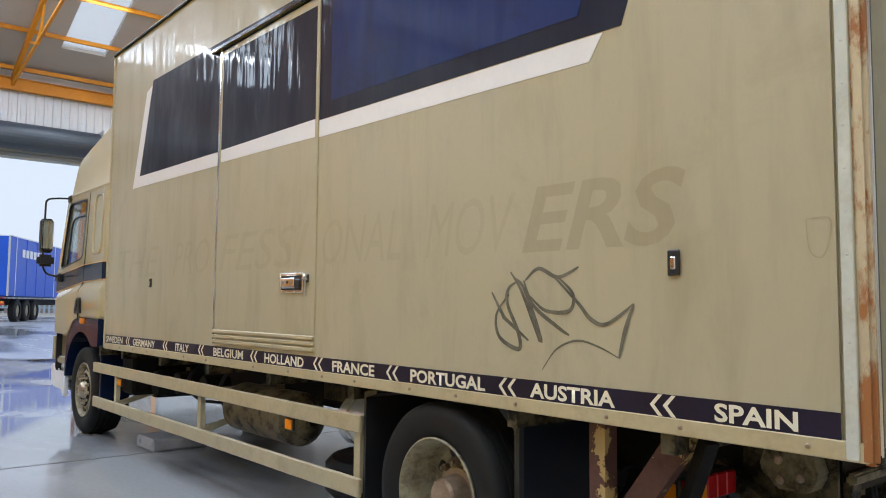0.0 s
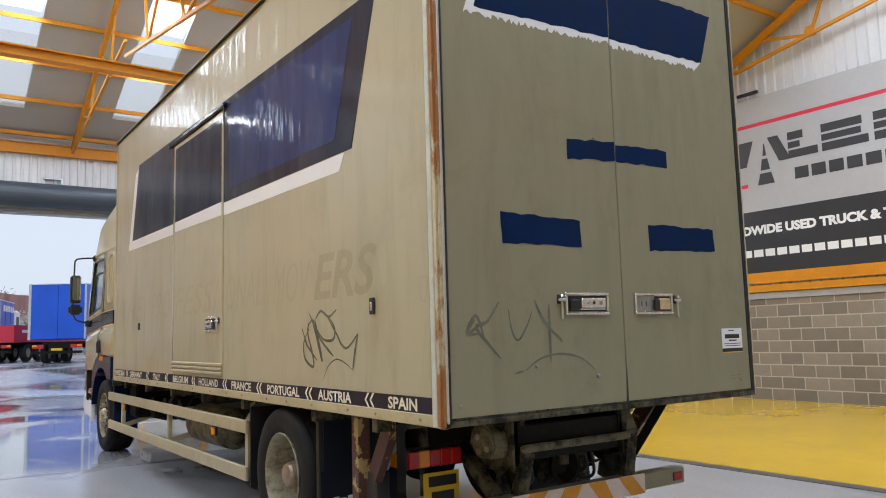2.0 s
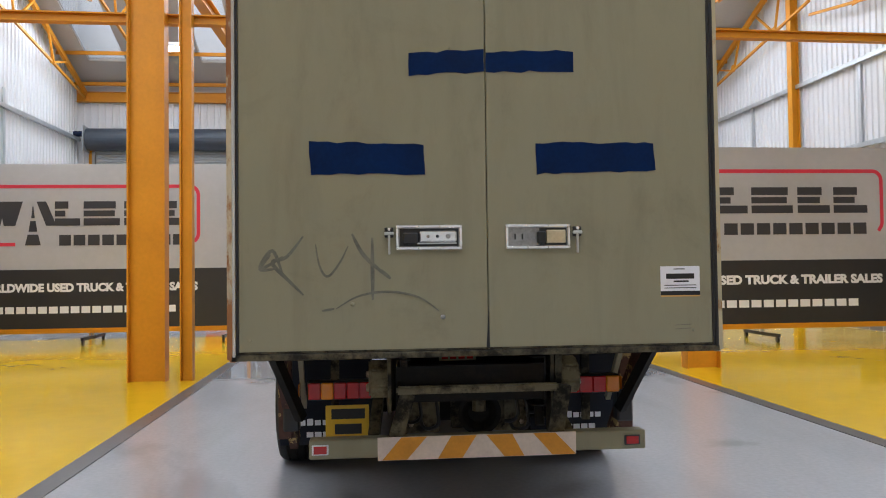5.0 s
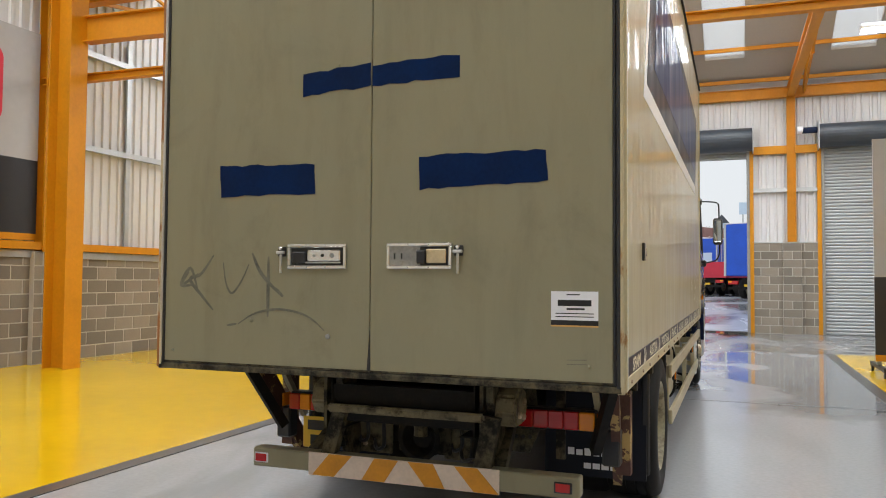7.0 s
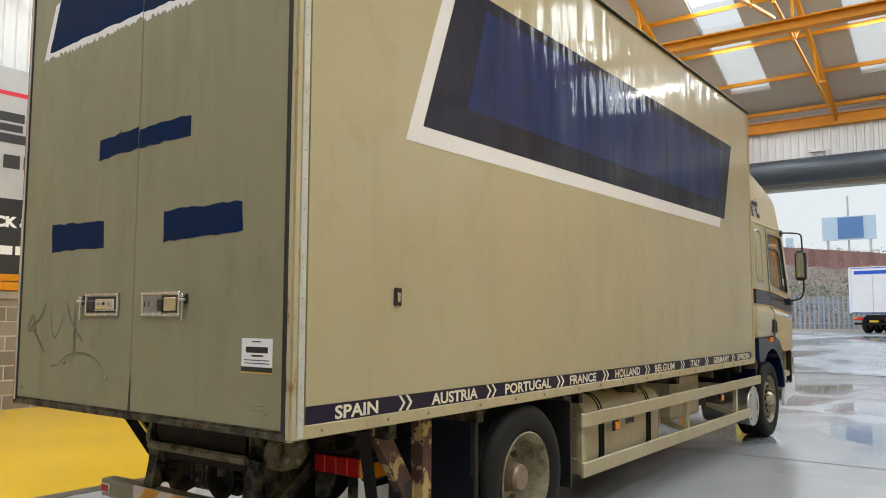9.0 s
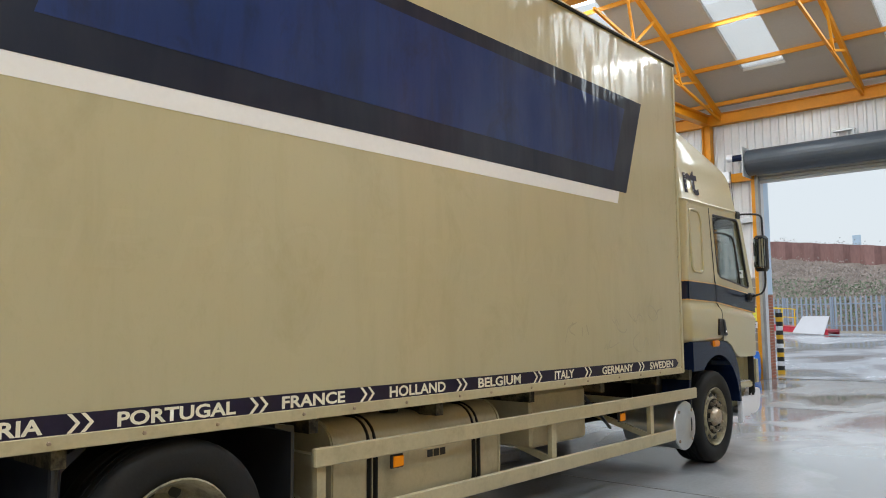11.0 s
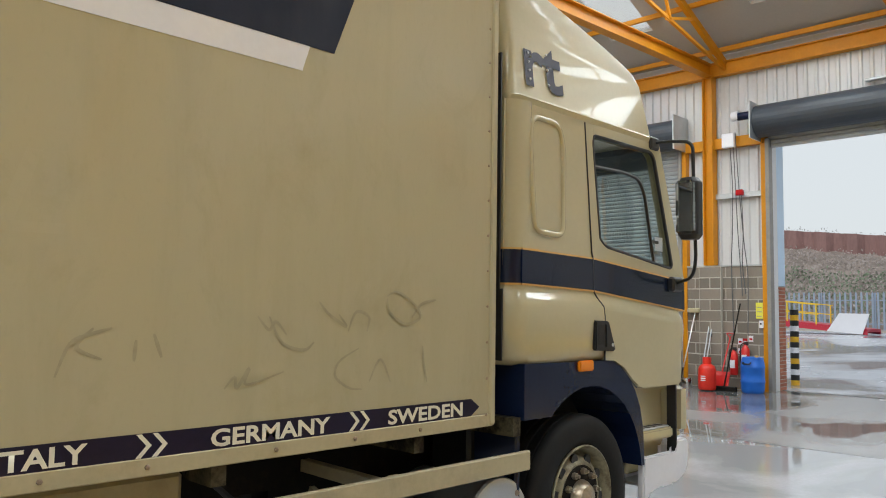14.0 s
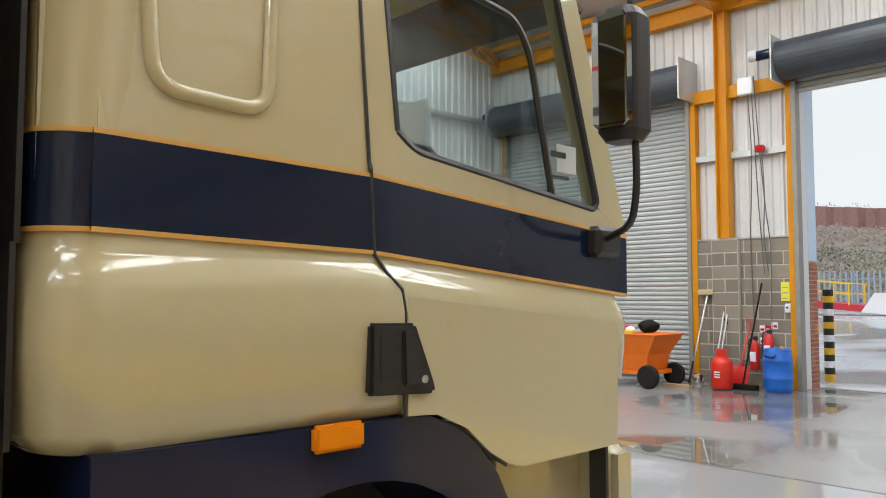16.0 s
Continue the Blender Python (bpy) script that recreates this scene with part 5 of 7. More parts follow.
part("air_box", boxed(-1.05, -0.5, 7.0, 7.35, 0.5, 0.92, 0.03), CHASSIS, lorry)
for k, pts in enumerate(([(-0.8, 5.3, 0.9), (-0.95, 5.25, 0.7), (-0.9, 5.15, 0.52), (-0.7, 5.1, 0.5)], [(-0.75, 5.9, 0.92), (-0.98, 5.85, 0.75), (-0.9, 5.8, 0.56), (-0.6, 5.7, 0.52)], [(-0.8, 3.2, 0.95), (-1.0, 3.05, 0.94), (-1.05, 2.9, 0.86), (-0.9, 2.8, 0.72)], [(0.95, 5.9, 0.88), (1.02, 6.2, 0.6), (0.9, 6.5, 0.5)])):
    part("air_line", tube(bmesh.new(), bend(pts, 0.1), 0.014, 6), BLACK, lorry, "black air hose")

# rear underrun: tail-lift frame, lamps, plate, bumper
# tail-lift steel is coloured near black for the shade inside and under it
tray = part("tail_lift_tray", prism(bmesh.new(), [(0.43, 0.728), (0.45, 0.718), (0.98, 0.905), (0.98, 0.925), (0.45, 0.752), (0.43, 0.752)], "x", -0.41, 0.47), RUST_SHADE, lorry, "rusty folded tail-lift tray, blackened for shade")
part("tray_lip", boxed(-0.425, 0.485, 0.40, 0.44, 0.712, 0.757, 0.01, 2), GRIMEC_SHADE, tray, "worn grimy lip, darkened for shade")
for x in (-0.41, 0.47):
    part("tray_cheek", prism(bmesh.new(), [(0.43, 0.742), (0.98, 0.925), (0.98, 0.96), (0.60, 0.95)], "x", x - 0.012, x + 0.012), RUST_SHADE, tray)
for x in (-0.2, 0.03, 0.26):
    part("tray_rib", beam(bmesh.new(), (x, 0.46, 0.705), (x, 0.95, 0.875), 0.03, 0.035), RUST_SHADE, tray)
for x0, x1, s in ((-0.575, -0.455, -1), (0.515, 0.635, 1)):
    pivot = part("pivot_box", bevelled(prism(bmesh.new(), [(0.52, 0.68), (0.48, 0.75), (0.51, 0.84), (0.60, 0.89), (0.70, 0.85), (0.73, 0.76), (0.66, 0.68)], "x", x0, x1), 0.012), GRIMEC_SHADE, lorry, "dirty cream tail-lift pivot box, darkened for shade")
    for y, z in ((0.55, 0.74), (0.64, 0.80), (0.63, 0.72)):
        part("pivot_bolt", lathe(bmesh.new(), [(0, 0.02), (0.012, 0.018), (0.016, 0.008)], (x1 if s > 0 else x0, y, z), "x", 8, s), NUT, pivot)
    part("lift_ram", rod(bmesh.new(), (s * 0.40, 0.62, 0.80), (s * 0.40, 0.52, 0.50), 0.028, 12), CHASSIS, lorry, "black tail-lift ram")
    part("end_plate", bevelled(boxed(*sorted((s * 0.16, s * 0.37)), 0.70, 0.72, 0.44, 0.69), 0.006), GRIMEC_SHADE, lorry, "dirty cream chassis end plate, darkened for shade")
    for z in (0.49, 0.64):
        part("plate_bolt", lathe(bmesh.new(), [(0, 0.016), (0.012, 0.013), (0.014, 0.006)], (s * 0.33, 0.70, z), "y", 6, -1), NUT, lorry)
part("coupling_flange", bevelled(boxed(-0.10, 0.22, 0.655, 0.675, 0.47, 0.71), 0.008), GRIME_SHADE, lorry, "grimy coupling flange, darkened for shade")
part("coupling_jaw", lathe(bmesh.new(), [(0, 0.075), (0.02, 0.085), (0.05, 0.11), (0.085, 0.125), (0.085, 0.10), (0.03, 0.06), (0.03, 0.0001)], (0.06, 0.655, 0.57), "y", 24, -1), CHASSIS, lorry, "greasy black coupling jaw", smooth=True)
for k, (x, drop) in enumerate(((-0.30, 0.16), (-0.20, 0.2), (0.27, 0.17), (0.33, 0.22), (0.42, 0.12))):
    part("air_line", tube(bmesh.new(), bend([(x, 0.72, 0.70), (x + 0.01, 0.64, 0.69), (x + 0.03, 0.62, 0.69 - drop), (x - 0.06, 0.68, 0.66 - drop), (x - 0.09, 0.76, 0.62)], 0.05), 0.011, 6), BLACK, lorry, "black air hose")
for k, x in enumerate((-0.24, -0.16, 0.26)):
    part("air_coupling", lathe(bmesh.new(), [(0, 0.02), (0.03, 0.024), (0.04, 0.018), (0.05, 0.012)], (x, 0.70, 0.74), "y", 12, -1), (REDL, GRIMEC_SHADE, PLATE)[k], lorry, "small air line coupling")
part("tail_lift_arm", beam(bmesh.new(), (-0.36, 0.45, 0.71), (-0.43, 0.45, 0.47), 0.06, 0.08), GRIME_SHADE, lorry, "grimy slanting lift arm, darkened for shade")
part("tail_lift_arm", beam(bmesh.new(), (0.52, 0.45, 0.74), (0.47, 0.45, 0.47), 0.05, 0.09), GRIME_SHADE, lorry, "grimy slanting lift arm, darkened for shade")
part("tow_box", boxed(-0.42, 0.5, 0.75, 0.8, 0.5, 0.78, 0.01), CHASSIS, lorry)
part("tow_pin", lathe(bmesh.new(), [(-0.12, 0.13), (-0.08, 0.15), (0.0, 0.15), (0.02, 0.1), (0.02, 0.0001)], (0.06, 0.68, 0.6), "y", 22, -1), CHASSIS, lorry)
part("tow_pin", rod(bmesh.new(), (0.06, 0.6, 0.58), (0.06, 0.6, 0.8), 0.04, 10), GRIME_SHADE, lorry)
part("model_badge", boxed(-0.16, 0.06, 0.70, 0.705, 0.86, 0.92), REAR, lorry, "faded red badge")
for k in range(4):
    part("print_bar", boxed(-0.145 + k * 0.05, -0.108 + k * 0.05, 0.694, 0.698, 0.87, 0.91), REDL, lorry)
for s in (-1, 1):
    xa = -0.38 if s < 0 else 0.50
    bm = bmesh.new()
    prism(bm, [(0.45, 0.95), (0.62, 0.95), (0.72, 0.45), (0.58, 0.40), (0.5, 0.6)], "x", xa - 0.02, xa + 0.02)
    part("tail_lift_arm", bm, GRIME_SHADE, lorry, "grimy cream tail-lift arm, darkened for shade")
    part("bumper_stay", beam(bmesh.new(), (s * 0.55, 0.5, 0.46), (s * 0.5, 0.95, 0.72), 0.06, 0.07), GRIME_SHADE, lorry)
    part("bracket_plate", boxed(s * 0.46 - 0.01, s * 0.46 + 0.01, 0.45, 0.85, 0.6, 0.93), GRIME_SHADE, lorry)
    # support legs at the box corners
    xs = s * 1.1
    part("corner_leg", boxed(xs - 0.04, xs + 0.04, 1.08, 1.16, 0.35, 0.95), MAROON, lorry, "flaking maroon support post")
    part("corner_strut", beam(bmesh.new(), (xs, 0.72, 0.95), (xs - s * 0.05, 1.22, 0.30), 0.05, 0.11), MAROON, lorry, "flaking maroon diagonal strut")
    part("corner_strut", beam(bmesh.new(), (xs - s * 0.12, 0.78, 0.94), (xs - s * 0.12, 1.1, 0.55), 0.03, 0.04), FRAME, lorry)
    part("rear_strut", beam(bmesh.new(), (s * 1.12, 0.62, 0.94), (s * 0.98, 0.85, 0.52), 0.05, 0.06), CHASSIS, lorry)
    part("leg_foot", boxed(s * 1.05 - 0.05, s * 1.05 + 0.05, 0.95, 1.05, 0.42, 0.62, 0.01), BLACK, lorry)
    part("hanger", boxed(s * 0.78 - 0.025, s * 0.78 + 0.025, 0.9, 0.93, 0.45, 0.93), GRIME_SHADE, lorry)
    x0, x1 = (-0.945, -0.55) if s < 0 else (0.545, 0.985)
    lamp = part("rear_lamp", boxed(x0, x1, 0.86, 0.96, 0.62, 0.735, 0.01), BLACK, lorry, "red and amber rear lamp")
    n = 5
    for k in range(n):
        a = x0 + 0.006 + (x1 - x0 - 0.012) * k / n
        b = x0 + 0.006 + (x1 - x0 - 0.012) * (k + 1) / n
        amber = (k == 0 or k == 1) if s < 0 else k == 4
        part("lens", boxed(a + 0.001, b - 0.001, 0.835, 0.862, 0.628, 0.727, 0.006), AMBER if k == (1 if s < 0 else 4) else REDL, lamp, "amber lens" if amber else "red lens")
    part("side_reflector", boxed(*((-0.995, -0.99) if s < 0 else (0.99, 0.995)), 0.85, 0.95, 0.64, 0.72), AMBER, lamp)
bracket = part("lamp_bracket", prism(bmesh.new(), [(0.47, 0.93), (0.63, 0.93), (0.66, 0.60), (0.60, 0.47), (0.50, 0.47)], "y", 0.90, 0.912), GRIME_SHADE, lorry, "perforated grimy steel bracket, darkened for shade")
for r in range(3):
    for c in range(3):
        part("bracket_hole", lathe(bmesh.new(), [(0, 0.012), (0.002, 0.012)], (0.525 + c * 0.04, 0.9, 0.56 + r * 0.055), "y", 8, -1), INK, bracket)
plate = part("number_plate", boxed(-0.835, -0.575, 0.84, 0.848, 0.40, 0.592, 0.004), PLATE, lorry, "yellow number plate with dark bars")
for z in (0.51, 0.42):
    part("print_bar", boxed(-0.80 if z > 0.5 else -0.78, -0.60 if z > 0.5 else -0.62, 0.836, 0.8395, z, z + 0.06), INK, plate)
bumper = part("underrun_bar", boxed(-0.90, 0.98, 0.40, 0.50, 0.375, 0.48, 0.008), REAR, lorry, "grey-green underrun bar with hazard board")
board = part("hazard_board", boxed(-0.53, 0.575, 0.392, 0.398, 0.36, 0.485), BOARDW, bumper, "white and amber chevron board")
for a0, a1, b0, b1 in ((-0.505, -0.37, -0.40, -0.26), (-0.20, -0.065, -0.125, 0.015), (0.17, 0.28, 0.07, 0.215), (0.44, 0.573, 0.333, 0.458)):
    part("chevron", prism(bmesh.new(), [(a0, 0.362), (a1, 0.362), (b1, 0.483), (b0, 0.483)], "y", 0.389, 0.3915), HAZARD, board)
for x in (-0.84, 0.90):
    rf = part("reflector", boxed(x - 0.045, x + 0.045, 0.392, 0.4, 0.40, 0.455, 0.003), WHITE if x < 0 else BLACK, bumper, "red reflector")
    part("reflector_lens", boxed(x - 0.035, x + 0.035, 0.388, 0.392, 0.407, 0.448), REDL, rf)

# cab
RINGS = [(1.235, 7.53, 9.33, 1.19), (1.25, 7.49, 9.36, 1.225), (1.29, 7.455, 9.38, 1.243), (1.45, 7.44, 9.385, 1.252), (1.555, 7.445, 9.385, 1.252), (1.59, 7.45, 9.38, 1.244), (1.62, 7.455, 9.375, 1.228), (1.64, 7.46, 9.37, 1.222), (1.735, 7.46, 9.365, 1.22)]


def loft(rings, seg=5, cap=True, corner=0.09):
    """Rounded rectangles stacked in z: (z, rear y, front y, half width)."""
    bm = bmesh.new()
    made = []
    for ring in rings:
        z, y0, y1, hw = ring[:4]
        r = ring[4] if len(ring) > 4 else corner
        pts = []
        for cx, cy, a0 in ((hw - r, y1 - r, 0), (-hw + r, y1 - r, 90), (-hw + r, y0 + r, 180), (hw - r, y0 + r, 270)):
            for k in range(seg + 1):
                a = radians(a0 + 90 * k / seg)
                pts.append(bm.verts.new((cx + r * math.cos(a), cy + r * math.sin(a), z)))
        made.append(pts)
    n = len(made[0])
    for a, b in zip(made, made[1:]):
        for k in range(n):
            bm.faces.new((a[k], a[(k + 1) % n], b[(k + 1) % n], b[k]))
    if cap:
        bm.faces.new(made[0])
        bm.faces.new(made[-1])
    return bm


shell = loft(RINGS, 8, True, 0.135)
# the shoulder below the stripe falls towards the front
bmesh.ops.bisect_plane(shell, geom=shell.verts[:] + shell.edges[:] + shell.faces[:], plane_co=(0, 8.225, 0), plane_no=(0, 1, 0))
for v in shell.verts:
    if v.co.y > 8.23 and 1.28 < v.co.z < 1.7:
        v.co.z -= 0.1 * (v.co.y - 8.225) / 1.1 * (1 if v.co.z > 1.5 else 0.6 if v.co.z > 1.4 else 0.2)
cab = part("cab", shell, CAB, lorry, "glossy cream sleeper cab", smooth=True)
for s in (-1, 1):
    a, b = s * 0.9, s * 1.2524
    part("lower_door", prism(bmesh.new(), [(8.32, 1.244), (8.42, 1.238), (8.53, 1.19), (8.62, 1.115), (8.70, 1.07), (8.76, 1.055), (9.19, 1.055), (9.235, 1.07), (9.245, 1.15), (9.245, 1.455), (8.32, 1.541)], "x", min(a, b), max(a, b)), CAB, cab)
roof_rings = [(2.655, 7.49, 9.02, 1.20, 0.07), (2.685, 7.49, 9.02, 1.21, 0.07), (2.70, 7.49, 9.0, 1.195, 0.07), (3.03, 7.49, 8.93, 1.155, 0.07), (3.10, 7.49, 8.88, 1.14, 0.08), (3.14, 7.49, 8.80, 1.13, 0.08), (3.22, 7.49, 8.55, 1.115, 0.08), (3.30, 7.49, 8.25, 1.10, 0.08), (3.38, 7.49, 7.95, 1.085, 0.08), (3.45, 7.49, 7.66, 1.07, 0.07)]
part("roof_deflector", loft(roof_rings, 8), CABTOP, cab, "cream roof air deflector", smooth=True)
for s in (-1, 1):
    def skin(name, pts, mat, out=0.0, thick=0.06, label="", lean=True):
        bm = prism(bmesh.new(), pts, "x", s * (1.222 + out - thick), s * (1.222 + out))
        for v in bm.verts:
            if lean and v.co.z > 1.86:
                v.co.x -= s * 0.022 * (v.co.z - 1.86) / 0.8
        return part(name, bm, mat, cab, label)
    skin("rear_side_panel", [(7.565, 1.735), (8.222, 1.735), (8.17, 2.66), (7.565, 2.66)], CAB)
    skin("door_post", [(8.23, 1.735), (8.38, 1.735), (8.37, 1.925), (8.31, 1.965), (8.285, 2.2), (8.255, 2.55), (8.27, 2.66), (8.178, 2.66)], CAB)
    skin("door_sill", [(8.379, 1.735), (9.36, 1.735), (9.19, 1.83), (8.369, 1.925)], CAB)
    skin("door_header", [(8.269, 2.66), (8.262, 2.588), (8.94, 2.592), (8.99, 2.66)], CAB)
    skin("screen_pillar", [(9.36, 1.735), (9.345, 1.78), (9.06, 2.66), (8.988, 2.66), (8.938, 2.592), (8.99, 2.56), (9.192, 1.83)], CAB)
    pane = [(8.31, 1.965), (8.37, 1.92), (9.165, 1.826), (9.19, 1.85), (8.99, 2.56), (8.94, 2.595), (8.275, 2.59), (8.255, 2.55)]
    win = skin("door_window", pane, GLASS, -0.018, 0.006, "tinted side window")
    win.visible_shadow = False
    for name, pts, r in (("window_seal", pane + pane[:1], 0.013), ("quarter_bar", [(8.275, 2.40), (8.6, 2.41), (8.79, 2.39), (8.86, 2.30), (8.95, 1.86)], 0.011)):
        p3 = [(s * (1.214 - 0.022 * max(0, z - 1.86) / 0.8), y, z) for y, z in pts]
        part(name, tube(bmesh.new(), bend(p3, 0.05, 4), r, 6), BLACK, cab, "black rubber window seal")
    # recessed panel behind the door
    rim = [(7.80, 1.955), (7.93, 1.95), (7.95, 2.45), (7.91, 2.59), (7.66, 2.59), (7.64, 2.45), (7.67, 1.96)]
    p3 = [(s * (1.221 - 0.022 * max(0, z - 1.86) / 0.8), y, z) for y, z in rim + rim[:1]]
    part("panel_rim", tube(bmesh.new(), bend(p3, 0.09, 5), 0.017, 10), CAB, cab, smooth=True)
    # stripe with pinstripes
    def decal(name, pts, mat, out, label=""):
        a, b = s * 1.19, s * (1.2275 + out)
        return part(name, prism(bmesh.new(), pts, "x", min(a, b), max(a, b)), mat, cab, label)
    top, low = [(7.555, 1.8548), (8.225, 1.84), (9.345, 1.745)], [(7.555, 1.668), (8.225, 1.65), (9.345, 1.545)]
    decal("cab_stripe", low + top[::-1], STRIPE, 0.001, "navy stripe edged with gold")
    for line in (low, top):
        decal("pinstripe", [(y, z - 0.005) for y, z in line] + [(y, z + 0.005) for y, z in line[::-1]], GOLD, 0.0018)
    # door outline
    gap = [(8.172, 2.65), (8.216, 1.875), (8.217, 1.855), (8.225, 1.70), (8.23, 1.645), (8.26, 1.60), (8.30, 1.56), (8.312, 1.50), (8.31, 1.24)]
    xg = lambda z: 1.222 - 0.022 * max(0, z - 1.86) / 0.8 if z > 1.86 else 1.2275 if z > 1.62 else (1.238 if z > 1.58 else 1.25)
    part("door_gap", tube(bmesh.new(), [(s * xg(z), y, z) for y, z in gap], 0.005, 6), BLACK, cab)
    part("door_gap", tube(bmesh.new(), [(s * 1.24, 8.31, 1.245), (s * 1.24, 8.5, 1.2), (s * 1.23, 8.66, 1.09), (s * 1.22, 8.72, 1.06)], 0.005, 6), BLACK, cab)
    def plate(pts, x0, x1, bev):
        bm = prism(bmesh.new(), pts, "x", min(s * x0, s * x1), max(s * x0, s * x1))
        bmesh.ops.bevel(bm, geom=bm.edges[:], offset=bev, segments=2, affect="EDGES")
        return bm
    hd = part("door_handle", plate([(8.19, 1.305), (8.40, 1.295), (8.405, 1.31), (8.335, 1.475), (8.19, 1.478)], 1.235, 1.268, 0.008), BLACK, cab, "black moulded door handle")
    part("handle_recess", plate([(8.215, 1.335), (8.275, 1.335), (8.275, 1.455), (8.215, 1.455)], 1.262, 1.2695, 0.003), INK, hd)
    part("handle_lever", plate([(8.29, 1.32), (8.372, 1.315), (8.325, 1.46), (8.285, 1.46)], 1.262, 1.276, 0.006), BLACK, hd)
    part("key_lock", lathe(bmesh.new(), [(0, 0.012), (0.004, 0.010)], (s * 1.274, 8.355, 1.335), "x", 12, s), CHROME, hd)
    # wing over the front wheel
    fender = [(7.56, 0.96), (7.56, 1.25), (8.27, 1.242), (8.40, 1.236), (8.50, 1.195), (8.58, 1.14), (8.66, 1.05), (8.72, 0.94), (8.755, 0.80), (8.77, 0.58)]
    fender += [(8.17 + (0.563 + 0.04 * math.sin(t)) * math.cos(t), 0.5 + (0.563 + 0.04 * math.sin(t)) * math.sin(t)) for t in [radians(8 + 9 * k) for k in range(14)]] + [(7.80, 0.96)]
    a, b = s * 0.85, s * 1.245
    bm = prism(bmesh.new(), fender, "x", min(a, b), max(a, b))
    fd = part("front_wing", bm, NAVYP, cab, "dark navy plastic wheel arch")
    part("indicator", boxed(s * 1.24, s * 1.268, 8.035, 8.175, 1.19, 1.252, 0.008, 2), AMBER, cab, "amber side indicator")
    part("wing_stay", boxed(s * 0.9, s * 1.2, 7.55, 7.59, 0.3, 0.97, 0.01), NAVYP, cab)
    # black block added to shut out light and give the arch its dark interior
    part("arch_liner", boxed(min(s * 0.54, s * 0.84), max(s * 0.54, s * 0.84), 7.58, 8.77, 0.56, 1.2, 0.02), BLACK, cab, "black filler block darkening the inside of the wheel arch")
    # step well and bumper end
    part("step_well", boxed(s * 0.9, s * 1.12, 8.78, 9.24, 0.5, 1.22, 0.01), CAB, cab)
    st = part("step", boxed(s * 1.02, s * 1.22, 8.79, 9.19, 0.705, 0.775, 0.012, 2), CAB, cab, "cream cab step with alloy tread")
    part("step_tread", boxed(s * 1.03, s * 1.205, 8.82, 9.16, 0.775, 0.785, 0.003), GALV, st, "ribbed alloy tread")
    for k in range(4):
        part("tread_hole", boxed(s * 1.06, s * 1.18, 8.85 + k * 0.08, 8.885 + k * 0.08, 0.785, 0.787), BLACK, st)
    low = [(8.765, 0.335), (8.80, 0.335), (8.835, 0.41), (8.93, 0.415), (9.22, 0.415), (9.30, 0.45), (9.345, 0.51), (9.36, 0.58), (9.36, 0.66), (9.335, 0.69), (9.205, 0.69), (9.195, 0.60), (8.87, 0.60), (8.83, 0.625), (8.775, 0.625)]
    be = part("bumper_end", bevelled(prism(bmesh.new(), low, "x", min(s * 1.19, s * 1.243), max(s * 1.19, s * 1.243)), 0.012), WHITE, cab, "white bumper end below the step")
    part("low_tread", boxed(s * 1.0, s * 1.19, 8.86, 9.2, 0.42, 0.44, 0.004), GALV, be, "ribbed alloy tread")
    part("corner_panel", boxed(s * 1.03, s * 1.24, 9.21, 9.385, 0.70, 1.065, 0.05, 3), CAB, cab, "cream corner panel", smooth=True)
    part("door_shut_line", boxed(s * 1.17, s * 1.2355, 9.195, 9.209, 0.56, 1.06), BLACK, cab)
    # mirrors
    arm = bend([(s * 1.15, 8.98, 2.66), (s * 1.30, 9.0, 2.66), (s * 1.46, 9.02, 2.64), (s * 1.47, 9.03, 1.86), (s * 1.42, 9.08, 1.76), (s * 1.22, 9.2, 1.72)], 0.06)
    mirror = part("mirror", tube(bmesh.new(), arm, 0.0115, 8), BLACK, cab, "black door mirror on a bent arm")
    part("mirror_clamp", boxed(s * 1.12, s * 1.22, 8.92, 9.04, 2.61, 2.70, 0.015), BLACK, mirror)
    part("mirror_clamp", boxed(s * 1.19, s * 1.27, 9.12, 9.26, 1.67, 1.77, 0.015), BLACK, mirror)
    part("mirror_head", loft([(2.0, 8.96, 9.05, 0.05, 0.03), (2.03, 8.945, 9.07, 0.07, 0.04), (2.37, 8.945, 9.07, 0.07, 0.04), (2.40, 8.96, 9.05, 0.05, 0.03)]), BLACK, mirror).location.x = s * 1.445
    part("mirror_glass", boxed(s * 1.445 - 0.06, s * 1.445 + 0.06, 8.941, 8.9445, 2.035, 2.375, 0.015), MIRROR, mirror)
    if s < 0:
        part("wide_mirror", boxed(s * 1.445 - 0.09, s * 1.445 + 0.09, 8.95, 9.05, 1.84, 1.98, 0.03, 2), BLACK, mirror)
mark = lettering("roof_letters", "rt", 0.29, face_place((1.193, 7.62, 2.77), (0, 1, 0), (-0.121, 0, 1)), STRIP, cab, 0.35, bold=0.012, label="dark remnant letters with pale studs")
for k in range(7):
    y, z = (7.66, 2.80 + k * 0.05) if k < 4 else (7.83, 2.80 + (k - 4) * 0.09)
    part("stud", lathe(bmesh.new(), [(0, 0.008), (0.006, 0.006)], (1.194 - 0.121 * (z - 2.76), y, z), "x", 8), WHITE, mark)
part("windscreen", prism(bmesh.new(), [(9.345, 1.75), (9.35, 1.75), (9.05, 2.65), (9.04, 2.65)], "x", -1.15, 1.15), GLASS, cab, "tinted windscreen").visible_shadow = False
part("sun_visor", prism(bmesh.new(), [(9.0, 2.65), (9.25, 2.54), (9.26, 2.56), (9.01, 2.68)], "x", -1.12, 1.12), BLACK, cab, "dark external sun visor")
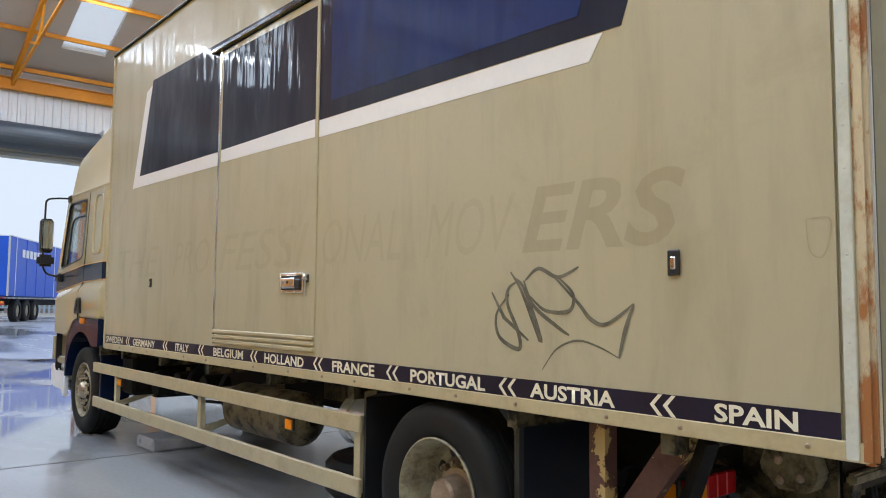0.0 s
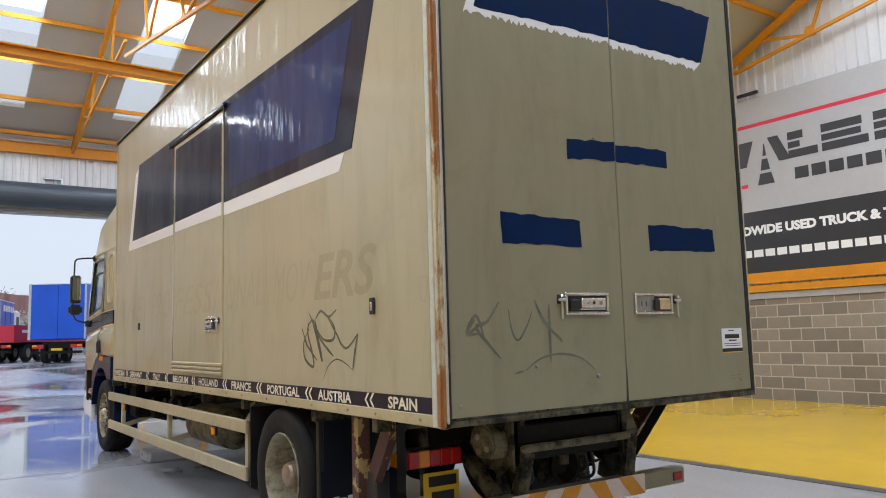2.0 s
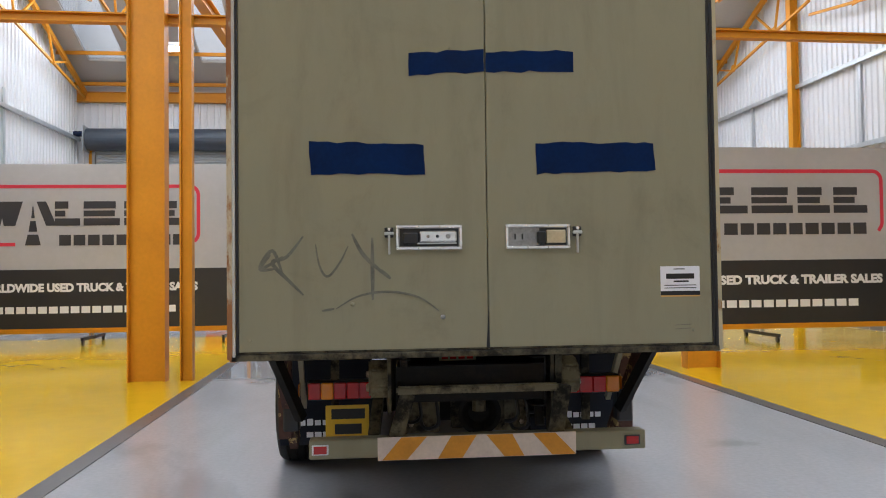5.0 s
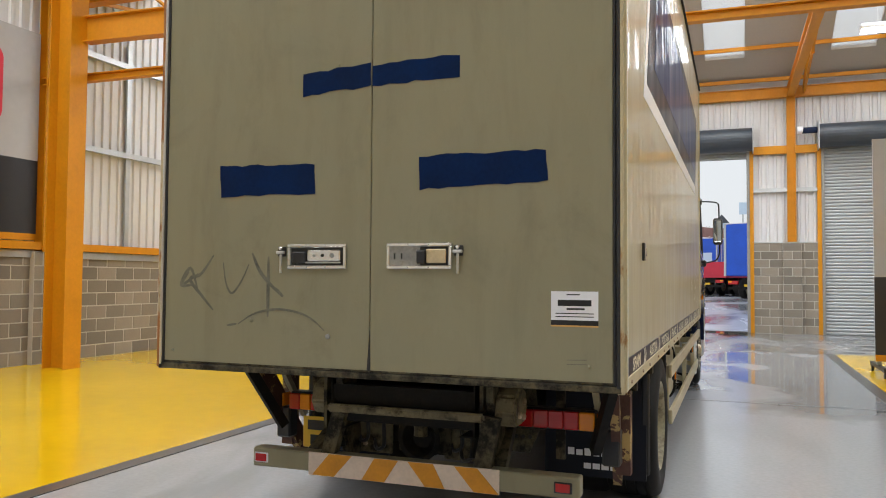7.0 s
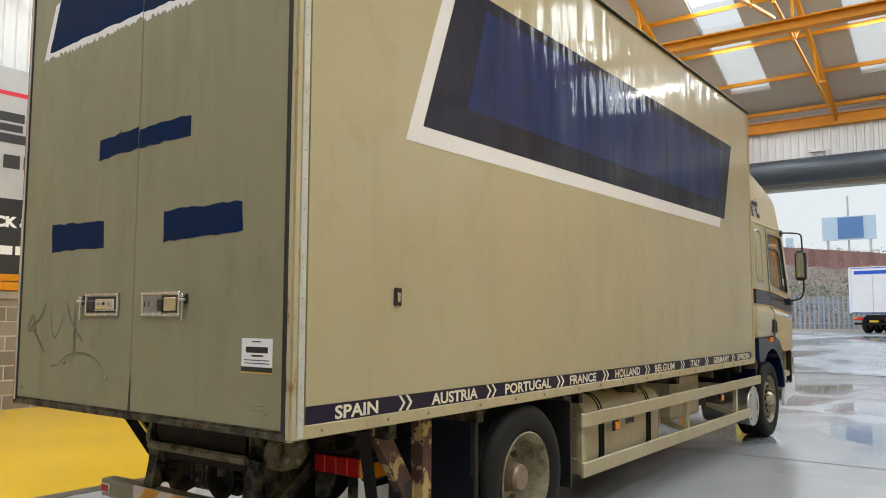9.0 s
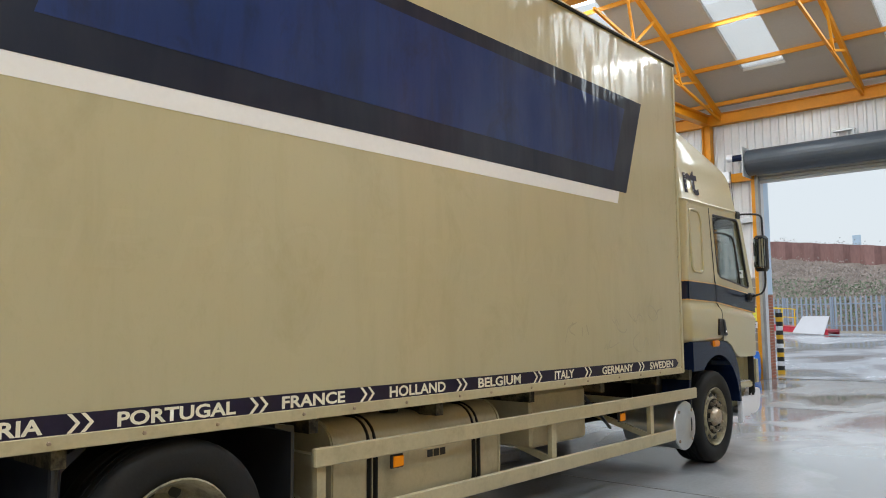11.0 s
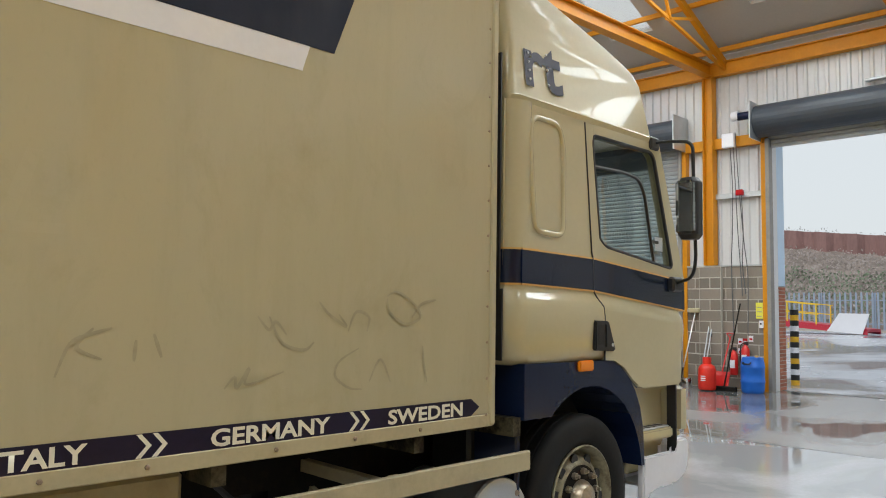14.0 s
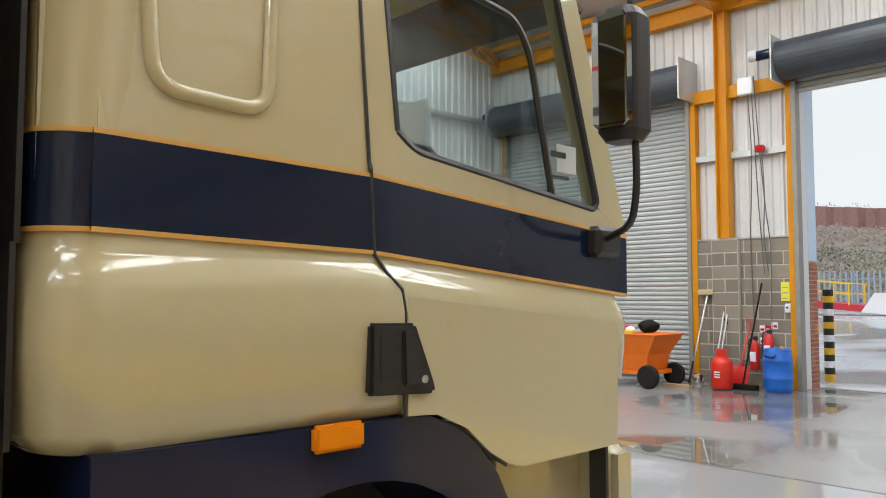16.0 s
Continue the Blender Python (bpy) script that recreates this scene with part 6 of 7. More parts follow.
part("cab_stripe", loft([(1.668, 7.4575, 7.8, 1.2235), (1.735, 7.4575, 7.8, 1.2225), (1.855, 7.4595, 7.8, 1.2245)], 8, True, 0.125), STRIPE, cab, "navy stripe edged with gold", smooth=True)
for z in (1.668, 1.855):
    part("pinstripe", loft([(z - 0.005, 7.4565, 7.8, 1.2248), (z + 0.005, 7.4565, 7.8, 1.2248)], 8, True, 0.125), GOLD, cab, smooth=True)
for s in (-1, 1):
    part("corner_pillar", loft([(1.735, 7.461, 7.72, 0.125, 0.12), (2.66, 7.475, 7.72, 0.125, 0.12)], 8), CAB, cab, smooth=True).location.x = s * 1.094
# the gap's darkness is painted as black panels on the cab's rear
part("rear_cladding", boxed(-1.195, 1.195, 7.428, 7.4385, 1.27, 1.64), BLACK, cab, "flat black panel painting the gap's darkness behind the cab")
part("rear_cladding", boxed(-1.165, 1.165, 7.442, 7.4525, 1.64, 2.9), BLACK, cab, "flat black panel painting the gap's darkness behind the cab")
part("rear_wall", boxed(-1.16, 1.16, 7.475, 7.51, 1.735, 2.66), CAB, cab)
part("bumper", boxed(-1.185, 1.185, 9.16, 9.41, 0.36, 0.70, 0.06, 3), WHITE, cab, "white front bumper")
part("dashboard", boxed(-1.1, 1.1, 8.95, 9.32, 1.5, 1.88, 0.05), BLACK, cab)
for x in (-0.55, 0.55):
    seat = part("seat", boxed(x - 0.25, x + 0.25, 8.2, 8.35, 1.5, 2.2, 0.06, 2), CHASSIS, cab, "dark cab seat")
    part("headrest", boxed(x - 0.13, x + 0.13, 8.2, 8.3, 2.22, 2.42, 0.05, 2), CHASSIS, seat)
part("steering_wheel", tube(bmesh.new(), [(0.55 + 0.22 * math.cos(a), 8.85 + 0.1 * math.sin(a), 1.9 + 0.2 * math.sin(a)) for a in [2 * math.pi * k / 24 for k in range(25)]], 0.016, 6), BLACK, cab)
# black block put between box and cab in place of the gap's shade
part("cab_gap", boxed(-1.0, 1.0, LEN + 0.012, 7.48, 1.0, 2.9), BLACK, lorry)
wst = part("window_sticker", boxed(1.196, 1.198, 9.0, 9.10, 1.94, 2.03), WHITE, cab, "white dealer sticker in the window")
part("print_bar", boxed(1.1985, 1.1995, 8.965, 9.045, 1.985, 2.005), INK, wst)
part("print_bar", boxed(1.1985, 1.1995, 8.95, 9.06, 1.915, 1.928), INK, wst)

# ---- printed banners ----
def print_rect(name, place, x0, x1, y0, y1, mat, parent, lift=0.002):
    bm = bmesh.new()
    prism(bm, [(x0, y0), (x1, y0), (x1, y1), (x0, y1)], "z", 0.0, lift)
    bmesh.ops.transform(bm, verts=bm.verts[:], matrix=place)
    return part(name, bm, mat, parent)


def print_shape(name, place, pts, mat, parent, lift=0.002):
    bm = prism(bmesh.new(), pts, "z", 0.0, lift)
    bmesh.ops.transform(bm, verts=bm.verts[:], matrix=place)
    return part(name, bm, mat, parent)


def banner_print(place, w, split, parent):
    """Charcoal lower field under the split, amber foot; block marks for the trade name, a red bracket and one plain line of words."""
    print_rect("charcoal_field", place, 0, w, split - 1.21, split, BANNER_K, parent)
    print_rect("amber_foot", place, 0, w, 0.0, split - 1.21, ORANGE, parent, 0.004)
    f = Matrix.Translation(place.to_3x3() @ Vector((0, 0, 0.003))) @ place @ Matrix.Translation((0, split, 0))
    u = w / 6.5
    x0, x1, lo, hi = 0.6 * u, 5.74 * u, 0.90, 1.40
    ring = [(1.5 * u, 0.52), (x0 + 0.1, 0.52), (x0, 0.62), (x0, 1.6), (x0 + 0.1, 1.71), (x1 - 0.1, 1.71), (x1, 1.6), (x1, 0.66), (x1 - 0.08, 0.55)]
    r3 = [f @ v for v in bend([(a, b, 0) for a, b in ring], 0.1, 5)]
    bm = bmesh.new()
    nrm = f.to_3x3() @ Vector((0, 0, 1))
    last = None
    for i, p in enumerate(r3):
        d = (r3[min(i + 1, len(r3) - 1)] - r3[max(i - 1, 0)]).normalized()
        o = d.cross(nrm) * 0.036
        pair = (bm.verts.new(p + o), bm.verts.new(p - o))
        if last:
            bm.faces.new((last[0], last[1], pair[1], pair[0]))
        last = pair
    part("red_bracket", bm, BANNER_R, parent, "red printed bracket")

    def mark(*pts):
        print_shape("name_mark", f, [(x * u, y) for x, y in pts], BANNER_D, parent)
    # block marks in place of the big name, with a road-like wedge among them
    mark((0.75, hi), (1.67, hi), (1.5, lo), (1.24, lo), (1.2, lo + 0.16), (1.16, lo), (0.92, lo))
    mark((1.72, 0.5), (2.08, 0.5), (2.02, 0.72), (1.78, 0.72))
    mark((1.8, 0.78), (2.0, 0.78), (1.96, 1.0), (1.84, 1.0))
    mark((1.86, 1.06), (1.94, 1.06), (1.91, 1.3), (1.89, 1.3))
    mark((1.98, hi), (2.2, hi), (2.44, lo), (2.2, lo))
    for a, b, cut in ((2.40, 2.98, 0.34), (3.06, 3.90, 0.12), (4.0, 4.66, 0.2), (4.74, 5.44, 0.26)):
        mark((a, lo), (b, lo), (b, lo + 0.15), (a, lo + 0.15))
        mark((a, lo + 0.19), (b - cut, lo + 0.19), (b - cut, lo + 0.31), (a, lo + 0.31))
        mark((a, lo + 0.35), (b - cut * 0.8, lo + 0.35), (b - cut * 0.8, hi), (a, hi))
    for i in range(9):
        a = 2.5 + i * 0.33
        mark((a, 0.49), (a + 0.27, 0.49), (a + 0.27, 0.71), (a, 0.71))
    lettering("slogan", "WORLDWIDE USED TRUCK & TRAILER SALES", 0.155, f @ Matrix.Translation((0.54 * u, -0.45, 0)), BANNER_W, parent, 5.18 * u, bold=0.012, label="white capital letters")
    for i in range(17):
        a = (1.03 + i * 0.248) * u
        print_rect("name_mark", f, a, a + 0.2 * u, -0.90, -0.76, BANNER_W, parent)


def wall_banner(origin, right, w, h, split):
    place = face_place(origin, right, (0, 0, 1))
    out = place.to_3x3() @ Vector((0, 0, 1))
    b = thing("wall_banner", origin, "large grey and charcoal printed vinyl banner on the wall", "banner", "wall banners")
    bm = prism(bmesh.new(), [(0, 0), (w, 0), (w, h), (0, h)], "z", -0.03, 0.0)
    bmesh.ops.transform(bm, verts=bm.verts[:], matrix=place)
    part("vinyl", bm, BANNER_G, b, "grey vinyl sheet")
    banner_print(place, w, split, b)
    print_rect("hanger", Matrix.Translation(out * 0.02) @ place, w * 0.22, w * 0.29, h + 0.06, h + 0.12, BLACK, b, 0.05)
    return b


wall_banner((EAST - 0.06, 7.4, 2.23), (0, -1, 0), 6.5, 3.68, 1.42)
wall_banner((WEST + 0.06, -0.05, 2.04), (0, 1, 0), 6.2, 3.45, 1.32)


def standing_banner(x0, x1, y):
    w = x1 - x0
    b = thing("banner_stand", ((x0 + x1) / 2, y, 0), "tall printed banner screen on a wheeled frame, on yellow floor", "banner stand", "banner stands")
    part("panel", boxed(x0, x1, y, y + 0.05, 0.22, 3.70), BANNER_G, b, "grey printed panel")
    banner_print(face_place((x0, y - 0.001, 0.22), (1, 0, 0), (0, 0, 1)), w, 1.31, b)
    for x in (x0 + 0.06, (x0 + x1) / 2, x1 - 0.06):
        part("leg", boxed(x - 0.03, x + 0.03, y + 0.05, y + 0.11, 0.08, 3.6), GALV, b)
        part("foot", boxed(x - 0.03, x + 0.03, y - 0.55, y + 0.75, 0.10, 0.16), BLACK, b, "black outrigger foot")
        for o in (-0.5, 0.7):
            part("castor", lathe(bmesh.new(), [(-0.02, 0.03), (-0.02, 0.05), (0.02, 0.05), (0.02, 0.03)], (x, y + o, 0.054), "x", 14), BLACK, b)
    return b


standing_banner(-9.05, -3.45, 12.7)
standing_banner(3.72, 10.15, 10.3)

# ---- wall fittings and things by the door ----
tag = tagged(part("warning_sign", boxed(-2.67, -2.53, NORTH - 0.112, NORTH - 0.105, 1.45, 1.77), plain("yellow_sign", (0.74, 0.70, 0.08), 0.4)), "small yellow warning sign on the block wall", "sign")
for k in range(3):
    part("print_bar", boxed(-2.65, -2.55, NORTH - 0.115, NORTH - 0.1125, 1.49 + k * 0.09, 1.505 + k * 0.09), DULL, tag)
tagged(part("junction_box", boxed(-3.28, -3.02, NORTH - 0.26, NORTH - 0.14, 5.0, 5.3, 0.015), WHITE), "white plastic junction box on the orange rail", "electrical box")
for k, pts in enumerate(([(-3.12, NORTH - 0.2, 5.0), (-3.1, NORTH - 0.14, 4.2), (-3.12, NORTH - 0.14, 3.2), (-3.16, NORTH - 0.13, 2.6), (-3.12, NORTH - 0.14, 1.1)], [(-3.05, NORTH - 0.2, 5.0), (-2.98, NORTH - 0.2, 3.2), (-2.9, NORTH - 0.2, 1.9)], [(-3.0, NORTH - 0.22, 5.3), (-2.95, NORTH - 0.2, 4.2), (-2.86, NORTH - 0.17, 2.9), (-2.78, NORTH - 0.2, 2.4), (-2.8, NORTH - 0.2, 1.1)], [(-2.9, NORTH - 0.2, 4.1), (-2.88, NORTH - 0.16, 3.2), (-2.92, NORTH - 0.16, 2.55), (-2.86, NORTH - 0.14, 1.95)])):
    tagged(part("cable", tube(bmesh.new(), bend(pts, 0.25, 6), 0.010, 6), CABLE), "grey hanging cable on the wall", "cable", "cables by the door")
tagged(part("red_connector", boxed(-3.02, -2.86, NORTH - 0.22, NORTH - 0.13, 3.98, 4.1, 0.02), REDL), "red industrial socket on the wall rail", "socket")
sw = tagged(part("switch_box", boxed(-2.59, -2.51, NORTH - 0.17, NORTH - 0.105, 1.26, 1.41, 0.01), WHITE), "white door control switch box", "switch")
part("button", lathe(bmesh.new(), [(0, 0.018), (0.015, 0.016)], (-2.55, NORTH - 0.17, 1.345), "y", 12, -1), INK, sw)
for i, (x, z) in enumerate(((-3.0, 0.92), (-2.9, 0.92), (-3.0, 0.72), (-2.78, 0.98))):
    s = tagged(part("safety_sign", boxed(x - 0.045, x + 0.045, NORTH - 0.112, NORTH - 0.105, z, z + 0.12), WHITE if i != 1 else REDL), "small red and white safety sign", "sign", "safety signs")
    part("print_bar", boxed(x - 0.03, x + 0.03, NORTH - 0.115, NORTH - 0.1125, z + 0.03, z + 0.07), REDL if i != 1 else WHITE, s)


def gas_bottle(x, y):
    red = stuff("red_bottle_paint", (0.62, 0.025, 0.012), 0.35, vary=0.1, scale=6, grain=50, bump=0.03)
    b = thing("gas_bottle", (x, y, 0), "red steel gas bottle standing on the floor", "gas bottle")
    prof = [(0.0, 0.0001), (0.0, 0.12), (0.02, 0.16), (0.05, 0.172), (0.42, 0.172), (0.48, 0.15), (0.52, 0.10), (0.53, 0.075)]
    part("body", lathe(bmesh.new(), prof, (x, y, 0), "z", 32, 1, False), red, b, smooth=True)
    part("collar", lathe(bmesh.new(), [(0.52, 0.085), (0.66, 0.085), (0.66, 0.075), (0.53, 0.075)], (x, y, 0), "z", 24, 1, False), red, b)
    part("valve", rod(bmesh.new(), (x, y, 0.52), (x, y, 0.62), 0.02, 10), CHROME, b)
    part("base_ring", lathe(bmesh.new(), [(0.0, 0.15), (0.04, 0.165)], (x, y, 0), "z", 24, 1, False), INK, b)
    for k in range(3):
        part("print_bar", boxed(x - 0.05, x + 0.05, y - 0.176, y - 0.170, 0.2 + k * 0.04, 0.22 + k * 0.04), WHITE, b)


def blue_drum(x, y):
    blue = stuff("blue_plastic", (0.012, 0.12, 0.52), 0.4, vary=0.12, scale=5, grain=40, bump=0.04)
    b = thing("plastic_drum", (x, y, 0), "blue plastic drum with lid beside the door", "drum")
    prof = [(0, 0.0001), (0, 0.1826), (0.03, 0.2075), (0.1, 0.2175), (0.2, 0.2224), (0.21, 0.2274), (0.24, 0.2274), (0.25, 0.2224), (0.48, 0.2224), (0.49, 0.2274), (0.52, 0.2274), (0.53, 0.2224), (0.62, 0.2117), (0.66, 0.1992), (0.68, 0.166)]
    part("body", lathe(bmesh.new(), prof, (x, y, 0), "z", 36, 1, False), blue, b, smooth=True)
    part("lid", lathe(bmesh.new(), [(0.665, 0.0001), (0.70, 0.166), (0.69, 0.195), (0.665, 0.2)], (x, y, 0), "z", 32, 1, False), blue, b)
    part("handle", tube(bmesh.new(), bend([(x - 0.1, y - 0.205, 0.6), (x - 0.1, y - 0.25, 0.57), (x + 0.05, y - 0.25, 0.57), (x + 0.05, y - 0.205, 0.6)], 0.03), 0.014, 6), BLACK, b)
    part("bung", rod(bmesh.new(), (x + 0.08, y, 0.68), (x + 0.08, y, 0.73), 0.035, 12), GOLD, b)


def extinguisher(x, y, z):
    e = thing("fire_extinguisher", (x, y, z), "red fire extinguisher hung on the block wall", "fire extinguisher", "fire extinguishers")
    red = REDX
    part("body", lathe(bmesh.new(), [(0, 0.0001), (0, 0.07), (0.02, 0.08), (0.40, 0.08), (0.46, 0.05), (0.49, 0.025), (0.5, 0.025)], (x, y, z), "z", 24, 1, False), red, e, smooth=True)
    part("head", boxed(x - 0.025, x + 0.06, y - 0.02, y + 0.02, z + 0.49, z + 0.56, 0.008), BLACK, e)
    part("hose", tube(bmesh.new(), bend([(x - 0.02, y, z + 0.53), (x - 0.1, y, z + 0.5), (x - 0.105, y, z + 0.2), (x - 0.09, y, z + 0.1)], 0.05), 0.011, 6), BLACK, e)
    part("label_patch", boxed(x - 0.05, x + 0.05, y - 0.084, y - 0.07, z + 0.14, z + 0.3), WHITE, e)


REDX = stuff("red_gloss_paint", (0.55, 0.02, 0.018), 0.3, vary=0.1, scale=6, grain=50, bump=0.02)
gas_bottle(-3.37, NORTH - 0.85)
blue_drum(-2.55, NORTH - 0.6)
extinguisher(-3.08, NORTH - 0.24, 0.30)
extinguisher(-2.84, NORTH - 0.24, 0.42)
shovel = thing("shovel", (-3.2, NORTH - 0.5, 0), "red plastic snow shovel leaning on the wall", "shovel")
part("blade", prism(bmesh.new(), [(NORTH - 0.62, 0.02), (NORTH - 0.60, 0.02), (NORTH - 0.46, 0.36), (NORTH - 0.48, 0.37)], "x", -3.40, -3.06), REDX, shovel)
part("shaft", rod(bmesh.new(), (-3.23, NORTH - 0.5, 0.3), (-3.17, NORTH - 0.2, 1.05), 0.016, 8), REDX, shovel)
part("grip", tube(bmesh.new(), [(-3.24, NORTH - 0.21, 1.14), (-3.18, NORTH - 0.2, 1.05), (-3.1, NORTH - 0.2, 1.14), (-3.24, NORTH - 0.21, 1.14)], 0.014, 6), REDX, shovel)
broom = thing("floor_squeegee", (-3.05, NORTH - 0.62, 0), "wooden floor broom lying against the wall", "broom")
part("head", boxed(-3.40, -2.86, NORTH - 0.70, NORTH - 0.60, 0.0, 0.09, 0.01), CHASSIS, broom)
part("shaft", rod(bmesh.new(), (-3.12, NORTH - 0.64, 0.06), (-2.97, NORTH - 0.16, 1.75), 0.014, 8), RUST_SHADE, broom)
for i, (x, h, mat) in enumerate(((-3.98, 1.55, ALU), (-3.66, 1.35, GALV), (-3.60, 1.3, GALV))):
    b = thing("broom" if i == 0 else "litter_picker", (x, NORTH - 0.4, 0), "long-handled broom leaning on the orange jamb" if i == 0 else "grey long-handled tool leaning on the wall", "broom" if i == 0 else "hand tool")
    part("shaft", rod(bmesh.new(), (x - 0.12 if i == 0 else x, NORTH - 0.6, 0.02), (x + 0.03, NORTH - 0.16, h), 0.014, 8), mat, b)
    if i == 0:
        part("head", boxed(x - 0.12, x + 0.16, NORTH - 0.24, NORTH - 0.12, h, h + 0.1, 0.02), FRAME, b)
        part("grip", rod(bmesh.new(), (x - 0.12, NORTH - 0.6, 0.02), (x - 0.085, NORTH - 0.5, 0.4), 0.018, 8), BLACK, b)
    else:
        part("grip", rod(bmesh.new(), (x + 0.02, NORTH - 0.2, h - 0.25), (x + 0.03, NORTH - 0.16, h), 0.02, 8), NAVYP, b)
tin = thing("steel_bucket", (-3.88, NORTH - 0.7, 0), "small shiny steel bucket on the floor", "bucket")
part("body", lathe(bmesh.new(), [(0, 0.0001), (0, 0.09), (0.2, 0.12), (0.2, 0.112), (0.02, 0.085), (0.02, 0.0001)], (-3.88, NORTH - 0.7, 0), "z", 20, 1, False), CHROME, tin)
tagged(part("timber_batten", boxed(-4.3, -3.8, NORTH - 1.15, NORTH - 1.05, 0.0, 0.05), stuff("raw_timber", (0.4, 0.27, 0.15), 0.8, vary=0.2, scale=6, grain=40, bump=0.1)), "short timber batten on the floor", "timber")

wb = tagged(part("wall_bracket", boxed(-0.55, -0.06, NORTH - 0.12, NORTH - 0.01, 5.93, 5.98, 0.006), GALV), "grey steel arm bracket above the open roller door", "bracket")
part("bracket_leg", boxed(-0.12, -0.07, NORTH - 0.12, NORTH - 0.01, 5.76, 5.929), GALV, wb)

# orange towed salt spreader with odds and ends on top
OR2 = stuff("orange_plastic", (0.78, 0.17, 0.01), 0.4, vary=0.1, scale=3, grain=40, bump=0.04)
sx, sy = -4.72, NORTH - 1.3
spreader = thing("salt_spreader", (sx, sy, 0), "orange towed salt spreader loaded with odds and ends", "salt spreader")
bm = bmesh.new()
lo = [bm.verts.new((sx + a * 0.42, sy + b * 0.32, 0.30)) for a, b in ((-1, -1), (1, -1), (1, 1), (-1, 1))]
mid = [bm.verts.new((sx + a * 0.46, sy + b * 0.36, 0.55)) for a, b in ((-1, -1), (1, -1), (1, 1), (-1, 1))]
hi = [bm.verts.new((sx + a * 0.66, sy + b * 0.46, 0.88)) for a, b in ((-1, -1), (1, -1), (1, 1), (-1, 1))]
for a, b in ((lo, mid), (mid, hi)):
    for k in range(4):
        bm.faces.new((a[k], a[(k + 1) % 4], b[(k + 1) % 4], b[k]))
bm.faces.new(lo)
bm.faces.new(hi)
part("hopper", bm, OR2, spreader, "orange plastic hopper")
part("rim", boxed(sx - 0.68, sx + 0.68, sy - 0.48, sy + 0.48, 0.875, 0.905, 0.01), OR2, spreader)
part("frame", boxed(sx - 0.45, sx + 0.5, sy - 0.34, sy + 0.34, 0.22, 0.29), OR2, spreader)
part("tow_bar", rod(bmesh.new(), (sx - 0.4, sy, 0.25), (sx - 1.2, sy - 0.1, 0.25), 0.03, 10), OR2, spreader)
for o in (-0.42, 0.42):
    w = part("wheel", lathe(bmesh.new(), [(-0.05, 0.1), (-0.05, 0.17), (-0.03, 0.195), (0.03, 0.195), (0.05, 0.17), (0.05, 0.1)], (sx + 0.50, sy + o, 0.197), "y", 24), RUBBER, spreader, smooth=True)
    part("rim", lathe(bmesh.new(), [(-0.04, 0.0001), (-0.045, 0.1), (0.045, 0.1), (0.04, 0.0001)], (sx + 0.50, sy + o, 0.197), "y", 18), ALU, w)
load = [("rucksack", "dark brown work bag on the spreader", (0.28, 0.0, 0.14), CHASSIS), ("work_jacket", "red and white bundled work cloth", (-0.05, -0.2, 0.1), REDX), ("white_cloth", "white bundled cloth on the spreader", (0.1, -0.3, 0.07), WHITE), ("black_cloth", "black bundled cloth on the spreader", (-0.3, -0.25, 0.09), BLACK), ("red_container", "red plastic container on the spreader", (-0.2, 0.1, 0.09), REDX)]
for name, label, (ox, oy, r), mat in load:
    bm = bmesh.new()
    bmesh.ops.create_icosphere(bm, subdivisions=3, radius=r, matrix=Matrix.Translation((sx + ox, sy + oy, 0.905 + r * 0.75)) @ Matrix.Diagonal((1.3, 1.0, 0.8, 1)))
    for v in bm.verts:
        v.co += v.normal * noise.noise(v.co * 9) * r * 0.35
        v.co.z = max(v.co.z, 0.906)
    tagged(part(name, bm, mat, smooth=True), label, name.replace("_", " "))
tagged(part("spirit_level", boxed(sx - 0.6, sx + 0.25, sy - 0.47, sy - 0.42, 0.906, 0.96, 0.005), plain("yellow_tool", (0.8, 0.6, 0.02), 0.4)), "yellow spirit level on the spreader", "tool")

# high-bay lamps
for x, y, z in ((-4.8, 12.6, 6.1), (4.5, 12.6, 6.1), (-4.8, 1.5, 6.1), (4.5, 1.5, 6.1)):
    lamp = thing("highbay_lamp", (x, y, z), "bright white high-bay lamp hung from the roof", "lamp", "high-bay lamps")
    part("housing", boxed(x - 0.62, x + 0.62, y - 0.16, y + 0.16, z + 0.02, z + 0.11, 0.02), WHITE, lamp)
    for o in (-0.32, 0.32):
        part("diffuser", boxed(x + o - 0.28, x + o + 0.28, y - 0.14, y + 0.14, z - 0.02, z + 0.019, 0.01), LED, lamp, "glowing white diffuser")
        part("hanger", rod(bmesh.new(), (x + o, y, z + 0.1), (x + o, y, slope_z(y, VALLEY, 20) + 0.062), 0.006, 6), GALV, lamp)
    area_lamp("highbay_light", (x, y, z - 0.04), (x, y, 0), 1.15, 0.28, LED_WATTS, (1.0, 0.98, 0.95))

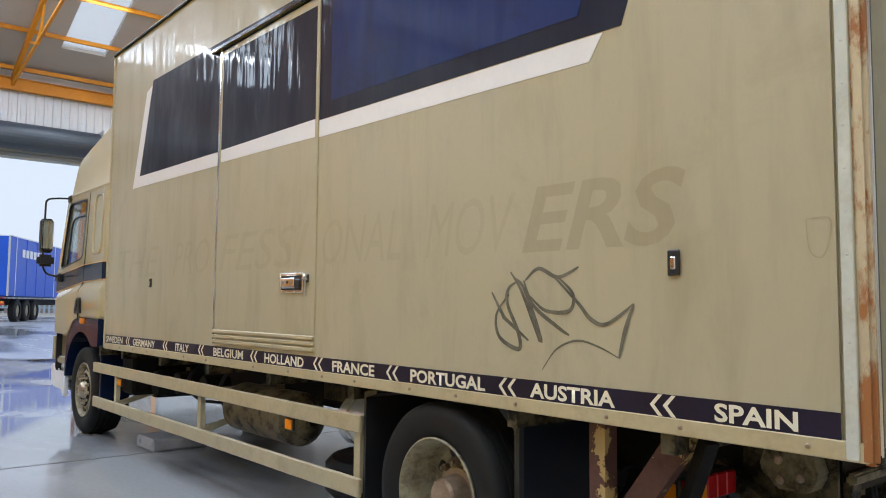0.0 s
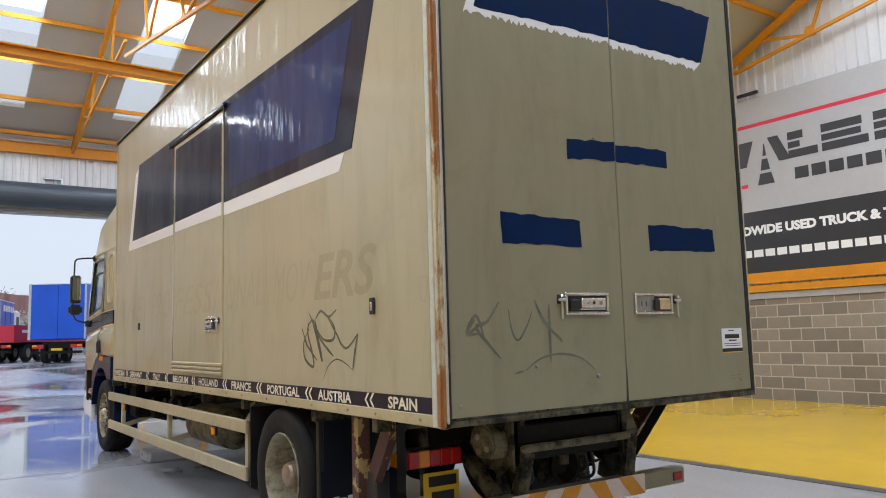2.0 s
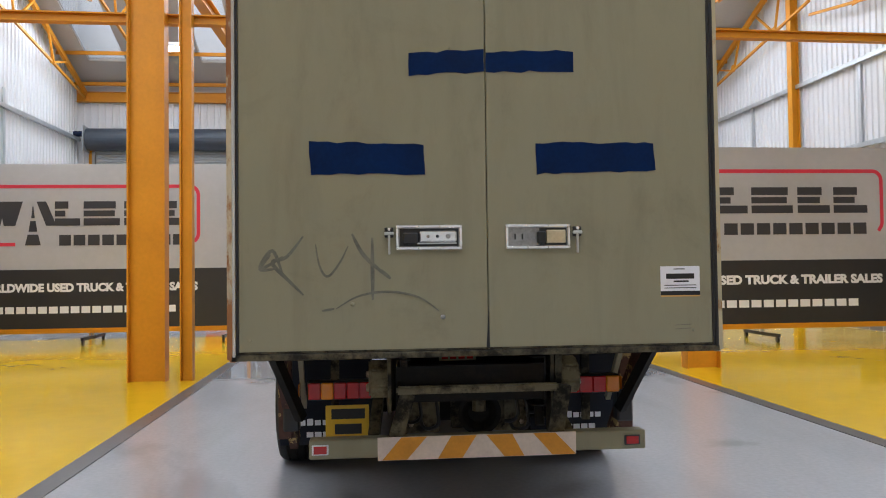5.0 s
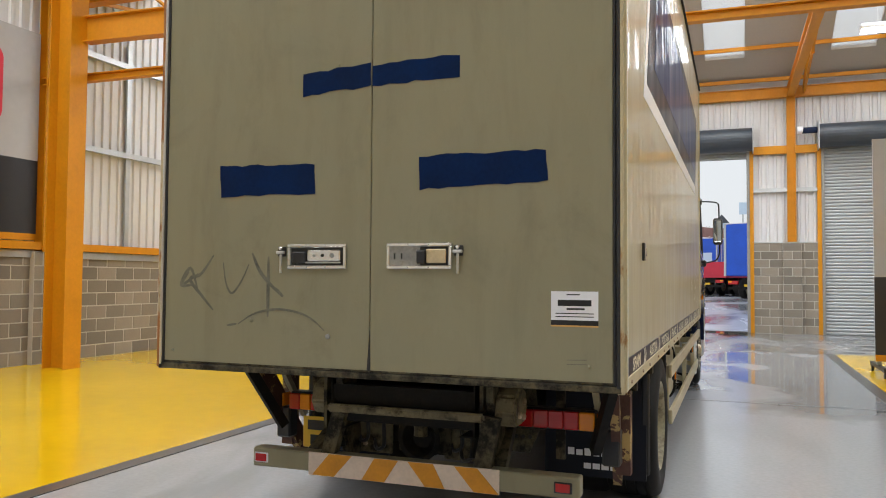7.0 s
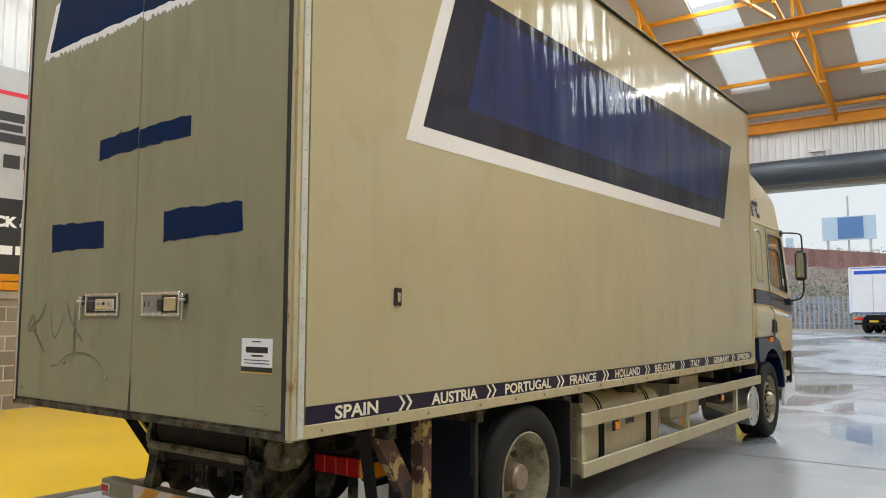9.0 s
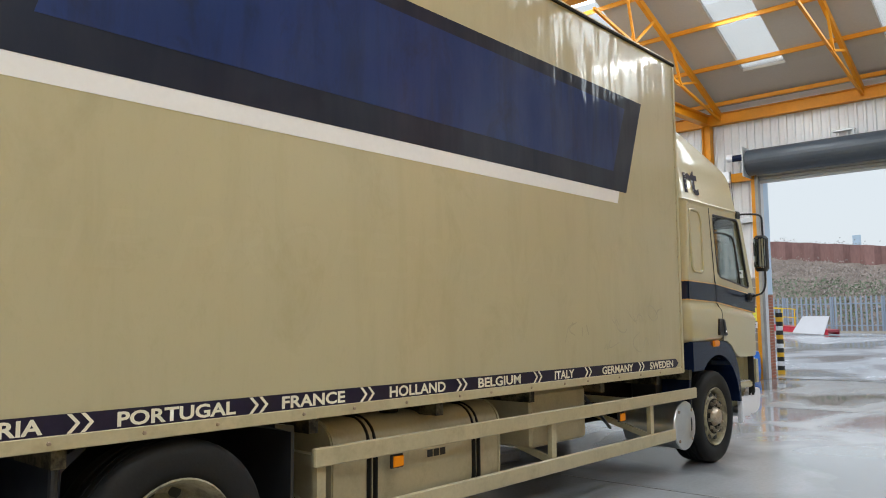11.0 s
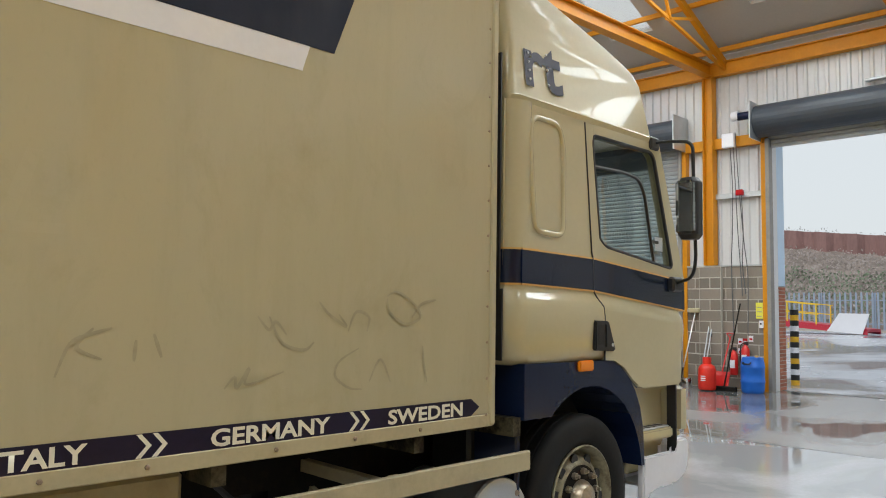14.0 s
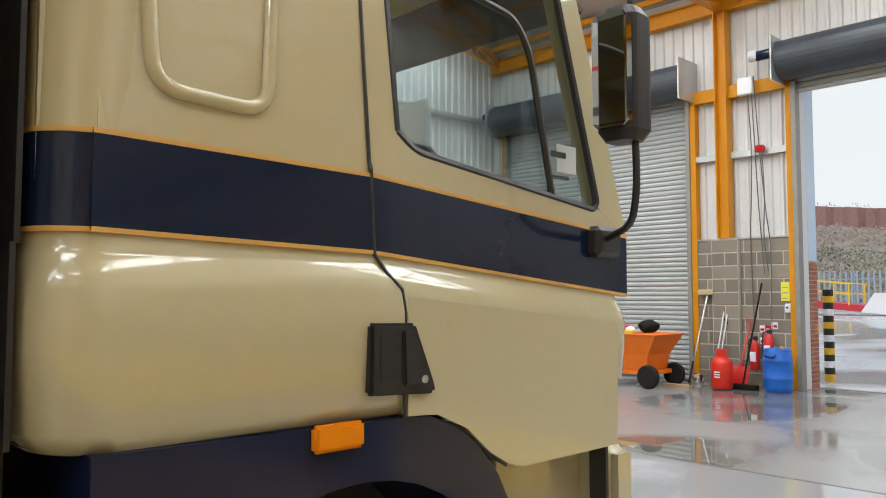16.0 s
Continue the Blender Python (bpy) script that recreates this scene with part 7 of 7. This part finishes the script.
# ---- block dado ----
def dado(name, along, fixed, a, b, top, inward, length=0.45, course=0.225, thick=0.1, limit=None):
    """Blockwork in stretcher bond: each block an object on a mortar backing."""
    if along == "y":
        back = boxed(*sorted((fixed, fixed + inward * (thick - 0.006))), a, b, 0, top)
    else:
        back = boxed(a, b, *sorted((fixed, fixed + inward * (thick - 0.006))), 0, top)
    base = tagged(part(name, back, MORTAR), "fair-faced grey concrete block dado", "wall", kind="structure")
    j = 0.010
    courses = max(1, round(top / course))
    ch = top / courses
    meshes = {}

    def block_mesh(l):
        key = round(l, 3)
        if key not in meshes:
            bm = boxed(-l / 2 + j, l / 2 - j, -thick / 2, thick / 2, j, ch - j, 0.006)
            me = bpy.data.meshes.new("block")
            bm.to_mesh(me)
            bm.free()
            me.materials.append(BLOCK)
            meshes[key] = me
        return meshes[key]
    for c in range(courses):
        s = a - (length / 2 if c % 2 else 0)
        while s < b - 0.03:
            s0, s1 = max(a, s), min(b, s + length)
            s += length
            if s1 - s0 < 0.06:
                continue
            if limit and not (limit[0] < (s0 + s1) / 2 < limit[1]):
                continue
            ob = new("block", block_mesh(s1 - s0))
            jit = random.uniform(-0.002, 0.002)
            m = (s0 + s1) / 2
            ob.location = (fixed + inward * (thick / 2 + jit), m, c * ch) if along == "y" else (m, fixed + inward * (thick / 2 + jit), c * ch)
            if along == "y":
                ob.rotation_euler = (0, 0, math.pi / 2)
            ob.parent = base
    return base


dado("dado_east", "y", EAST + 0.035, SOUTH, NORTH, DADO, -1, limit=(1.0, 14.0))
dado("dado_west", "y", WEST - 0.035, SOUTH, NORTH, DADO_W, 1, limit=(0.5, 13.5))
dado("dado_pilaster_east", "y", EAST - 0.065, VALLEY + 0.6, VALLEY + 1.3, DADO, -1, 0.35)
dado("dado_pilaster_west", "y", WEST + 0.065, 6.05, 6.75, DADO_W, 1, 0.35)
for a, b in ((-4.2, -2.47), (2.12, 3.85)):
    dado("dado_north", "x", NORTH + 0.0, a, b, 2.52, -1)
    xm = -3.6 if a < 0 else 3.15
    dado("dado_pilaster_north", "x", NORTH - 0.1, xm - 0.24, xm + 0.24, 2.52, -1, 0.48)
    tagged(part("dado_capping", boxed(a, b, NORTH - 0.12, NORTH + 0.02, 2.522, 2.55), GALV), "grey metal flashing on the dado", "flashing", kind="structure")
for x, s, top in ((EAST - 0.075, -1, DADO), (WEST + 0.075, 1, DADO_W)):
    tagged(part("dado_capping", boxed(*sorted((x, x + s * 0.02)), SOUTH, NORTH - 0.1, top - 0.1, top + 0.015), GALV), "grey metal flashing on the dado", "flashing", kind="structure")

# ---- the yard ----
bm = bmesh.new()
ys = [NORTH + 0.35, 20.9, 23, 26, 29, 32, 35, 38, 40.6, 60, 200, 900]
rows_v = []
for y in ys:
    rows_v.append([bm.verts.new((x, y, ground_height(y) - 0.002)) for x in (-900, -60, -20, 0, 20, 60, 900)])
for a, b in zip(rows_v, rows_v[1:]):
    for k in range(6):
        bm.faces.new((a[k], a[k + 1], b[k + 1], b[k]))
for y0, y1, x0, x1 in ((-900, NORTH + 0.35, -900, WEST - 0.3), (-900, NORTH + 0.35, EAST + 0.3, 900), (-900, SOUTH - 0.3, WEST - 0.3, EAST + 0.3)):
    bm.faces.new([bm.verts.new(p + (-0.002,)) for p in ((x0, y0), (x1, y0), (x1, y1), (x0, y1))])
tagged(part("ground", bm, YARD), "wet concrete yard with puddles", "ground", kind="structure")
tagged(part("drain_channel", boxed(-2.37, 2.02, NORTH + 0.42, NORTH + 0.56, -0.01, 0.006), LINE), "dark drain channel across the door threshold", "drain", kind="structure")

# door reveal: brick pier, pale blue post, bollard
BRICK = stuff("red_brick", (0.33, 0.12, 0.07), 0.8, vary=0.2, scale=5, grain=60, bump=0.2, random_per=0.2)
PALE = stuff("pale_blue_sheet", (0.50, 0.63, 0.77), 0.4, vary=0.05, scale=2, grain=30, bump=0.02)
for s, x in ((-1, -2.37), (1, 2.02)):
    pier = tagged(part("brick_pier", boxed(*sorted((x - s * 0.0, x + s * 0.215)), NORTH + 0.31, NORTH + 0.64, 0, 2.1), MORTAR), "red brick pier outside the door", "pier", kind="structure")
    brick_me = None
    for c in range(28):
        for k in range(2):
            bm = boxed(*sorted((x - s * 0.006, x + s * 0.22)), NORTH + 0.305 + k * 0.17, NORTH + 0.465 + k * 0.17 + 0.004, c * 0.075 + 0.006, c * 0.075 + 0.069) if brick_me is None else None
            if bm:
                ob = part("brick", bm, BRICK, pier)
                brick_me, z_first, y_first = ob.data, c * 0.075, 0.17 * k
            else:
                ob = new("brick", brick_me)
                ob.parent = pier
                ob.location = (0, 0.17 * k - y_first, c * 0.075 - z_first)
    tagged(part("door_surround", boxed(*sorted((x - s * 0.0, x + s * 0.4)), NORTH + 0.31, NORTH + 0.66, 2.12, 7.0), PALE), "pale blue sheet-metal door surround", "door surround", kind="structure")


def bollard(x, y):
    b = thing("bollard", (x, y, 0), "black, white and yellow striped steel bollard", "bollard")
    yel = plain("bollard_yellow", (0.75, 0.42, 0.02), 0.45)
    for k in range(14):
        part("band", rod(bmesh.new(), (x, y, 0.118 * k), (x, y, 0.118 * k + 0.1179), 0.09, 20), (yel, INK, WHITE, INK)[k % 4], b)


bollard(-2.62, NORTH + 1.81)

# palisade fence
FY, FZ = 55.0, 0.6
FENCE = stuff("galvanised_palisade", (0.30, 0.36, 0.46), 0.55, metal=0.0, vary=0.1, scale=2, grain=20, bump=0.03)
fence = thing("palisade_fence", (-5, FY, FZ), "blue-grey steel palisade fence at the yard edge", "fence")
for z in (0.45, 1.85):
    part("rail", boxed(-46, 34, FY + 0.03, FY + 0.08, FZ + z, FZ + z + 0.07), FENCE, fence)
pale = None
for k in range(265):
    x = -45.8 + k * 0.3
    if pale is None:
        pale = part("pale", prism(bmesh.new(), [(x - 0.055, FZ), (x + 0.055, FZ), (x + 0.055, FZ + 2.3), (x, FZ + 2.4), (x - 0.055, FZ + 2.3)], "y", FY, FY + 0.02), FENCE, fence)
    else:
        p = pale.copy()
        scene.collection.objects.link(p)
        p.location.x = k * 0.3
for k in range(27):
    x = -46 + k * 3.0
    part("post", boxed(x - 0.05, x + 0.05, FY + 0.08, FY + 0.18, FZ, FZ + 2.35), FENCE, fence)
tagged(part("kerb", boxed(-60, 60, FY - 1.0, FY - 0.7, FZ - 0.1, FZ + 0.14), MORTAR), "grey kerb in front of the fence", "kerb", kind="structure")

# overgrown bank with a rusty sheet-pile wall above it
def wall_top(x):
    """The retaining wall climbs towards the west."""
    return 6.4 - 0.115 * min(25.0, max(-45.0, x))


SCRUB = stuff("winter_scrub_soil", (0.30, 0.25, 0.22), 0.95, vary=0.4, scale=0.8, grain=8, bump=0.4)
bm = bmesh.new()
grid = []
for j in range(10):
    row = []
    for i in range(61):
        x = -90 + i * 3.0
        y = FY + 1.5 + j * 1.9
        t = j / 9
        z = FZ + (wall_top(x) - 2.2) * t ** 0.8 + noise.noise(Vector((x * 0.15, y * 0.2, 0))) * 0.6 * t
        row.append(bm.verts.new((x, y, z - (0.4 if j == 0 else 0))))
    grid.append(row)
for a, b in zip(grid, grid[1:]):
    for k in range(60):
        bm.faces.new((a[k], a[k + 1], b[k + 1], b[k]))
tagged(part("bank", bm, SCRUB), "steep bank of brown winter scrub", "bank", kind="structure")
PILE = stuff("rust_red_sheet_pile", (0.27, 0.155, 0.145), 0.8, vary=0.3, scale=0.5, grain=6, bump=0.1, stretch=(1, 1, 0.3))
pts = []
for i in range(150):
    x = -90 + i * 1.2
    o = 0.0 if i % 2 else 0.45
    pts += [(x, 73.0 + o), (x + 0.75, 73.0 + o)]
bm = bmesh.new()
lo = [bm.verts.new((x, y, wall_top(x) - 3.2)) for x, y in pts]
hi = [bm.verts.new((x, y, wall_top(x))) for x, y in pts]
for k in range(len(pts) - 1):
    bm.faces.new((lo[k], lo[k + 1], hi[k + 1], hi[k]))
tagged(part("sheet_pile_wall", bm, PILE), "rust-red sheet-pile retaining wall above the bank", "retaining wall", kind="structure")


def bush_stuff(name, label, n, x0, x1, y0, y1, zf, size, mat):
    """Many small twiggy leaf clumps scattered over a slope."""
    verts, faces = [], []
    for k in range(n):
        x, y = random.uniform(x0, x1), random.uniform(y0, y1)
        z = zf(x, y)
        r = size * random.uniform(0.5, 1.4)
        for q in range(14):
            c = Vector((x, y, z)) + Vector((random.gauss(0, r), random.gauss(0, r), abs(random.gauss(0, r * 0.8))))
            d = Vector((random.uniform(-1, 1), random.uniform(-1, 1), random.uniform(-0.4, 1.2))).normalized() * r * 0.5
            e = d.cross(Vector((random.uniform(-1, 1), random.uniform(-1, 1), random.uniform(-1, 1)))).normalized() * r * 0.13
            i = len(verts)
            verts += [c, c + d * 0.5 + e, c + d, c + d * 0.5 - e]
            faces.append((i, i + 1, i + 2, i + 3))
    me = bpy.data.meshes.new(name)
    me.from_pydata(verts, [], faces)
    me.materials.append(mat)
    return tagged(new(name, me), label, "scrub", kind="stuff")


slope_at = lambda x, y: FZ + (wall_top(x) - 2.2) * max(0, min(1, (y - FY - 1.5) / 17.1)) ** 0.8
bush_stuff("winter_scrub", "brown leafless winter scrub on the bank", 3600, -60, 40, FY + 2, FY + 17, slope_at, 0.38, stuff("dry_scrub", (0.42, 0.37, 0.35), 0.9, vary=0.4, scale=2, grain=10, bump=0))
bush_stuff("bramble", "dull green bramble low on the bank", 2600, -60, 40, FY + 1.6, FY + 11, slope_at, 0.42, stuff("bramble_leaf", (0.22, 0.28, 0.19), 0.8, vary=0.4, scale=2, grain=10, bump=0))
bush_stuff("distant_twigs", "grey leafless trees above the wall", 1500, -80, 60, 74, 80, lambda x, y: wall_top(x) - 0.5 + random.uniform(0, 0.5), 0.28, stuff("grey_twigs", (0.34, 0.34, 0.34), 0.9, vary=0.3, scale=2, grain=10, bump=0))


# parked vehicles
BLUEC = stuff("blue_curtain", (0.012, 0.085, 0.55), 0.4, vary=0.12, scale=1.5, grain=15, bump=0.05)
REDT = stuff("red_trailer_paint", (0.5, 0.02, 0.045), 0.4, vary=0.1, scale=2, grain=20, bump=0.02)


def yard_wheel(m, x, y, z, parent, r=0.5):
    bm = lathe(bmesh.new(), [(-0.15, 0.28), (-0.15, r - 0.05), (-0.1, r), (0.1, r), (0.15, r - 0.05), (0.15, 0.28)], (x, y, z), "x", 24, 1, False)
    bmesh.ops.transform(bm, verts=bm.verts[:], matrix=m)
    w = part("wheel", bm, RUBBER, parent, smooth=True)
    bm = lathe(bmesh.new(), [(-0.12, 0.0001), (-0.1, 0.29), (0.1, 0.29), (0.12, 0.0001)], (x, y, z), "x", 18)
    bmesh.ops.transform(bm, verts=bm.verts[:], matrix=m)
    part("rim", bm, RIM, w)


def mbox(m, name, a, mat, parent, bevel=0.0, label=""):
    bm = boxed(*a, bevel)
    bmesh.ops.transform(bm, verts=bm.verts[:], matrix=m)
    return part(name, bm, mat, parent, label)


def trailer(x, y, turn, length, body, rear, label, flat=False, height=2.75, cab=None):
    """A parked trailer or box truck: y along its length from its rear at the origin."""
    g = ground_height(y)
    m = pose(x, y, g, 0, 0, turn)
    t = thing("trailer" if cab is None else "parked_truck", (x, y, g), label, "trailer" if cab is None else "truck")
    mbox(m, "chassis", (-0.5, 0.5, 0.2, length, 0.75, 1.05), CHASSIS, t)
    if flat:
        mbox(m, "deck", (-1.25, 1.25, 0, length, 1.05, 1.25), body, t)
        for k in range(int(length / 2.4)):
            for s in (-1, 1):
                mbox(m, "drop_side", (s * 1.25 - 0.03, s * 1.25 + 0.03, 0.05 + k * 2.4, 2.4 + k * 2.4, 1.25, 1.95), body, t)
                if s > 0:
                    mbox(m, "print_bar", (1.281, 1.284, 0.7 + k * 2.4, 1.7 + k * 2.4, 1.55, 1.7), WHITE, t)
        mbox(m, "tail_board", (-1.25, 1.25, -0.03, 0.03, 1.25, 1.95), body, t)
    else:
        mbox(m, "body", (-1.25, 1.25, 0.02, length, 1.15, 1.15 + height), body, t, 0.03)
        mbox(m, "pale_panel", (0.15, 0.95, -0.05, -0.041, 1.9, 2.6), PALE, t, label="pale printed square") if cab is not None else None
        mbox(m, "side_panel", (1.2535, 1.2565, length * 0.62, length * 0.86, 2.2, 3.2), PALE, t, label="pale printed square") if rear is WHITE else None
        mbox(m, "roof_cap", (-1.27, 1.27, 0.0, length + 0.02, 1.13 + height, 1.18 + height), WHITE, t)
        for s in (-1, 1):
            mbox(m, "rear_door", (0.01 if s > 0 else -1.18, 1.18 if s > 0 else -0.01, -0.04, 0.02, 1.2, 1.08 + height), rear, t)
            mbox(m, "rear_post", (s * 1.25 - 0.06, s * 1.25 + 0.0 if s > 0 else s * 1.25 + 0.06, -0.05, 0.05, 1.15, 1.15 + height), WHITE if rear is WHITE else GALV, t)
            for k in range(int(length / 1.5)):
                mbox(m, "curtain_strap", (s * 1.262 - 0.006, s * 1.262 + 0.006, 0.8 + k * 1.5, 0.85 + k * 1.5, 1.15, 1.15 + height), WHITE if k % 4 == 0 else body, t)
            for k in range(6):
                mbox(m, "print_bar", (s * 1.27 - 0.004, s * 1.27 + 0.004, 1.6 + k * 0.55, 2.0 + k * 0.55, 2.9, 3.25), WHITE, t)
        if rear is WHITE:
            mbox(m, "blue_patch", (-1.0, 0.95, -0.05, -0.041, 3.35, 3.55), BLUEC, t)
    mbox(m, "bumper", (-1.1, 1.1, -0.02, 0.1, 0.5, 0.62), CHASSIS, t)
    for s in (-1, 1):
        lp = mbox(m, "rear_lamp", (s * 0.85 - 0.25, s * 0.85 + 0.25, -0.04, 0.06, 0.75, 0.92), REDL, t)
        mbox(m, "lens", (s * 0.85 - 0.25 if s < 0 else s * 0.85 + 0.05, s * 0.85 - 0.05 if s < 0 else s * 0.85 + 0.25, -0.05, -0.041, 0.83, 0.92), AMBER, lp)
    mbox(m, "number_plate", (-0.25, 0.25, -0.06, -0.042, 0.64, 0.75), PLATE, t)
    for k in range(3 if cab is None else 2):
        for s in (-1, 1):
            yard_wheel(m, s * 1.05, 1.6 + k * 1.3, 0.5, t)
    if cab is not None:
        mbox(m, "cab_body", (-1.22, 1.22, length + 0.3, length + 2.3, 0.7, 3.1), cab, t, 0.12)
        mbox(m, "cab_window", (-1.23, 1.23, length + 1.0, length + 1.9, 1.9, 2.7), BLACK, t)
        for s in (-1, 1):
            yard_wheel(m, s * 1.05, length + 1.3, 0.5, t)
    return t


trailer(2.3, 37.0, -28, 12.5, BLUEC, BLUEC, "blue curtain-sided trailer with blue rear doors in the yard", height=2.6)
trailer(-2.75, 47.0, -16, 7.0, BLUEC, WHITE, "blue box trailer with white rear doors in the yard", height=2.6)
trailer(0.1, 44.0, -34, 8.5, REDT, REDT, "red dropside flatbed trailer parked in the yard", flat=True)
trailer(-0.6, 47.2, -15, 5.0, BLUEC, BLUEC, "blue curtain-sided truck with white cab in the yard", height=2.35, cab=WHITE)

# loading ramp
RX, RY = -13.2, 47.5
ramp = thing("loading_ramp", (RX, RY, 0.6), "red mobile loading ramp with yellow handrails in the yard", "loading ramp")
yel = plain("handrail_yellow", (0.8, 0.55, 0.03), 0.45)
part("deck", prism(bmesh.new(), [(RX - 9.0, 2.1), (RX + 5.2, 0.75), (RX + 5.2, 0.9), (RX - 9.0, 2.25)], "y", RY - 1.1, RY + 1.1), REDT, ramp)
for s in (-1, 1):
    yy = RY + s * 1.1
    part("beam", prism(bmesh.new(), [(RX - 9.0, 1.8), (RX + 5.2, 0.62), (RX + 5.2, 0.8), (RX - 9.0, 2.15)], "y", yy - 0.06, yy + 0.06), REDT, ramp)
    for k in range(9):
        x = RX - 8.8 + k * 1.45
        z = 2.2 - (x - RX + 9.0) * 0.095
        part("handrail_post", boxed(x - 0.03, x + 0.03, yy - 0.03, yy + 0.03, z, z + 1.0), yel, ramp)
    for h in (0.5, 1.0):
        part("handrail", beam(bmesh.new(), (RX - 9.0, yy, 2.22 + h), (RX + 2.9, yy, 1.09 + h), 0.05, 0.05), yel, ramp)
part("lip_plate", prism(bmesh.new(), [(RX + 3.35, 0.76), (RX + 5.0, 0.64), (RX + 5.34, 1.66), (RX + 3.95, 1.67)], "y", RY - 1.26, RY - 1.2), WHITE, ramp, "white raised lip plate")
for x in (RX - 2.0, RX + 0.0):
    part("leg", boxed(x - 0.08, x + 0.08, RY - 0.8, RY + 0.8, 0.6, 1.6 - (x - RX) * 0.09), REDT, ramp)

# roadside sign frame and lighting mast beyond the wall
sg = thing("roadside_sign", (-9.6, 92, 0.6), "pale roadside sign panel with a blue face on posts", "sign")
part("panel", boxed(-13.5, -8.2, 92, 92.3, 10.0, 12.6), PALE, sg)
part("blue_face", boxed(-11.9, -9.4, 91.9, 92.0, 10.2, 12.5), plain("sign_blue", (0.10, 0.22, 0.48), 0.5), sg)
for x in (-13.0, -8.8):
    part("post", boxed(x - 0.12, x + 0.12, 92.3, 92.5, 0.55, 12.6), GALV, sg)
mast = thing("lighting_mast", (-11.0, 93, 0.6), "slim grey lighting mast beyond the wall", "mast")
part("pole", rod(bmesh.new(), (-11.0, 93, 0.55), (-11.0, 93, 15.0), 0.1, 10), GALV, mast)
for x in (-16.5, 2.43):
    s2 = thing("road_sign", (x, 90, 0.6), "small pale sign panel on a pole beyond the wall", "sign", "road signs")
    part("panel", boxed(x - 0.4, x + 0.4, 90, 90.1, 9.0, 10.35), PALE, s2)
    part("pole", rod(bmesh.new(), (x, 90.2, 0.55), (x, 90.2, 10.3), 0.08, 8), GALV, s2)
hut = thing("site_hut", (0.2, 91, 0.6), "distant hut with a blue pitched roof beyond the wall", "hut")
part("wall", boxed(-0.4, 0.9, 90.6, 92.0, 0.55, 8.1), PALE, hut)
part("roof", prism(bmesh.new(), [(-0.5, 8.1), (1.0, 8.1), (0.15, 9.1)], "y", 90.5, 92.1), DRUM, hut, "slate blue pitched roof")
tagged(part("plastic_tray", boxed(-1.0, -0.45, 6.55, 7.0, 0.0, 0.12, 0.02), stuff("grey_polythene", (0.4, 0.4, 0.42), 0.3, vary=0.2, scale=6, grain=30, bump=0.2)), "crumpled grey plastic tray on the floor under the lorry", "tray")
